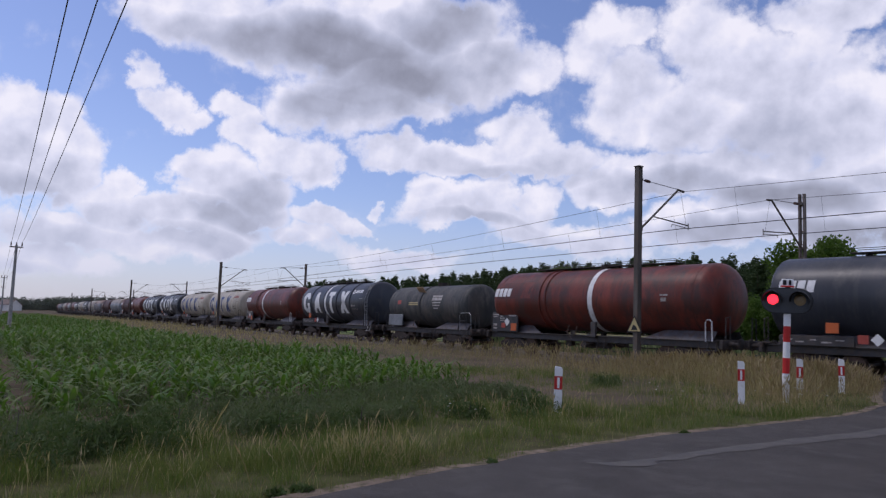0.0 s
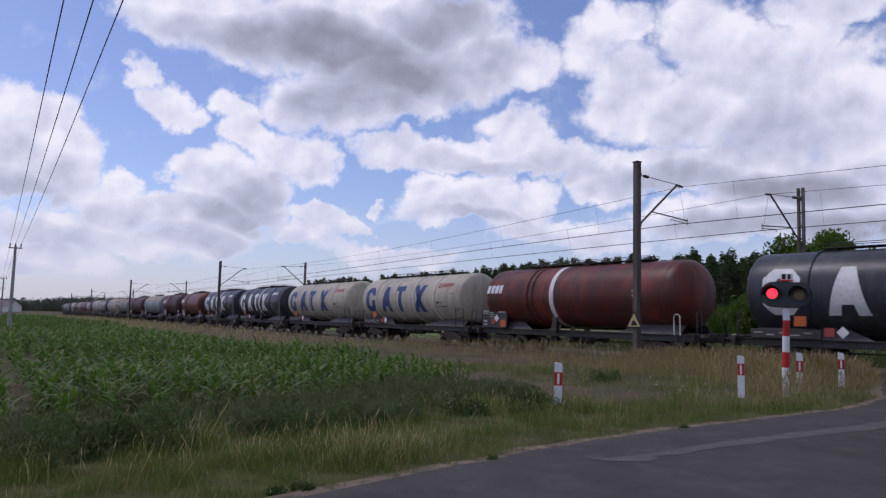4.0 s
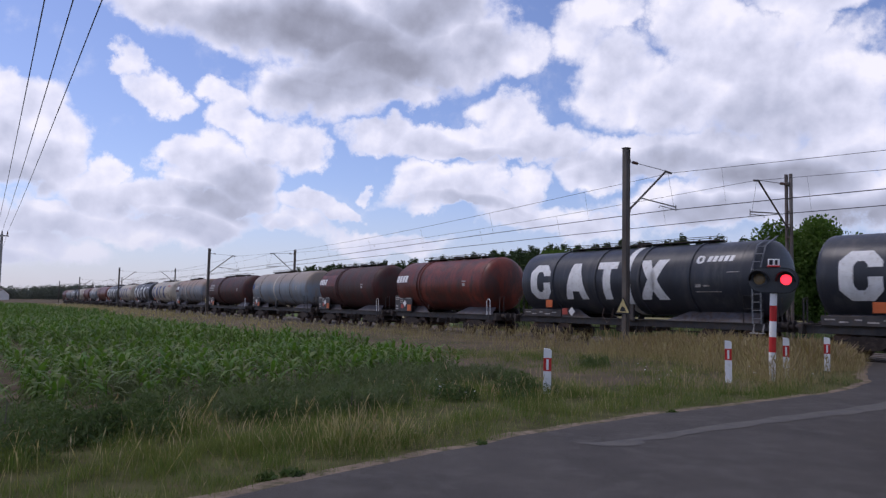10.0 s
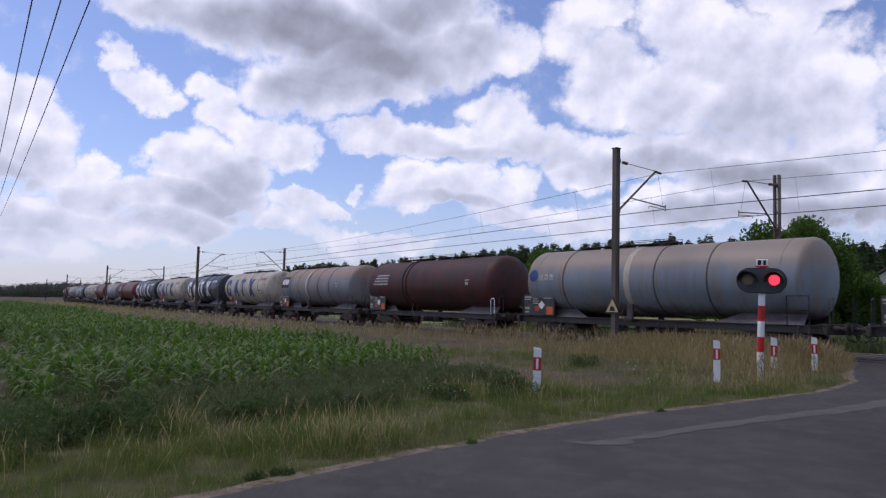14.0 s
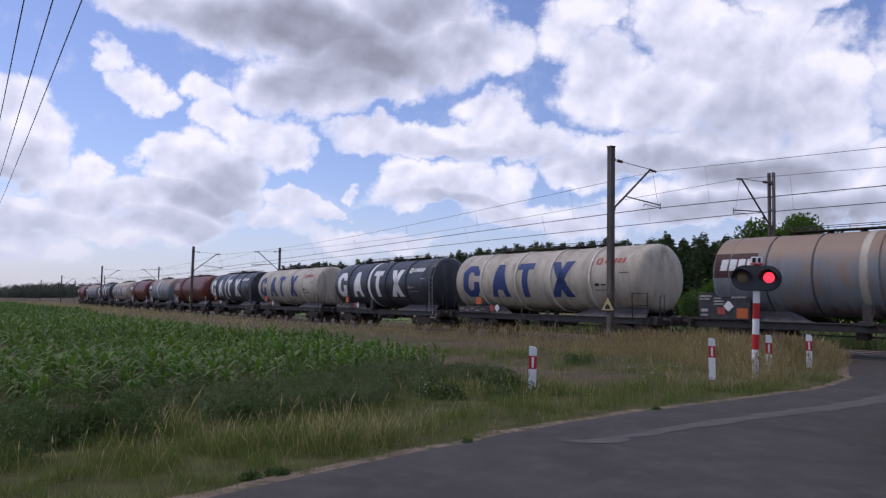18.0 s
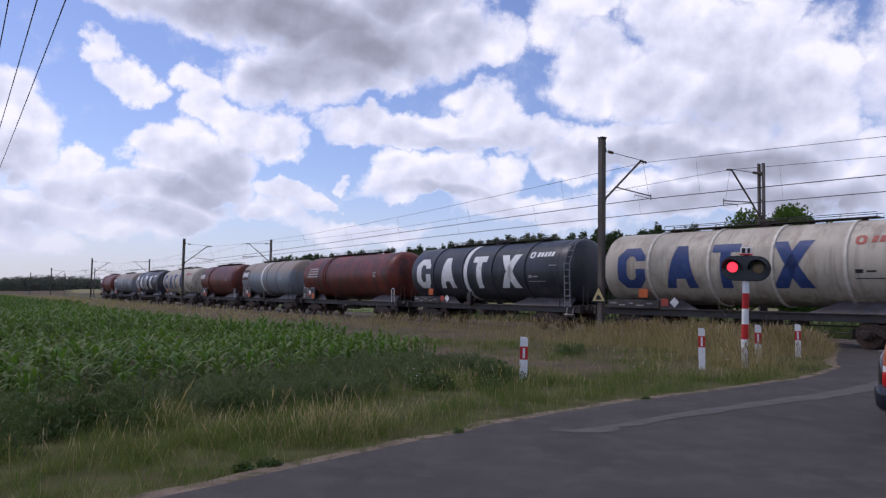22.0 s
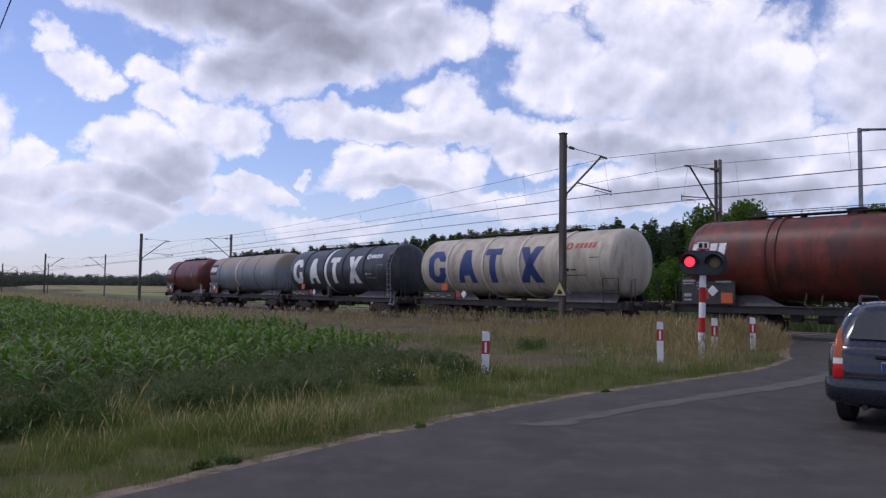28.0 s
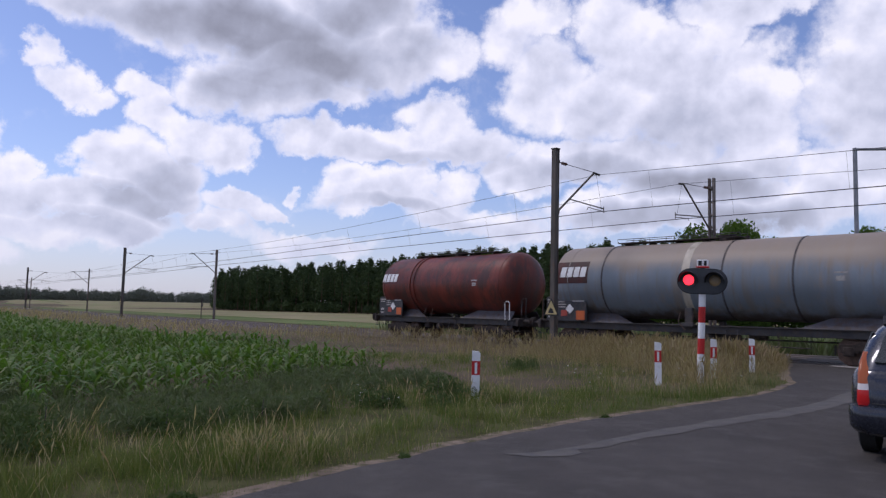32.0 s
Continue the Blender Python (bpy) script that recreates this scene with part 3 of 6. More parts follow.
def small_logo(tank, R, zc, x, y, w, h, material=None):
    """Four short plain bars in a row on the flank."""
    g = Geo()
    for k in range(4):
        a = x + w * k / 4
        wrap(g, R, zc, [[(a, y - h / 2), (a + w * 0.2, y - h / 2), (a + w * 0.23, y + h / 2), (a + w * 0.03, y + h / 2)]], 1, 3, 0.012)
    part("painted_mark", g, material or M_WHITE, tank, "short row of white painted bars")


def wagon(kind, length, th, tank_mat, R=1.5, top=4.35, hoops=(), figures=None, band=None, ladder=False, walkway=True, cone=False, box=True):
    """A four-axle tank wagon on its wheels; the origin lies on the rail heads under its middle. th: half the tank's length."""
    w = empty("tank_wagon")
    half = length / 2
    zc = top - R
    deck = 1.12
    marked = kind in ("dark", "cream")
    prof = tank_profile(th, R, 0.42 if not cone else 0.75)
    tank = part("tank", Geo().spin(prof, 48, Matrix.Translation((0, 0, zc))), tank_mat, w)
    for x in hoops:
        part("hoop", Geo().spin([(-0.07, R - 0.02), (-0.05, R + 0.05), (0.05, R + 0.05), (0.07, R - 0.02)], 48, Matrix.Translation((x, 0, zc))), M_CLEAN if kind == "cream" else tank_mat, tank)
    for x in (-th * 0.86, th * 0.86) if not marked else (th * 0.87,):
        part("weld_seam", Geo().spin([(-0.02, R - 0.01), (-0.014, R + 0.012), (0.014, R + 0.012), (0.02, R - 0.01)], 48, Matrix.Translation((x, 0, zc))), tank_mat, tank)
    if band is not None:
        bx, bw, bm = band
        part("painted_band", Geo().spin([(bx - bw / 2, R + 0.002), (bx - bw / 2, R + 0.008), (bx + bw / 2, R + 0.008), (bx + bw / 2, R + 0.002)], 48, Matrix.Translation((0, 0, zc))), bm, tank, "pale painted band round the tank")
        # the strap's foot between tank and sill
        part("strap_foot", Geo().box((bx, -1.18, deck + 0.3), (0.3, 0.14, 0.75), None, 0.02).box((bx, -1.3, deck + 0.05), (0.5, 0.1, 0.14), None, 0.01), M_SILL, w)
    # underframe
    for y in (-0.98, 0.98):
        g = Geo().box((0, y, deck - 0.12), (length - 1.35, 0.12, 0.28), None, 0.015).box((0, y - math.copysign(0.05, -y), deck + 0.02), (length - 1.35, 0.24, 0.035), None, 0.005)
        part("sill", g, M_SILL, w)
    g = Geo().box((0, 0, deck - 0.1), (length - 1.6, 0.4, 0.22), None, 0.02)
    for x in (-half * 0.45, 0, half * 0.45):
        g.box((x, 0, deck - 0.12), (0.16, 1.9, 0.2), None, 0.02)
    part("centre_sill", g, M_FRAME, w)
    for sx in (-1, 1):
        ex = sx * (half - 0.62)
        g = Geo().box((ex, 0, deck - 0.1), (0.16, 2.6, 0.36), None, 0.02)
        head = part("headstock", g, M_FRAME, w)
        for y in (-0.875, 0.875):
            b = Geo().cyl((ex, y, 1.06), (ex + sx * 0.32, y, 1.06), 0.12, 0.10, 12).cyl((ex + sx * 0.3, y, 1.06), (ex + sx * 0.56, y, 1.06), 0.075, n=10)
            b.spin([(0, 0.02), (0.0, 0.22), (0.03, 0.225), (0.05, 0.2), (0.055, 0.02)], 18, Matrix.Translation((ex + sx * 0.56, y, 1.06)) @ pose(0, 0, 0, 0, 0, 0 if sx > 0 else 180))
            part("buffer", b, M_FRAME, head)
        c = Geo().box((ex + sx * 0.25, 0, 1.0), (0.5, 0.09, 0.12), None, 0.02).tube([(ex + sx * 0.4, 0, 1.0), (ex + sx * 0.5, 0, 0.75), (ex + sx * 0.62, 0, 0.95)], 0.03, 6)
        part("coupler", c, M_FRAME, head)
        for y in (-0.35, 0.35):
            part("brake_hose", Geo().tube([(ex, y, 1.0), (ex + sx * 0.2, y, 0.95), (ex + sx * 0.32, y, 0.68), (ex + sx * 0.5, y * 0.6, 0.6)], 0.022, 6), M_BLACK, head)
        # saddle and the sloping side sheets that carry each end of the tank
        sad = Geo().slab([(-0.5, deck), (0.5, deck), (0.36, zc - R * 0.84), (-0.36, zc - R * 0.84)], R * 0.9, Matrix.Translation((sx * (th - 1.6), 0, 0)))
        part("saddle", sad, M_FRAME, w)
        x_out, x_in = sx * (th - 0.35), sx * (th - (3.9 if not marked else 4.6))
        for y in (-1, 1):
            low, high = y * 1.02, y * R * math.cos(math.asin(min(0.97, (zc - deck - 0.42) / R)))
            pts = [(x_out, low, deck + 0.02), (x_in, low, deck + 0.02), (x_in - sx * -1.0, high * 0.99, deck + 0.42), (x_out, high * 0.99, deck + 0.42)]
            pts = [(p[0], p[1] + y * 0.012, p[2]) for p in pts] + [(p[0], p[1] - y * 0.012, p[2]) for p in pts]
            part("side_sheet", Geo().put(pts, [[0, 1, 2, 3], [7, 6, 5, 4], [0, 4, 5, 1], [1, 5, 6, 2], [2, 6, 7, 3], [3, 7, 4, 0]]), M_SHEET, w, "grey sloping side sheet", smooth=0)
        bog = empty("bogie", pose(sx * (half - 2.75), 0, 0))
        bog.parent = w
        for y in (-1.02, 1.02):
            part("side_frame", MESH_SIDE, None, bog, at=(0, y, 0))
        part("bolster", MESH_BOLSTER, None, bog)
        for x in (-1.42, -0.38, 0.38, 1.42):
            for y in (-0.75, 0.75):
                part("brake_shoe", MESH_SHOE, None, bog, at=(x, y, 0))
        for x in (-0.9, 0.9):
            part("wheelset", MESH_WHEELSET, None, bog).matrix_parent_inverse = Matrix.Translation((x, 0, 0.46))
        # end railing and steps
        for y in (-1.0, 1.0):
            r = Geo().tube([(ex, y, deck), (ex, y, deck + 0.95), (ex, y * 0.72, deck + 1.02), (ex, y * 0.72, deck)], 0.02, 6)
            r.box((ex - sx * 0.08, y * 1.18, 0.62), (0.26, 0.12, 0.03), None, 0.005).tube([(ex, y * 1.18, 0.62), (ex, y * 1.12, deck)], 0.018, 5)
            part("end_rail", r, M_SILL, w)
        part("end_platform", Geo().box((sx * (half - 0.78), 0, deck + 0.07), (0.36, 2.4, 0.05), None, 0.01), M_FRAME, w)
    # handrail on the shoulder of the near end
    gx = th - 0.55
    if kind in ("red", "brown"):
        part("grab_rail", Geo().tube([(gx, -1.2, deck), (gx, -1.22, deck + 0.78), (gx + 0.08, -1.22, deck + 0.86), (gx + 0.22, -1.22, deck + 0.86), (gx + 0.3, -1.22, deck + 0.78), (gx + 0.3, -1.2, deck)], 0.022, 6), M_WHITE, w, "white looped grab rail")
    else:
        g = Geo().tube([(gx - 0.25, -1.32, deck), (gx - 0.25, -1.36, deck + 1.05), (gx + 0.55, -1.36, deck + 1.05), (gx + 0.55, -1.32, deck)], 0.02, 6)
        g.tube([(gx - 0.25, -1.34, deck + 0.55), (gx + 0.55, -1.34, deck + 0.55)], 0.016, 5)
        part("grab_rail", g, M_BLACK, w)
    # hanging gear
    g = Geo().cyl((-0.9, -0.5, 0.72), (0.9, -0.5, 0.72), 0.16, n=14).cyl((1.3, -0.5, 0.8), (1.9, -0.5, 0.8), 0.11, n=12)
    g.tube([(-half + 3.2, -0.2, 0.7), (half - 3.2, -0.2, 0.7)], 0.03).box((-1.6, -0.6, 0.75), (0.4, 0.3, 0.3), None, 0.03)
    part("brake_cylinder", g, M_FRAME, w)
    # long low step rail slung under the sill
    g = Geo().tube([(1.5, -1.1, deck - 0.2), (1.5, -1.12, 0.5), (3.6, -1.12, 0.5), (3.6, -1.1, deck - 0.2)], 0.022, 6).tube([(2.55, -1.1, deck - 0.2), (2.55, -1.12, 0.5)], 0.02, 6)
    part("step_rail", g, M_FRAME, w)
    g = Geo().cyl((0, 0, zc - R - 0.02), (0, 0, 0.75), 0.14, n=14).cyl((0, -1.25, 0.72), (0, 1.25, 0.72), 0.085, n=12)
    for y in (-1.25, 1.25):
        g.cyl((0, y * 0.95, 0.72), (0, y * 1.04, 0.72), 0.14, n=12)
    part("outlet_pipe", g, M_FRAME, w)
    part("drain_hose", Geo().tube([(-1.0, -1.3, deck + 0.5), (-1.05, -1.38, deck + 0.15), (-0.8, -1.36, deck - 0.15), (-0.55, -1.3, deck + 0.1), (-0.5, -1.28, deck + 0.45)], 0.02, 6), M_TREAD, w)
    part("ladder_steps", Geo().box((0.9, -1.2, 0.45), (0.5, 0.2, 0.03), None, 0.005).tube([(0.68, -1.2, 0.45), (0.68, -1.1, deck - 0.1)], 0.02).tube([(1.12, -1.2, 0.45), (1.12, -1.1, deck - 0.1)], 0.02), M_SILL, w)
    part("corner_step", Geo().box((th - 0.3, -1.22, 0.78), (0.55, 0.16, 0.04), None, 0.006).tube([(th - 0.5, -1.2, 0.78), (th - 0.5, -1.1, deck)], 0.025).tube([(th - 0.1, -1.2, 0.78), (th - 0.1, -1.1, deck)], 0.025), M_FADED if kind == "dark" else M_SILL, w)
    # running board, dome and rails on the crown
    if walkway:
        x0, x1 = (-th * 0.62, th * 0.12) if kind == "bluegrey" else (-th * 0.62, th * 0.62)
        g = Geo().box(((x0 + x1) / 2, 0, top + 0.10), (x1 - x0, 0.62, 0.04), None, 0.008)
        for k in range(5):
            g.box((x0 + (x1 - x0) * (0.06 + 0.22 * k), 0, top + 0.04), (0.08, 0.5, 0.12), None, 0.01)
        part("walkway", g, M_FRAME, w)
        g = Geo()
        for y in (-0.3, 0.3):
            g.tube([(x0, y, top + 0.10), (x0, y, top + 0.26), (x1, y, top + 0.26), (x1, y, top + 0.1)], 0.014, 5)
            for k in range(1, 7):
                x = x0 + (x1 - x0) * k / 7
                g.tube([(x, y, top + 0.1), (x, y, top + 0.26)], 0.012, 5)
        part("crown_rail", g, M_SILL, w)
    part("dome", Geo().cyl((0.2, 0, top - 0.05), (0.2, 0, top + 0.17), 0.30, n=18).cyl((0.2, 0, top + 0.17), (0.2, 0, top + 0.2), 0.34, n=18).cyl((1.0, 0, top - 0.03), (1.0, 0, top + 0.14), 0.08, n=10), M_FRAME, w)
    if ladder:
        g = Geo()
        lx = th - 0.16
        for x in (lx - 0.17, lx + 0.17):
            g.tube([(x, -R * 0.98, deck), (x, -R * 1.02, zc + 0.25), (x, -R * 0.76, zc + R * 0.8), (x, -0.32, top + 0.1)], 0.024, 6)
        for k in range(10):
            z = deck + 0.2 + k * 0.3
            y = -R * 1.02 if z < zc + 0.25 else -math.sqrt(max(0.05, (R * 1.05) ** 2 - (z - zc) ** 2))
            g.tube([(lx - 0.17, y, z), (lx + 0.17, y, z)], 0.015, 5)
        part("ladder", g, M_GALV, w)
    if box and marked:
        ox = -4.45
        g = Geo().box((-half + 2.6, -1.2, 1.32), (2.6, 0.10, 0.34), None, 0.015)
        panel = part("data_panel", g, M_SILL, w)
        part("hazard_plate", Geo().box((ox, -1.40, 1.78), (0.44, 0.02, 0.36), None, 0.004).box((ox, -1.33, 1.7), (0.06, 0.14, 0.1), None, 0.004), M_ORANGE, panel, "orange hazard plate")
        part("placard", Geo().box((0, 0, 0), (0.3, 0.02, 0.3), pose(-3.05, -1.28, 1.42, 0, 45, 0), 0.004), M_WHITE, panel, "white diamond placard")
        part("red_mark", Geo().box((-3.5, -1.275, 1.42), (0.34, 0.02, 0.3), None, 0.004), M_LOGO_RED, panel, "faded red plate")
        for k in range(5):
            part("panel_mark", Geo().box((-half + 1.6 + 0.46 * k, -1.256, 1.36 - 0.08 * (k % 2)), (0.36 - 0.07 * (k % 3), 0.01, 0.05), None, 0.001), M_FADED, panel)
    elif box:
        px = -half + 2.05
        panel = part("data_panel", Geo().box((px, -1.22, 1.68), (2.1, 0.07, 1.02), None, 0.012).box((px - 0.7, -1.1, 1.3), (0.08, 0.2, 0.4), None, 0.01).box((px + 0.7, -1.1, 1.3), (0.08, 0.2, 0.4), None, 0.01), M_PANEL, w, "dark grey data panel with plates")
        part("hazard_plate", Geo().box((px + 0.75, -1.268, 1.42), (0.44, 0.02, 0.38), None, 0.004), M_ORANGE, panel, "orange hazard plate")
        part("placard", Geo().box((0, 0, 0), (0.3, 0.02, 0.3), pose(px + 0.2, -1.268, 1.68, 0, 45, 0), 0.004), M_WHITE, panel, "white diamond placard")
        part("red_mark", Geo().box((px - 0.1, -1.266, 1.5), (0.32, 0.016, 0.26), None, 0.004), M_LOGO_RED, panel, "faded red plate")
        for x, z, l, hh in ((-0.75, 2.06, 0.5, 0.07), (-0.78, 1.95, 0.42, 0.05), (-0.25, 1.98, 0.32, 0.05), (-0.22, 1.87, 0.42, 0.05), (-0.2, 1.76, 0.38, 0.05), (0.62, 2.05, 0.6, 0.13), (-0.8, 1.52, 0.3, 0.12), (-0.8, 1.34, 0.3, 0.08)):
            part("panel_mark", Geo().box((px + x, -1.262, z), (l, 0.01, hh), None, 0.001), M_FADED, panel)
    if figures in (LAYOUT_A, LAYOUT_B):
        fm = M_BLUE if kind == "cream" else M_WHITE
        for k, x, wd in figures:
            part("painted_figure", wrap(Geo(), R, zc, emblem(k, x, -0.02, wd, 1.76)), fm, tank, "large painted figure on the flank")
        lm = M_LOGO_RED if kind == "cream" else M_WHITE
        g = Geo()
        wrap(g, R, zc, emblem("ring", 4.05, 0.78, 0.36, 0.36), 1, 2)
        part("painted_emblem", g, lm, tank, "small round painted emblem")
        g = Geo()
        for k in range(5):
            x = 4.38 + 0.24 * k
            wrap(g, R, zc, [[(x - .02, 0.66), (x + 0.16, 0.66), (x + 0.2, 0.92), (x + .03, 0.92)]], 1, 2)
        part("painted_mark", g, lm, tank, "short slanted painted bars")
        for x, y, l, hh in ((3.9, -0.36, 0.25, 0.13), (4.25, -0.33, 0.3, 0.06), (3.9, -0.56, 1.15, 0.035), (5.3, 0.2, 0.55, 0.03)):
            part("stencil", wrap(Geo(), R, zc, [rect(x, x + l, y, y + hh)], 1, 1), M_BLACK if kind == "cream" else M_FADED, tank)
    elif figures:
        if figures == "bars":
            x, g = -th + 2.3, Geo()
            for k in range(4):
                wrap(g, R, zc, [[(x - 0.95 + 0.11 * k, -0.05 + 0.19 * k), (x + 0.95, -0.05 + 0.19 * k), (x + 0.95 + 0.05, 0.05 + 0.19 * k), (x - 0.85 + 0.11 * k, 0.05 + 0.19 * k)]], 4, 1, 0.012)
            part("painted_mark", g, M_FADED, tank, "worn slanted stripes in faded white")
        elif figures == "disc":
            g = Geo()
            wrap(g, R, zc, [[(-th + 0.75 + 0.3 * math.cos(a0), 0.25 + 0.3 * math.sin(a0)), (-th + 0.75 + 0.3 * math.cos(a1), 0.25 + 0.3 * math.sin(a1)), (-th + 0.75, 0.25), (-th + 0.75, 0.25)] for a0, a1 in ((math.tau * k / 14, math.tau * (k + 1) / 14) for k in range(14))], 1, 2, 0.012)
            part("painted_disc", g, M_BLUE, tank, "faded blue painted disc")
            g = Geo()
            for k in range(3):
                wrap(g, R, zc, [rect(-th + 1.15 + 0.34 * k, -th + 1.4 + 0.34 * k, 0.02, 0.32)], 1, 2, 0.012)
            part("painted_mark", g, M_FADED, tank, "three short pale bars")
        else:
            if kind not in ("red", "brown", "dark"):
                part("painted_patch", wrap(Geo(), R, zc, [rect(-th + 0.35, -th + 2.0, -0.1, 0.85)], 2, 6, 0.006), M_BROWN, tank, "brown painted patch")
            elif kind != "dark":
                part("painted_patch", wrap(Geo(), R, zc, [rect(-th + 0.6, -th + 3.6, 0.05, 0.95)], 2, 6, 0.006), M_RED, tank, "cleaner red patch")
            small_logo(tank, R, zc, -th + 0.6, 0.38, 1.35, 0.44)
        for x, y, l, hh in ((th - 2.6, 0.1, 0.4, 0.06), (th - 2.55, -0.14, 0.28, 0.16)):
            part("stencil", wrap(Geo(), R, zc, [rect(x, x + l, y, y + hh)], 1, 1), M_FADED, tank)
    return tagged(w, category="tank wagon", group="wagons of the train")


G4 = (-4.15, -1.42, 1.08, 3.6)


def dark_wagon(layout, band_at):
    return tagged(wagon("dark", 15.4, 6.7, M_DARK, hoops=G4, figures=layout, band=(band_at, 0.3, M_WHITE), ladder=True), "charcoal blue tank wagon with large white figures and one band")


def dark_plain_wagon():
    return tagged(wagon("dark", 15.4, 6.9, M_DARK, hoops=(), figures="small"), "charcoal blue tank wagon with a small white mark")


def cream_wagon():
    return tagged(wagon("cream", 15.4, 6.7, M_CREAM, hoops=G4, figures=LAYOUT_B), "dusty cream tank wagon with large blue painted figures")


def red_wagon(length, th, band=None, figures="small"):
    w = wagon("red", length, th, M_RED, hoops=(-th * 0.42, -th * 0.36), figures=figures, cone=True, band=band)
    return tagged(w, "rust-stained red-brown tank wagon with a white band" if band else "rust-stained red-brown tank wagon with a dark underframe")


def brown_wagon(length, th, figures="small"):
    return tagged(wagon("brown", length, th, M_BROWN, hoops=(-th * 0.3, -th * 0.24), figures=figures, cone=True), "dark brown weathered tank wagon with soot stains")


def blue_wagon(length, th, white=False, disc=False):
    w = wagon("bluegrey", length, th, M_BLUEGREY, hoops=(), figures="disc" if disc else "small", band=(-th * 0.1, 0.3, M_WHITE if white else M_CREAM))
    tank = [c for c in w.children if c.name.startswith("tank")][0]
    for x in (-th * 0.62, th * 0.1, th * 0.45):
        part("strap", Geo().spin([(x - 0.03, 1.5), (x - 0.025, 1.518), (x + 0.025, 1.518), (x + 0.03, 1.5)], 48, Matrix.Translation((0, 0, 2.85))), M_SILL, tank, "thin dark strap round the tank")
    return tagged(w, "pale blue-grey tank wagon with tan dust along its top")


def tan_wagon(length, th):
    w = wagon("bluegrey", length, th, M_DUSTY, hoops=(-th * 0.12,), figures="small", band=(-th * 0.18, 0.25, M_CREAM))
    tank = [c for c in w.children if c.name.startswith("tank")][0]
    for x in (-th * 0.66, -th * 0.42, th * 0.16, th * 0.45):
        part("strap", Geo().spin([(x - 0.03, 1.5), (x - 0.025, 1.518), (x + 0.025, 1.518), (x + 0.03, 1.5)], 48, Matrix.Translation((0, 0, 2.85))), M_SILL, tank, "thin dark strap round the tank")
    return tagged(w, "grey-blue tank wagon under a coat of rusty tan dust")


def old_wagon(length):
    w = wagon("old", length, 4.95, M_OLD, R=1.28, top=3.85, hoops=(-0.5,), figures=None, walkway=False, box=False)
    part("tipped_lid", Geo().box((0, 0, 0), (1.0, 0.05, 0.8), pose(-0.75, -0.92, 3.42, 38, 0, -8), 0.01), M_TAN, w, "faded tan board on the shoulder of the tank")
    g = Geo()
    for k, (l, hh) in enumerate(((1.15, 0.34), (1.0, 0.07), (0.8, 0.07), (0.55, 0.06))):
        wrap(g, 1.28, 2.57, [rect(0.9 + 0.1 * k, 0.9 + 0.1 * k + l, 0.3 - 0.17 * k, 0.3 - 0.17 * k + hh)], 1, 1)
    part("stencil", g, M_FADED, w, "white stencilled bars")
    part("yellow_stripe", wrap(Geo(), 1.28, 2.57, [rect(-1.9, -0.75, 0.02, 0.09), rect(-1.9, -0.75, 0.13, 0.2)], 2, 1), M_YELLOW, w, "two yellow painted stripes")
    part("red_mark", wrap(Geo(), 1.28, 2.57, [rect(-3.4, -2.95, 0.08, 0.34)], 2, 2), M_LOGO_RED, w, "small red plate")
    part("data_board", Geo().box((-3.7, -1.2, 1.62), (1.9, 0.10, 0.72), None, 0.02), M_GALV, w, "bare grey metal data board")
    part("end_frame", Geo().tube([(4.05, -1.15, 1.12), (4.05, -1.2, 2.0), (4.2, -1.2, 2.12), (5.05, -1.2, 2.12), (5.2, -1.2, 2.0), (5.2, -1.15, 1.12)], 0.026, 6), M_GALV, w, "bent grey tube railing")
    return tagged(w, "old dark grey short tank wagon with a tan board on top")


# order from the head of the train in view to its last wagon: kind, place along the line at the start
TRAIN = [("dark_plain", -11.9), ("red_band", 4.1), ("old", 18.5), ("dark", 32.8), ("red_band2", 48.8), ("cream", 64.1),
         ("cream", 79.7), ("dark_late", 94.9), ("dark_late", 109.95), ("red12", 124.3), ("brown12", 137.0), ("blue", 151.55),
         ("brown_bars", 168.2), ("tan", 184.4), ("cream", 200.75), ("dark", 216.15), ("cream", 232.4), ("dark", 247.45),
         ("red_bars", 263.15), ("blue14", 278.1), ("red13", 291.9), ("cream", 307.0), ("dark", 323.0), ("grey", 339.05),
         ("red12", 353.8)]
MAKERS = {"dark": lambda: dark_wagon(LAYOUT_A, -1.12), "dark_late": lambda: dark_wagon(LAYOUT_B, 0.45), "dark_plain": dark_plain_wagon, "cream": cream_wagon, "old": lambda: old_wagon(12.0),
          "red_band": lambda: red_wagon(16.0, 7.15, (0.5, 0.28, M_WHITE)), "red_band2": lambda: red_wagon(15.6, 6.75, (-1.0, 0.28, M_WHITE)), "red_bars": lambda: red_wagon(15.9, 7.15, None, "bars"),
          "red12": lambda: red_wagon(12.5, 5.3), "red13": lambda: red_wagon(13.3, 5.7), "brown_bars": lambda: brown_wagon(15.4, 7.2, "bars"), "brown12": lambda: brown_wagon(12.5, 5.25),
          "blue": lambda: blue_wagon(16.6, 7.15, disc=True), "blue14": lambda: blue_wagon(14.1, 6.05, True), "grey": lambda: blue_wagon(16.8, 7.1), "tan": lambda: tan_wagon(16.7, 6.9)}
first, wagons = {}, []
for kind, s in TRAIN:
    if kind in first:
        w = copy_thing(first[kind], on_track(s, z=RAIL))
    else:
        w = first[kind] = MAKERS[kind]()
        w.matrix_basis = on_track(s, z=RAIL)
    wagons.append((w, s))

# ---- ground, road and track bed ----


def rise(d):
    t = min(1.0, max(0.0, (13 - abs(d)) / 8))
    return 0.12 * t * t * (3 - 2 * t)


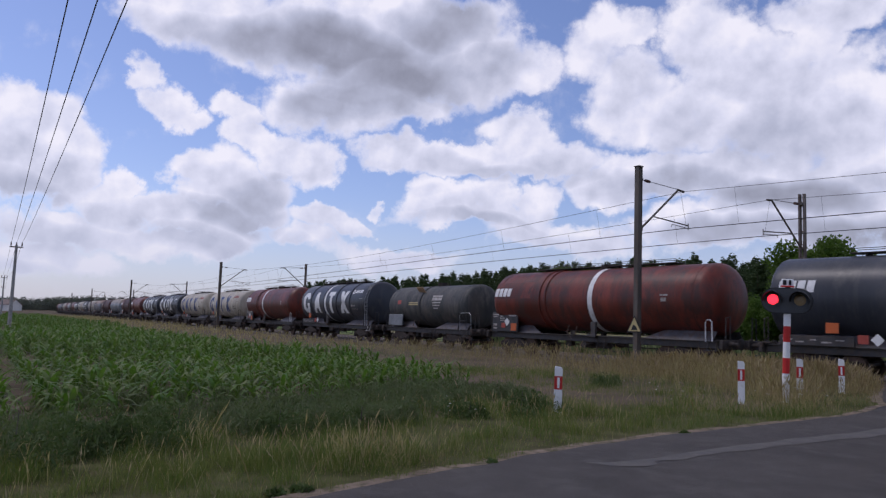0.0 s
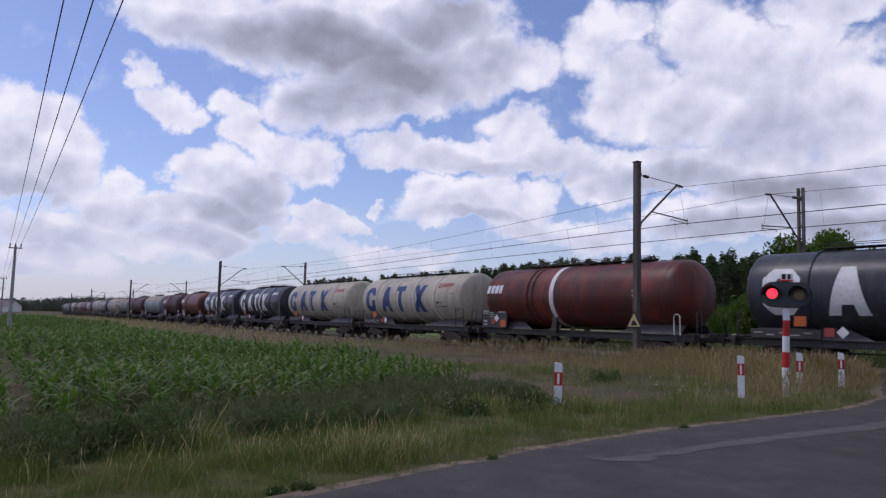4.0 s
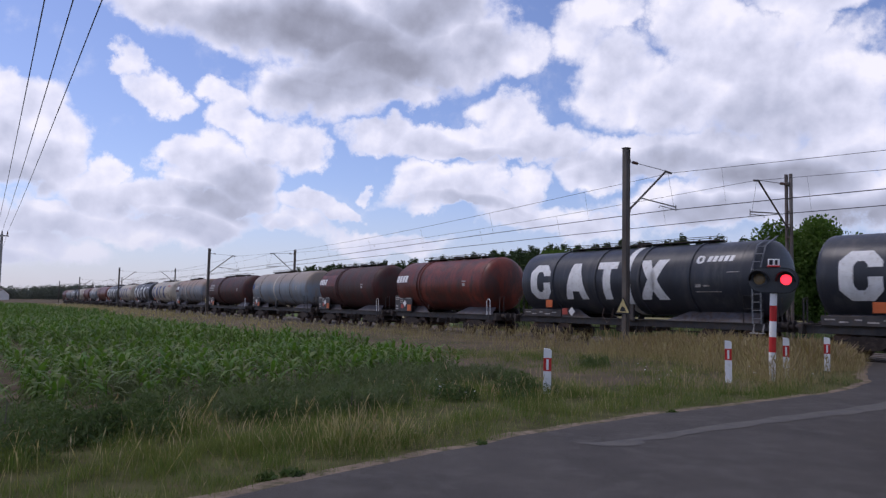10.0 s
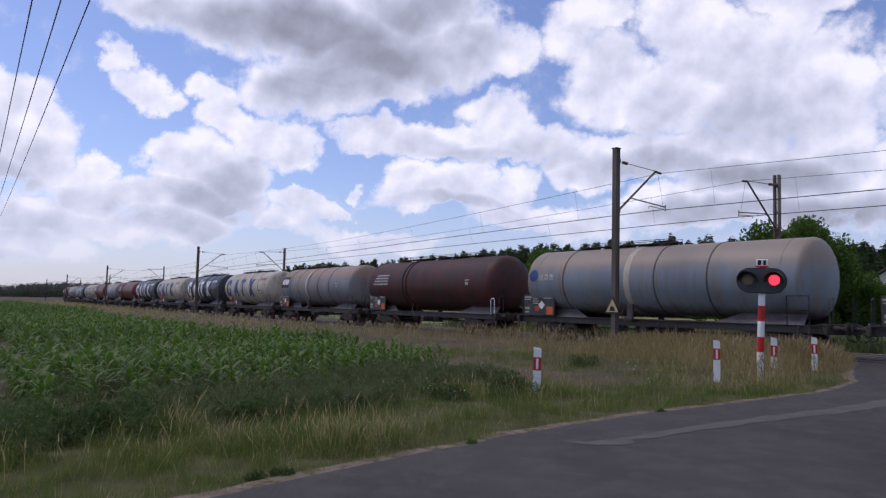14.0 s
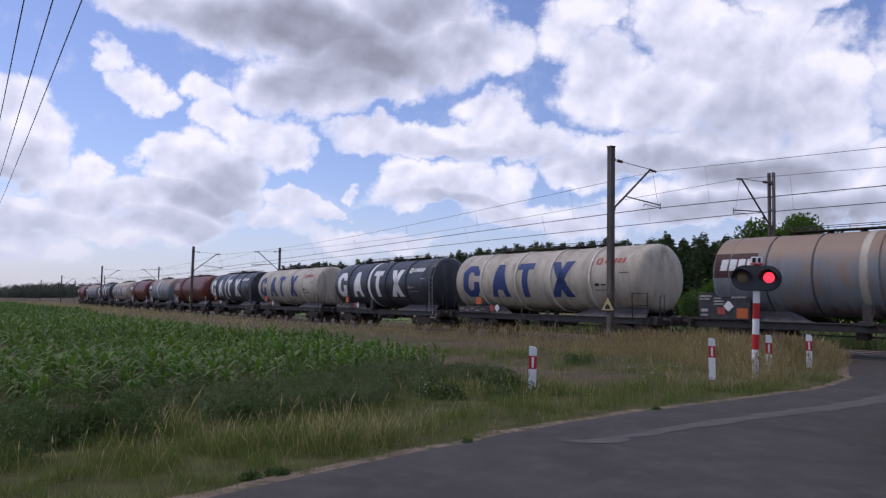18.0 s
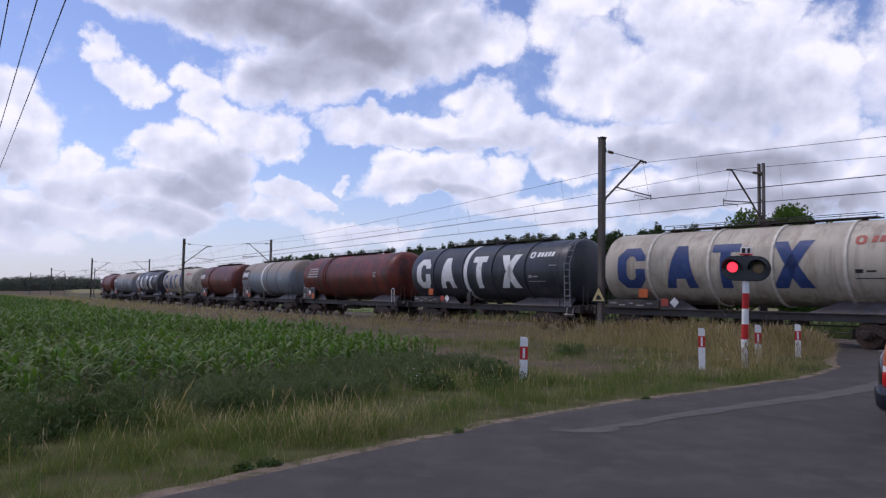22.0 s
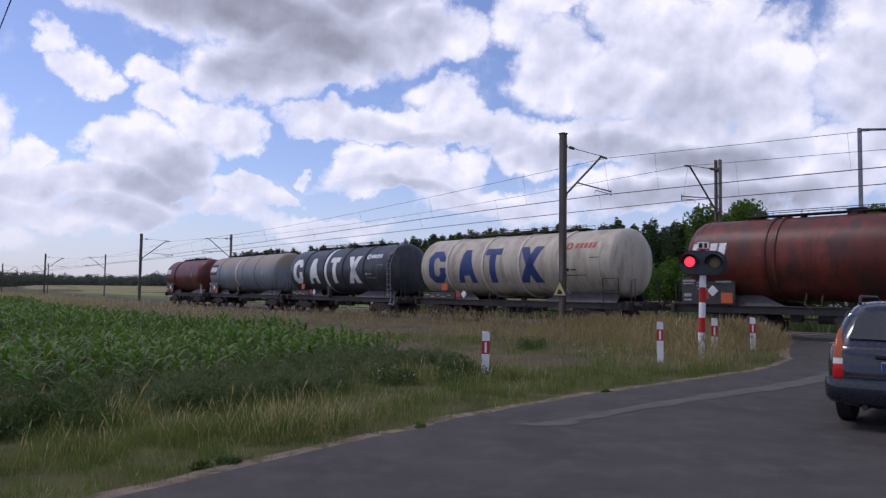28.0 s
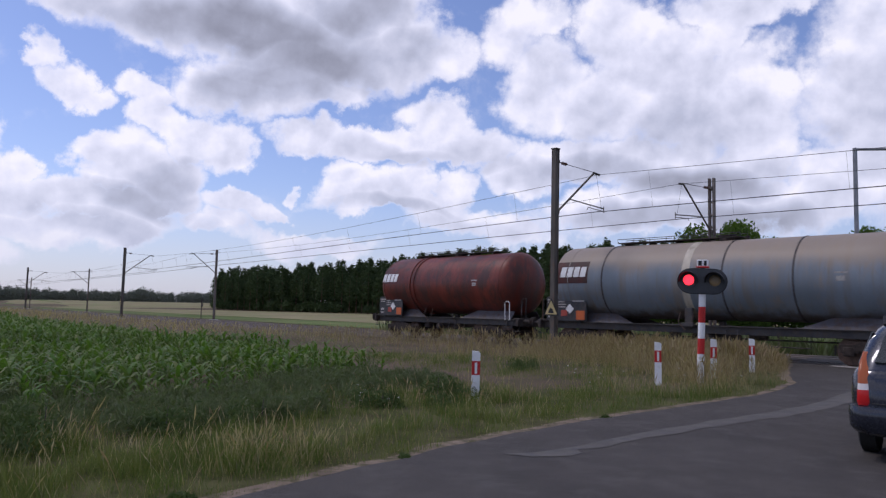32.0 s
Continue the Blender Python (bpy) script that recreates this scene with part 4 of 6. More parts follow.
def ground_z(x, y):
    d, s = from_track(x, y)
    far = min(1.0, max(0.0, (math.hypot(x, y) - 300) / 150)) * min(1.0, max(0.0, (-d - 10) / 30))
    return rise(d) - 0.02 + min(1.4, max(0.0, -d - 40) * 0.006) + 3.0 * far


M_GROUND = mat("field_earth", (0.125, 0.093, 0.062), 0.95, vary=0.35, scale=0.35, fleck=9, bump=0.6, stain=(0.07, 0.064, 0.034), amount=0.42, spec=0.08)
M_ASPHALT = mat("asphalt", (0.063, 0.056, 0.0505), 0.82, vary=0.18, scale=0.8, fleck=70, bump=0.6, stain=(0.080, 0.073, 0.066), amount=0.4, spec=0.22)
M_PATCH = mat("worn_asphalt_patch", (0.115, 0.107, 0.098), 0.9, vary=0.18, scale=2.5, fleck=50, bump=0.4, stain=(0.09, 0.088, 0.088), amount=0.4, spec=0.15)
M_SAND = mat("sandy_shoulder", (0.215, 0.165, 0.125), 0.95, vary=0.3, scale=2.0, fleck=25, bump=0.6, stain=(0.075, 0.072, 0.035), amount=0.5, spec=0.08)
M_BALLAST = mat("ballast_stone", (0.17, 0.145, 0.125), 0.95, vary=0.4, scale=4.0, fleck=12, bump=1.0, stain=(0.09, 0.07, 0.06), amount=0.5, spec=0.1)
M_SLEEPER = mat("sleeper_concrete", (0.24, 0.22, 0.2), 0.9, vary=0.25, scale=2, stain=(0.13, 0.10, 0.08), amount=0.4)
M_SLAB = mat("crossing_concrete", (0.36, 0.34, 0.31), 0.9, vary=0.2, scale=1.5, stain=(0.16, 0.14, 0.12), amount=0.45)
M_WHEAT = mat("ripening_grain", (0.235, 0.205, 0.115), 0.95, vary=0.2, scale=0.05, fleck=3, bump=0.4, stain=(0.19, 0.22, 0.09), amount=0.4, spec=0.05)
M_MEADOW = mat("meadow_green", (0.11, 0.15, 0.05), 0.95, vary=0.3, scale=0.06, fleck=3, bump=0.4, stain=(0.20, 0.20, 0.09), amount=0.35, spec=0.05)
M_RAIL = mat("rail_steel", (0.075, 0.055, 0.045), 0.5, 0.35, vary=0.3, scale=5)

xs = sorted(set([-2400, -1200, -700, -450, -300, -220, -160] + list(range(-120, 61, 4)) + [80, 110, 160, 240, 400, 800, 1600, 2400]))
ys = sorted(set([-2000, -800, -300, -120, -60, -30] + list(range(-16, 130, 4)) + [150, 180, 220, 280, 350, 450, 600, 900, 1600, 3200]))
g = Geo()
g.v = [(x, y, ground_z(x, y)) for y in ys for x in xs]
n = len(xs)
g.f = [[j * n + i, j * n + i + 1, (j + 1) * n + i + 1, (j + 1) * n + i] for j in range(len(ys) - 1) for i in range(n - 1)]
tagged(new("ground", g.mesh("ground", M_GROUND)), "dry sandy field earth with sparse weeds", "ground", kind="structure")

# the road's verge-side edge, from behind the camera to beyond the line
EDGE = [(-30, -28), (-12, -6.0), (-7, -0.1), (-3.6, 4.0), (-2.12, 5.75), (-1.25, 6.8), (-0.3, 7.95), (1.05, 9.45), (3.0, 11.4), (5.9, 13.75), (8.3, 15.7), (9.75, 17.05), (10.7, 18.4), (12.3, 21.2), (15.2, 25.6), (20, 31.5), (33, 46), (78, 92)]


def road_z(x, y):
    return max(0.012, ground_z(x, y) + 0.035)


def smooth_line(pts, k=6):
    out = []
    for i in range(len(pts) - 1):
        p0, p1, p2, p3 = pts[max(0, i - 1)], pts[i], pts[i + 1], pts[min(len(pts) - 1, i + 2)]
        for j in range(k):
            t = j / k
            out.append(tuple(0.5 * (2 * b + (c - a) * t + (2 * a - 5 * b + 4 * c - d) * t * t + (3 * b - a - 3 * c + d) * t ** 3) for a, b, c, d in zip(p0, p1, p2, p3)))
    return out + [pts[-1]]


def ribbon(name, pts, offs, material, lift=0.0, wobble=0.0, z=road_z):
    """A sheet along a line, with its lengthwise rows at the given offsets to the right."""
    g, m = Geo(), len(offs)
    for i, (x, y) in enumerate(pts):
        a, b = pts[max(0, i - 1)], pts[min(len(pts) - 1, i + 1)]
        d = Vector((b[0] - a[0], b[1] - a[1])).normalized()
        for j, o in enumerate(offs):
            o += wobble * (noise.noise((x * 1.3, y * 1.3, j)) if j in (0, m - 1) else 0)
            px, py = x + d.y * o, y - d.x * o
            g.v.append((px, py, z(px, py) + lift))
    g.f = [[i * m + j, i * m + j + 1, (i + 1) * m + j + 1, (i + 1) * m + j] for i in range(len(pts) - 1) for j in range(m - 1)]
    return new(name, g.mesh(name, material))


ROAD_LINE = smooth_line(EDGE, 8)
tagged(ribbon("road", ROAD_LINE, [0.0, 1.5, 3.0, 4.5, 6.2], M_ASPHALT, wobble=0.10), "narrow grey asphalt road with worn patches", "road", kind="structure")
tagged(ribbon("road_shoulder", ROAD_LINE, [-0.24, -0.08, 0.06], M_SAND, lift=-0.012, wobble=0.2), "crumbling sandy edge of the asphalt", "verge", kind="structure")
tagged(ribbon("far_shoulder", ROAD_LINE, [6.15, 6.5, 6.9], M_SAND, lift=-0.012, wobble=0.22), "crumbling sandy edge of the asphalt", "verge", kind="structure")
M_TURF = mat("turf_litter", (0.085, 0.085, 0.036), 0.95, vary=0.4, scale=1.2, fleck=20, bump=0.8, stain=(0.095, 0.08, 0.042), amount=0.35, spec=0.05)
tagged(ribbon("verge_turf", ROAD_LINE, [-3.4, -2.2, -1.1, -0.15], M_TURF, lift=0.006, wobble=0.5, z=ground_z), "matted grass and litter of the verge", "verge", kind="structure")
PATCH_LINE = smooth_line([(1.75, 9.15), (2.5, 9.4), (3.6, 10.3), (5.2, 11.5), (7.2, 12.9), (9.2, 14.5), (11.5, 16.6)], 8)
g = Geo()
for i, (x, y) in enumerate(PATCH_LINE):
    f = i / (len(PATCH_LINE) - 1)
    w0, w1 = 0.05 + 0.22 * f + 0.09 * noise.noise((x * 1.7, y, 3)), 0.08 + 0.2 * f + 0.11 * noise.noise((x * 1.9, y, 7))
    if i == 0:
        w0 = w1 = 0.03
    if 1 < i < 9:
        w1 += 0.14
    for o in (-w0, w1):
        g.v.append((x + 0.62 * o, y - 0.78 * o, road_z(x, y) + 0.005))
g.f = [[2 * i, 2 * i + 1, 2 * i + 3, 2 * i + 2] for i in range(len(PATCH_LINE) - 1)]
tagged(new("road_patch", g.mesh("road_patch", M_PATCH)), "pale worn repair strip along the asphalt", "road patch", kind="structure")

# fields beyond the line
def field(name, near, far, material, s0, s1, label, lift):
    g, m = Geo(), 14
    ss = np.linspace(s0, s1, 60)
    for s in ss:
        for j in range(m):
            x, y, h = line(s, near + (far - near) * (j / (m - 1)) ** 1.7)
            g.v.append((x, y, ground_z(x, y) + lift))
    g.f = [[i * m + j, i * m + j + 1, (i + 1) * m + j + 1, (i + 1) * m + j] for i in range(len(ss) - 1) for j in range(m - 1)]
    return tagged(new(name, g.mesh(name, material)), label, "field", kind="structure")


field("meadow", 9.5, 60, M_MEADOW, -60, 470, "green meadow beyond the railway", 0.05)
field("grain_field", 24, 190, M_WHEAT, 40, 478, "pale ripening grain field beyond the railway", 0.10)


# ballast, sleepers and rails of both tracks
def bed(off, name):
    g = Geo()
    prof = [(-2.3, -0.02), (-1.75, RAIL - 0.2), (1.75, RAIL - 0.2), (2.3, -0.02)]
    ss = np.arange(-60, 420, 3.0)
    for s in ss:
        for o, z in prof:
            x, y, h = line(s, off + o)
            g.v.append((x, y, (max(z, ground_z(x, y) + 0.03) if z < 0 else max(z, ground_z(x, y) + 0.035))))
    g.f = [[i * 4 + j, i * 4 + j + 1, i * 4 + 5 + j, i * 4 + 4 + j] for i in range(len(ss) - 1) for j in range(3)]
    tagged(new(name, g.mesh(name, M_BALLAST)), "brown stone ballast under the rails", "ballast", kind="structure")


bed(0, "ballast_near")
bed(4.0, "ballast_far")
RAIL_SECTION = [(-0.036, 0), (0.036, 0), (0.036, -0.045), (0.01, -0.06), (0.01, -0.14), (0.07, -0.17), (-0.07, -0.17), (-0.01, -0.14), (-0.01, -0.06), (-0.036, -0.045)]
for off in (0, 4.0):
    for side in (-0.752, 0.752):
        g = Geo()
        ss = np.arange(-70, 420, 4.0)
        k = len(RAIL_SECTION)
        for s in ss:
            for o, z in RAIL_SECTION:
                x, y, h = line(s, off + side + o)
                g.v.append((x, y, RAIL + z))
        g.f = [[i * k + j, i * k + (j + 1) % k, (i + 1) * k + (j + 1) % k, (i + 1) * k + j] for i in range(len(ss) - 1) for j in range(k)]
        tagged(new("rail", g.mesh("rail", M_RAIL)), "worn brown steel rail", "rail", group="rails", kind="structure")
SLEEPER = Geo().box((0, 0, 0), (0.26, 2.6, 0.2), None, 0.03).mesh("sleeper", M_SLEEPER)
track = empty("track_sleepers")
tagged(track, "weathered concrete sleepers under the rails", "sleepers", kind="structure")
for off in (0, 4.0):
    for k in range(140):
        s = -30 + 0.9 * k if k < 100 else 60 + 1.8 * (k - 100)
        if -21 < s < -9.5:
            continue
        part("sleeper", SLEEPER, None, track, at=on_track(s, off, RAIL - 0.245))
# level crossing panels
crossing = empty("crossing_deck")
tagged(crossing, "concrete panels of the level crossing between the rails", "crossing", kind="structure")
PANEL_IN = Geo().box((0, 0, 0), (1.46, 1.3, 0.16), None, 0.02).mesh("panel", M_SLAB)
PANEL_OUT = Geo().box((0, 0, 0), (1.46, 0.62, 0.16), None, 0.02).mesh("panel", M_SLAB)
for off in (0, 4.0):
    for k in range(7):
        s = -11.0 - 1.5 * k
        part("panel", PANEL_IN, None, crossing, at=on_track(s, off, RAIL - 0.085))
        for o in (-1.16, 1.16):
            part("panel", PANEL_OUT, None, crossing, at=on_track(s, off + o, RAIL - 0.085))

# ---- catenary ----
NEAR_MASTS = [(-61.0, 8.3), (-0.4, 8.4), (60.7, 7.5), (121.0, 7.4), (183.7, 7.2), (245.0, 7.2)]
FAR_MASTS = [(-61.0, 8.3), (-2.0, 8.35), (60.5, 8.0), (122.0, 7.8), (184.0, 7.6), (246.0, 7.5)]


def cantilever(parent, top, reach, tie):
    """The bracket that holds the wires; local x runs along the line, y towards the track."""
    arm = part("arm", Geo().tube([(0, 0.12, top - 2.6), (0, reach - 0.25, top - 0.62)], 0.045, 8).tube([(0, reach - 0.3, top - 0.62), (0, reach + 0.12, top - 0.66)], 0.05, 8), M_MAST, parent)
    part("tie_rod", Geo().tube([(0, 0.1, top - 0.5), (0, reach - 0.3, top - 0.6)], 0.014, 6), M_WIRE, arm)
    g = Geo()
    for k in range(4):
        g.cyl((0, 0.42 + 0.075 * k, top - 0.515 - 0.003 * k), (0, 0.46 + 0.075 * k, top - 0.517 - 0.003 * k), 0.065, n=10)
    part("insulator", g, M_INSUL, arm)
    g = Geo().tube([(0, 0.95, top - 1.97), (0, reach + 0.45, top - 2.12)], 0.028, 6).tube([(0, reach + 0.45, top - 2.02), (0, reach + 0.45, top - 2.3)], 0.02, 6)
    g.tube([(0, reach + 0.4, top - 2.24), (0, reach - 0.65, top - 2.17), (0, reach - 0.72, top - 2.28)], 0.016, 6)
    part("registration_arm", g, M_MAST, arm)
    part("stay_wire", Geo().tube([(0, reach - 0.1, top - 0.66), (0, reach + 0.32, top - 2.2)], 0.006, 5), M_WIRE, arm)
    for z in (top - 2.6, top - 0.5):
        part("clamp", Geo().box((0, 0.12, z), (0.2, 0.14, 0.15), None, 0.02), M_MAST, parent)


def plain_mast(top, plate):
    m = empty("catenary_mast")
    g = Geo().box((0, 0, top / 2 - 0.1), (0.19, 0.2, top + 0.2), None, 0.03)
    shaft = part("shaft", g, M_MAST, m)
    for y in (-0.113, 0.113):
        part("flange", Geo().box((0, y, top / 2 - 0.05), (0.22, 0.025, top + 0.1), None, 0.006), M_MAST, shaft)
    part("cap", Geo().box((0, 0, top + 0.02), (0.3, 0.3, 0.05), None, 0.02), M_MAST, m)
    part("footing", Geo().box((0, 0, 0.02), (0.8, 0.8, 0.35), None, 0.05), M_CONCRETE, m)
    cantilever(m, top, 2.85, True)
    if plate:
        tri = Geo().slab([(-0.4, 0), (0.4, 0), (0, 0.7)], 0.012, pose(0, -0.17, 1.55))
        p = part("warning_plate", tri, M_BLACK, m, "black-edged yellow warning triangle")
        part("plate_face", Geo().slab([(-0.32, 0.05), (0.32, 0.05), (0, 0.61)], 0.008, pose(0, -0.181, 1.55)), M_YELLOW, p)
        part("plate_mark", Geo().slab([(-0.15, 0.1), (0.17, 0.1), (0.1, 0.24), (-0.02, 0.32), (-0.09, 0.24)], 0.006, pose(0, -0.19, 1.55)), M_BLACK, p)
    return tagged(m, "dark weathered steel catenary mast with a slanting bracket", "catenary mast", "masts along the railway")


def twin_mast(top):
    m = empty("catenary_mast")
    for x in (-0.11, 0.11):
        part("leg", Geo().box((x, 0, top / 2 - 0.1), (0.10, 0.18, top + 0.2), None, 0.012), M_MAST2, m)
    for k in range(int(top / 0.62)):
        part("batten", Geo().box((0, 0.0, 0.35 + 0.62 * k), (0.14, 0.14, 0.07), None, 0.01), M_MAST2, m)
    part("footing", Geo().box((0, 0, 0.02), (0.8, 0.8, 0.35), None, 0.05), M_CONCRETE, m)
    cantilever(m, top, 2.85, True)
    return tagged(m, "brown-grey twin-leg steel catenary mast with a slanting bracket", "catenary mast", "masts along the railway")


for k, (s, top) in enumerate(NEAR_MASTS):
    plain_mast(top, k in (1, 2)).matrix_basis = on_track(s, -2.9, -0.02)
for s, top in FAR_MASTS:
    twin_mast(top).matrix_basis = on_track(s, 6.9, -0.02) @ pose(0, 0, 0, 0, 0, 180)


def overhead(name, masts, off, zig, label):
    """Messenger wire, contact wire and droppers, span by span."""
    w = empty(name)
    tagged(w, label, "overhead wire", "overhead wires")
    for (s0, t0), (s1, t1) in zip(masts, masts[1:]):
        m, c = [], []
        n = 24
        for i in range(n + 1):
            f = i / n
            s = s0 + (s1 - s0) * f
            x, y, h = line(s, off)
            zt = t0 - 0.68 + (t1 - t0) * f
            m.append((x, y, zt - 2.6 * f * (1 - f)))
            o = zig * (1 - 2 * f)
            x, y, h = line(s, off + 0.3 + 0.0 * o)
            c.append((x, y, t0 - 2.25 + (t1 - t0) * f * 0.8 - 0.25 * f * (1 - f)))
        part("messenger_wire", Geo().tube(m, 0.010, 5), M_WIRE, w)
        part("contact_wire", Geo().tube(c, 0.018, 5), M_WIRE, w)
        for i in range(2, n, 3):
            part("dropper", Geo().tube([m[i], c[i]], 0.005, 4), M_WIRE, w)


overhead("near_overhead_line", NEAR_MASTS, 0.0, 0.2, "dark overhead wires of the near track with droppers")
overhead("far_overhead_line", FAR_MASTS, 4.0, 0.2, "dark overhead wires of the far track with droppers")

# tall steel pole with an outreaching bar beside the line
x, y, h = line(-7.8, 9.5)
p = empty("steel_portal", pose(x, y, 0, 0, 0, math.degrees(-h)))
part("post", Geo().box((0, 0, 4.7), (0.16, 0.16, 9.5), None, 0.02), M_GALV, p)
part("crossbar", Geo().tube([(0, 0, 9.38), (3.5, -4.5, 9.38)], 0.06, 8), M_GALV, p)
part("footing", Geo().box((0, 0, 0.0), (0.7, 0.7, 0.4), None, 0.04), M_CONCRETE, p)
tagged(p, "tall thin grey steel post with a horizontal bar", "post")

# ---- overhead power line across the field ----


def power_pole(x, y, yaw):
    p = empty("power_pole", pose(x, y, -0.02, 0.0, 0.0, yaw))
    part("shaft", Geo().cyl((0, 0, -0.1), (0, 0, 6.15), 0.14, 0.085, 12), M_CONCRETE, p)
    part("crossarm", Geo().box((0, 0, 6.0), (0.86, 0.07, 0.08), None, 0.01), M_MAST, p)
    for o in (-0.34, 0, 0.34):
        part("insulator", Geo().cyl((o, 0, 6.02), (o, 0, 6.16), 0.02, n=8).cyl((o, 0, 6.12), (o, 0, 6.34), 0.05, 0.035, 10), M_INSUL, p)
    return tagged(p, "slim pale concrete power pole with a crossarm", "power pole", "poles of the power line")


POLES = [(16.0, -25.5), (-30.6, 53.4), (-63.5, 108.5), (-96.0, 164.0)]
for x, y in POLES:
    power_pole(x, y, 31.0)
for k, o in enumerate((-0.34, 0.0, 0.34)):
    w = empty("power_line_wire")
    tagged(w, "thin dark power line wire over the field", "power line", "wires of the power line")
    for (x0, y0), (x1, y1) in zip(POLES, POLES[1:]):
        pts = []
        for i in range(21):
            f = i / 20
            pts.append((x0 + (x1 - x0) * f + o * 0.86, y0 + (y1 - y0) * f + o * 0.51, 6.3 - 4 * f * (1 - f) * (0.55 if y0 < 0 else 0.8)))
        part("span", Geo().tube(pts, 0.0095, 5), M_WIRE, w)

# ---- crossing signal ----
M_SIGNAL = mat("signal_dark_grey", (0.055, 0.06, 0.066), 0.6, vary=0.2)
M_LENS_OFF = mat("unlit_lens", (0.24, 0.17, 0.09), 0.25, vary=0.15)
M_LENS_ON = mat("lit_red_lens", (1.0, 0.03, 0.05), 0.4, vary=0.05, bump=0, glow=2.2)
SIG = Vector((8.25, 18.25, 0.0))
sig = empty("crossing_signal", pose(SIG.x, SIG.y, 0.05, 0, 1.6, -33))
tagged(sig, "red and white banded crossing signal with two lamps", "crossing signal")
BANDS = (-0.05, 0.66, 1.03, 1.41, 1.79, 2.16)
for k in range(5):
    part("band", Geo().cyl((0, 0, BANDS[k]), (0, 0, BANDS[k + 1] - 0.001), 0.082, n=20), M_RED_PAINT if k % 2 == 1 else M_POST_WHITE, sig)
part("pole_head", Geo().cyl((0, 0, 2.13), (0, 0, 2.8), 0.06, n=16), M_SIGNAL, sig)


def stadium(w, h, n=12):
    r = h / 2
    out = []
    for c, a0 in ((w / 2 - r, -90), (-w / 2 + r, 90)):
        for i in range(n + 1):
            a = radians(a0 + 180 * i / n)
            out.append((c + r * math.cos(a), r * math.sin(a)))
    return out


board = part("board", Geo().slab(stadium(1.12, 0.58), 0.05, pose(0, -0.12, 2.40)), M_SIGNAL, sig, "dark grey oval backing board")
part("board_rim", Geo().slab(stadium(1.16, 0.62), 0.03, pose(0, -0.10, 2.40)), M_BLACK, board)
for x in (-0.30, 0.30):
    hous = part("lamp_housing", Geo().cyl((x, -0.14, 2.42), (x, -0.17, 2.42), 0.20, n=24).cyl((x, -0.1, 2.42), (x, 0.12, 2.42), 0.17, n=20), M_SIGNAL, sig)
    part("lens", Geo().spin([(0.0, 0.135), (0.012, 0.12), (0.022, 0.07), (0.026, 0.01)], 22, Matrix.Translation((x, -0.17, 2.42)) @ pose(0, 0, 0, 0, 0, -90)), M_LENS_OFF, hous, "unlit smoky lens")
    g = Geo()
    for i in range(13):
        a = radians(-8 + 196 * i / 12)
        for d, r in ((-0.15, 0.2), (-0.46 + 0.2 * (abs(i - 6) / 6) ** 2, 0.215)):
            for rr in (r, r + 0.012):
                g.v.append((x + rr * math.cos(a), d, 2.42 + rr * math.sin(a) - (0.03 if d < -0.2 else 0)))
    for i in range(12):
        for a, b in ((0, 2), (2, 3), (3, 1), (1, 0)):
            g.f.append([i * 4 + a, i * 4 + b, i * 4 + 4 + b, i * 4 + 4 + a])
    part("visor", g, M_BLACK, hous)
part("number_plate", Geo().box((0, -0.06, 2.84), (0.27, 0.03, 0.17), None, 0.01), M_POST_WHITE, sig, "small white plate with dark bars")
for x, w in ((-0.06, 0.08), (0.06, 0.06)):
    part("plate_bar", Geo().box((x, -0.08, 2.84), (w, 0.006, 0.12), None, 0.001), M_BLACK, sig)
part("cap", Geo().box((0, -0.05, 2.745), (0.3, 0.12, 0.04), None, 0.01), M_RED_PAINT, sig)
lamp = part("lit_lamp", Geo().spin([(0.0, 0.128), (0.014, 0.114), (0.026, 0.066), (0.031, 0.01)], 24, pose(0, 0, 0, 0, 0, -90)), M_LENS_ON, sig, "glowing red lens", at=(-0.3, -0.175, 2.42))

# ---- marker posts by the road ----


def marker_post(x, y, z, lean, yaw, height=0.98):
    p = empty("marker_post", pose(x, y, z, lean, lean * 0.6, yaw))
    w, d = 0.15, 0.11
    for name, z0, z1, m in (("lower_shaft", -0.1, height * 0.52, M_POST_WHITE), ("red_band", height * 0.52, height * 0.80, M_RED_PAINT)):
        part(name, Geo().slab([(-w / 2, z0), (w / 2, z0), (w / 2, z1), (-w / 2, z1)], d), m, p)
    part("top", Geo().slab([(-w / 2, height * 0.80), (w / 2, height * 0.80), (w / 2, height - 0.045), (w * 0.3, height - 0.012), (-w / 2, height)], d), M_POST_WHITE, p)
    part("reflector", Geo().box((0, -d / 2 - 0.004, height * 0.66), (0.045, 0.012, height * 0.22), None, 0.003), M_POST_WHITE, p, "white upright reflector")
    return tagged(p, "white plastic marker post with a red band", "marker post", "marker posts by the crossing")


marker_post(2.23, 14.55, -0.03, 1.0, -8, 0.9)
marker_post(6.98, 17.7, 0.03, -0.6, -20, 0.96)
marker_post(8.95, 19.0, 0.05, 0.8, -24, 1.0)
marker_post(11.0, 20.9, 0.08, 0.0, -26, 0.95)

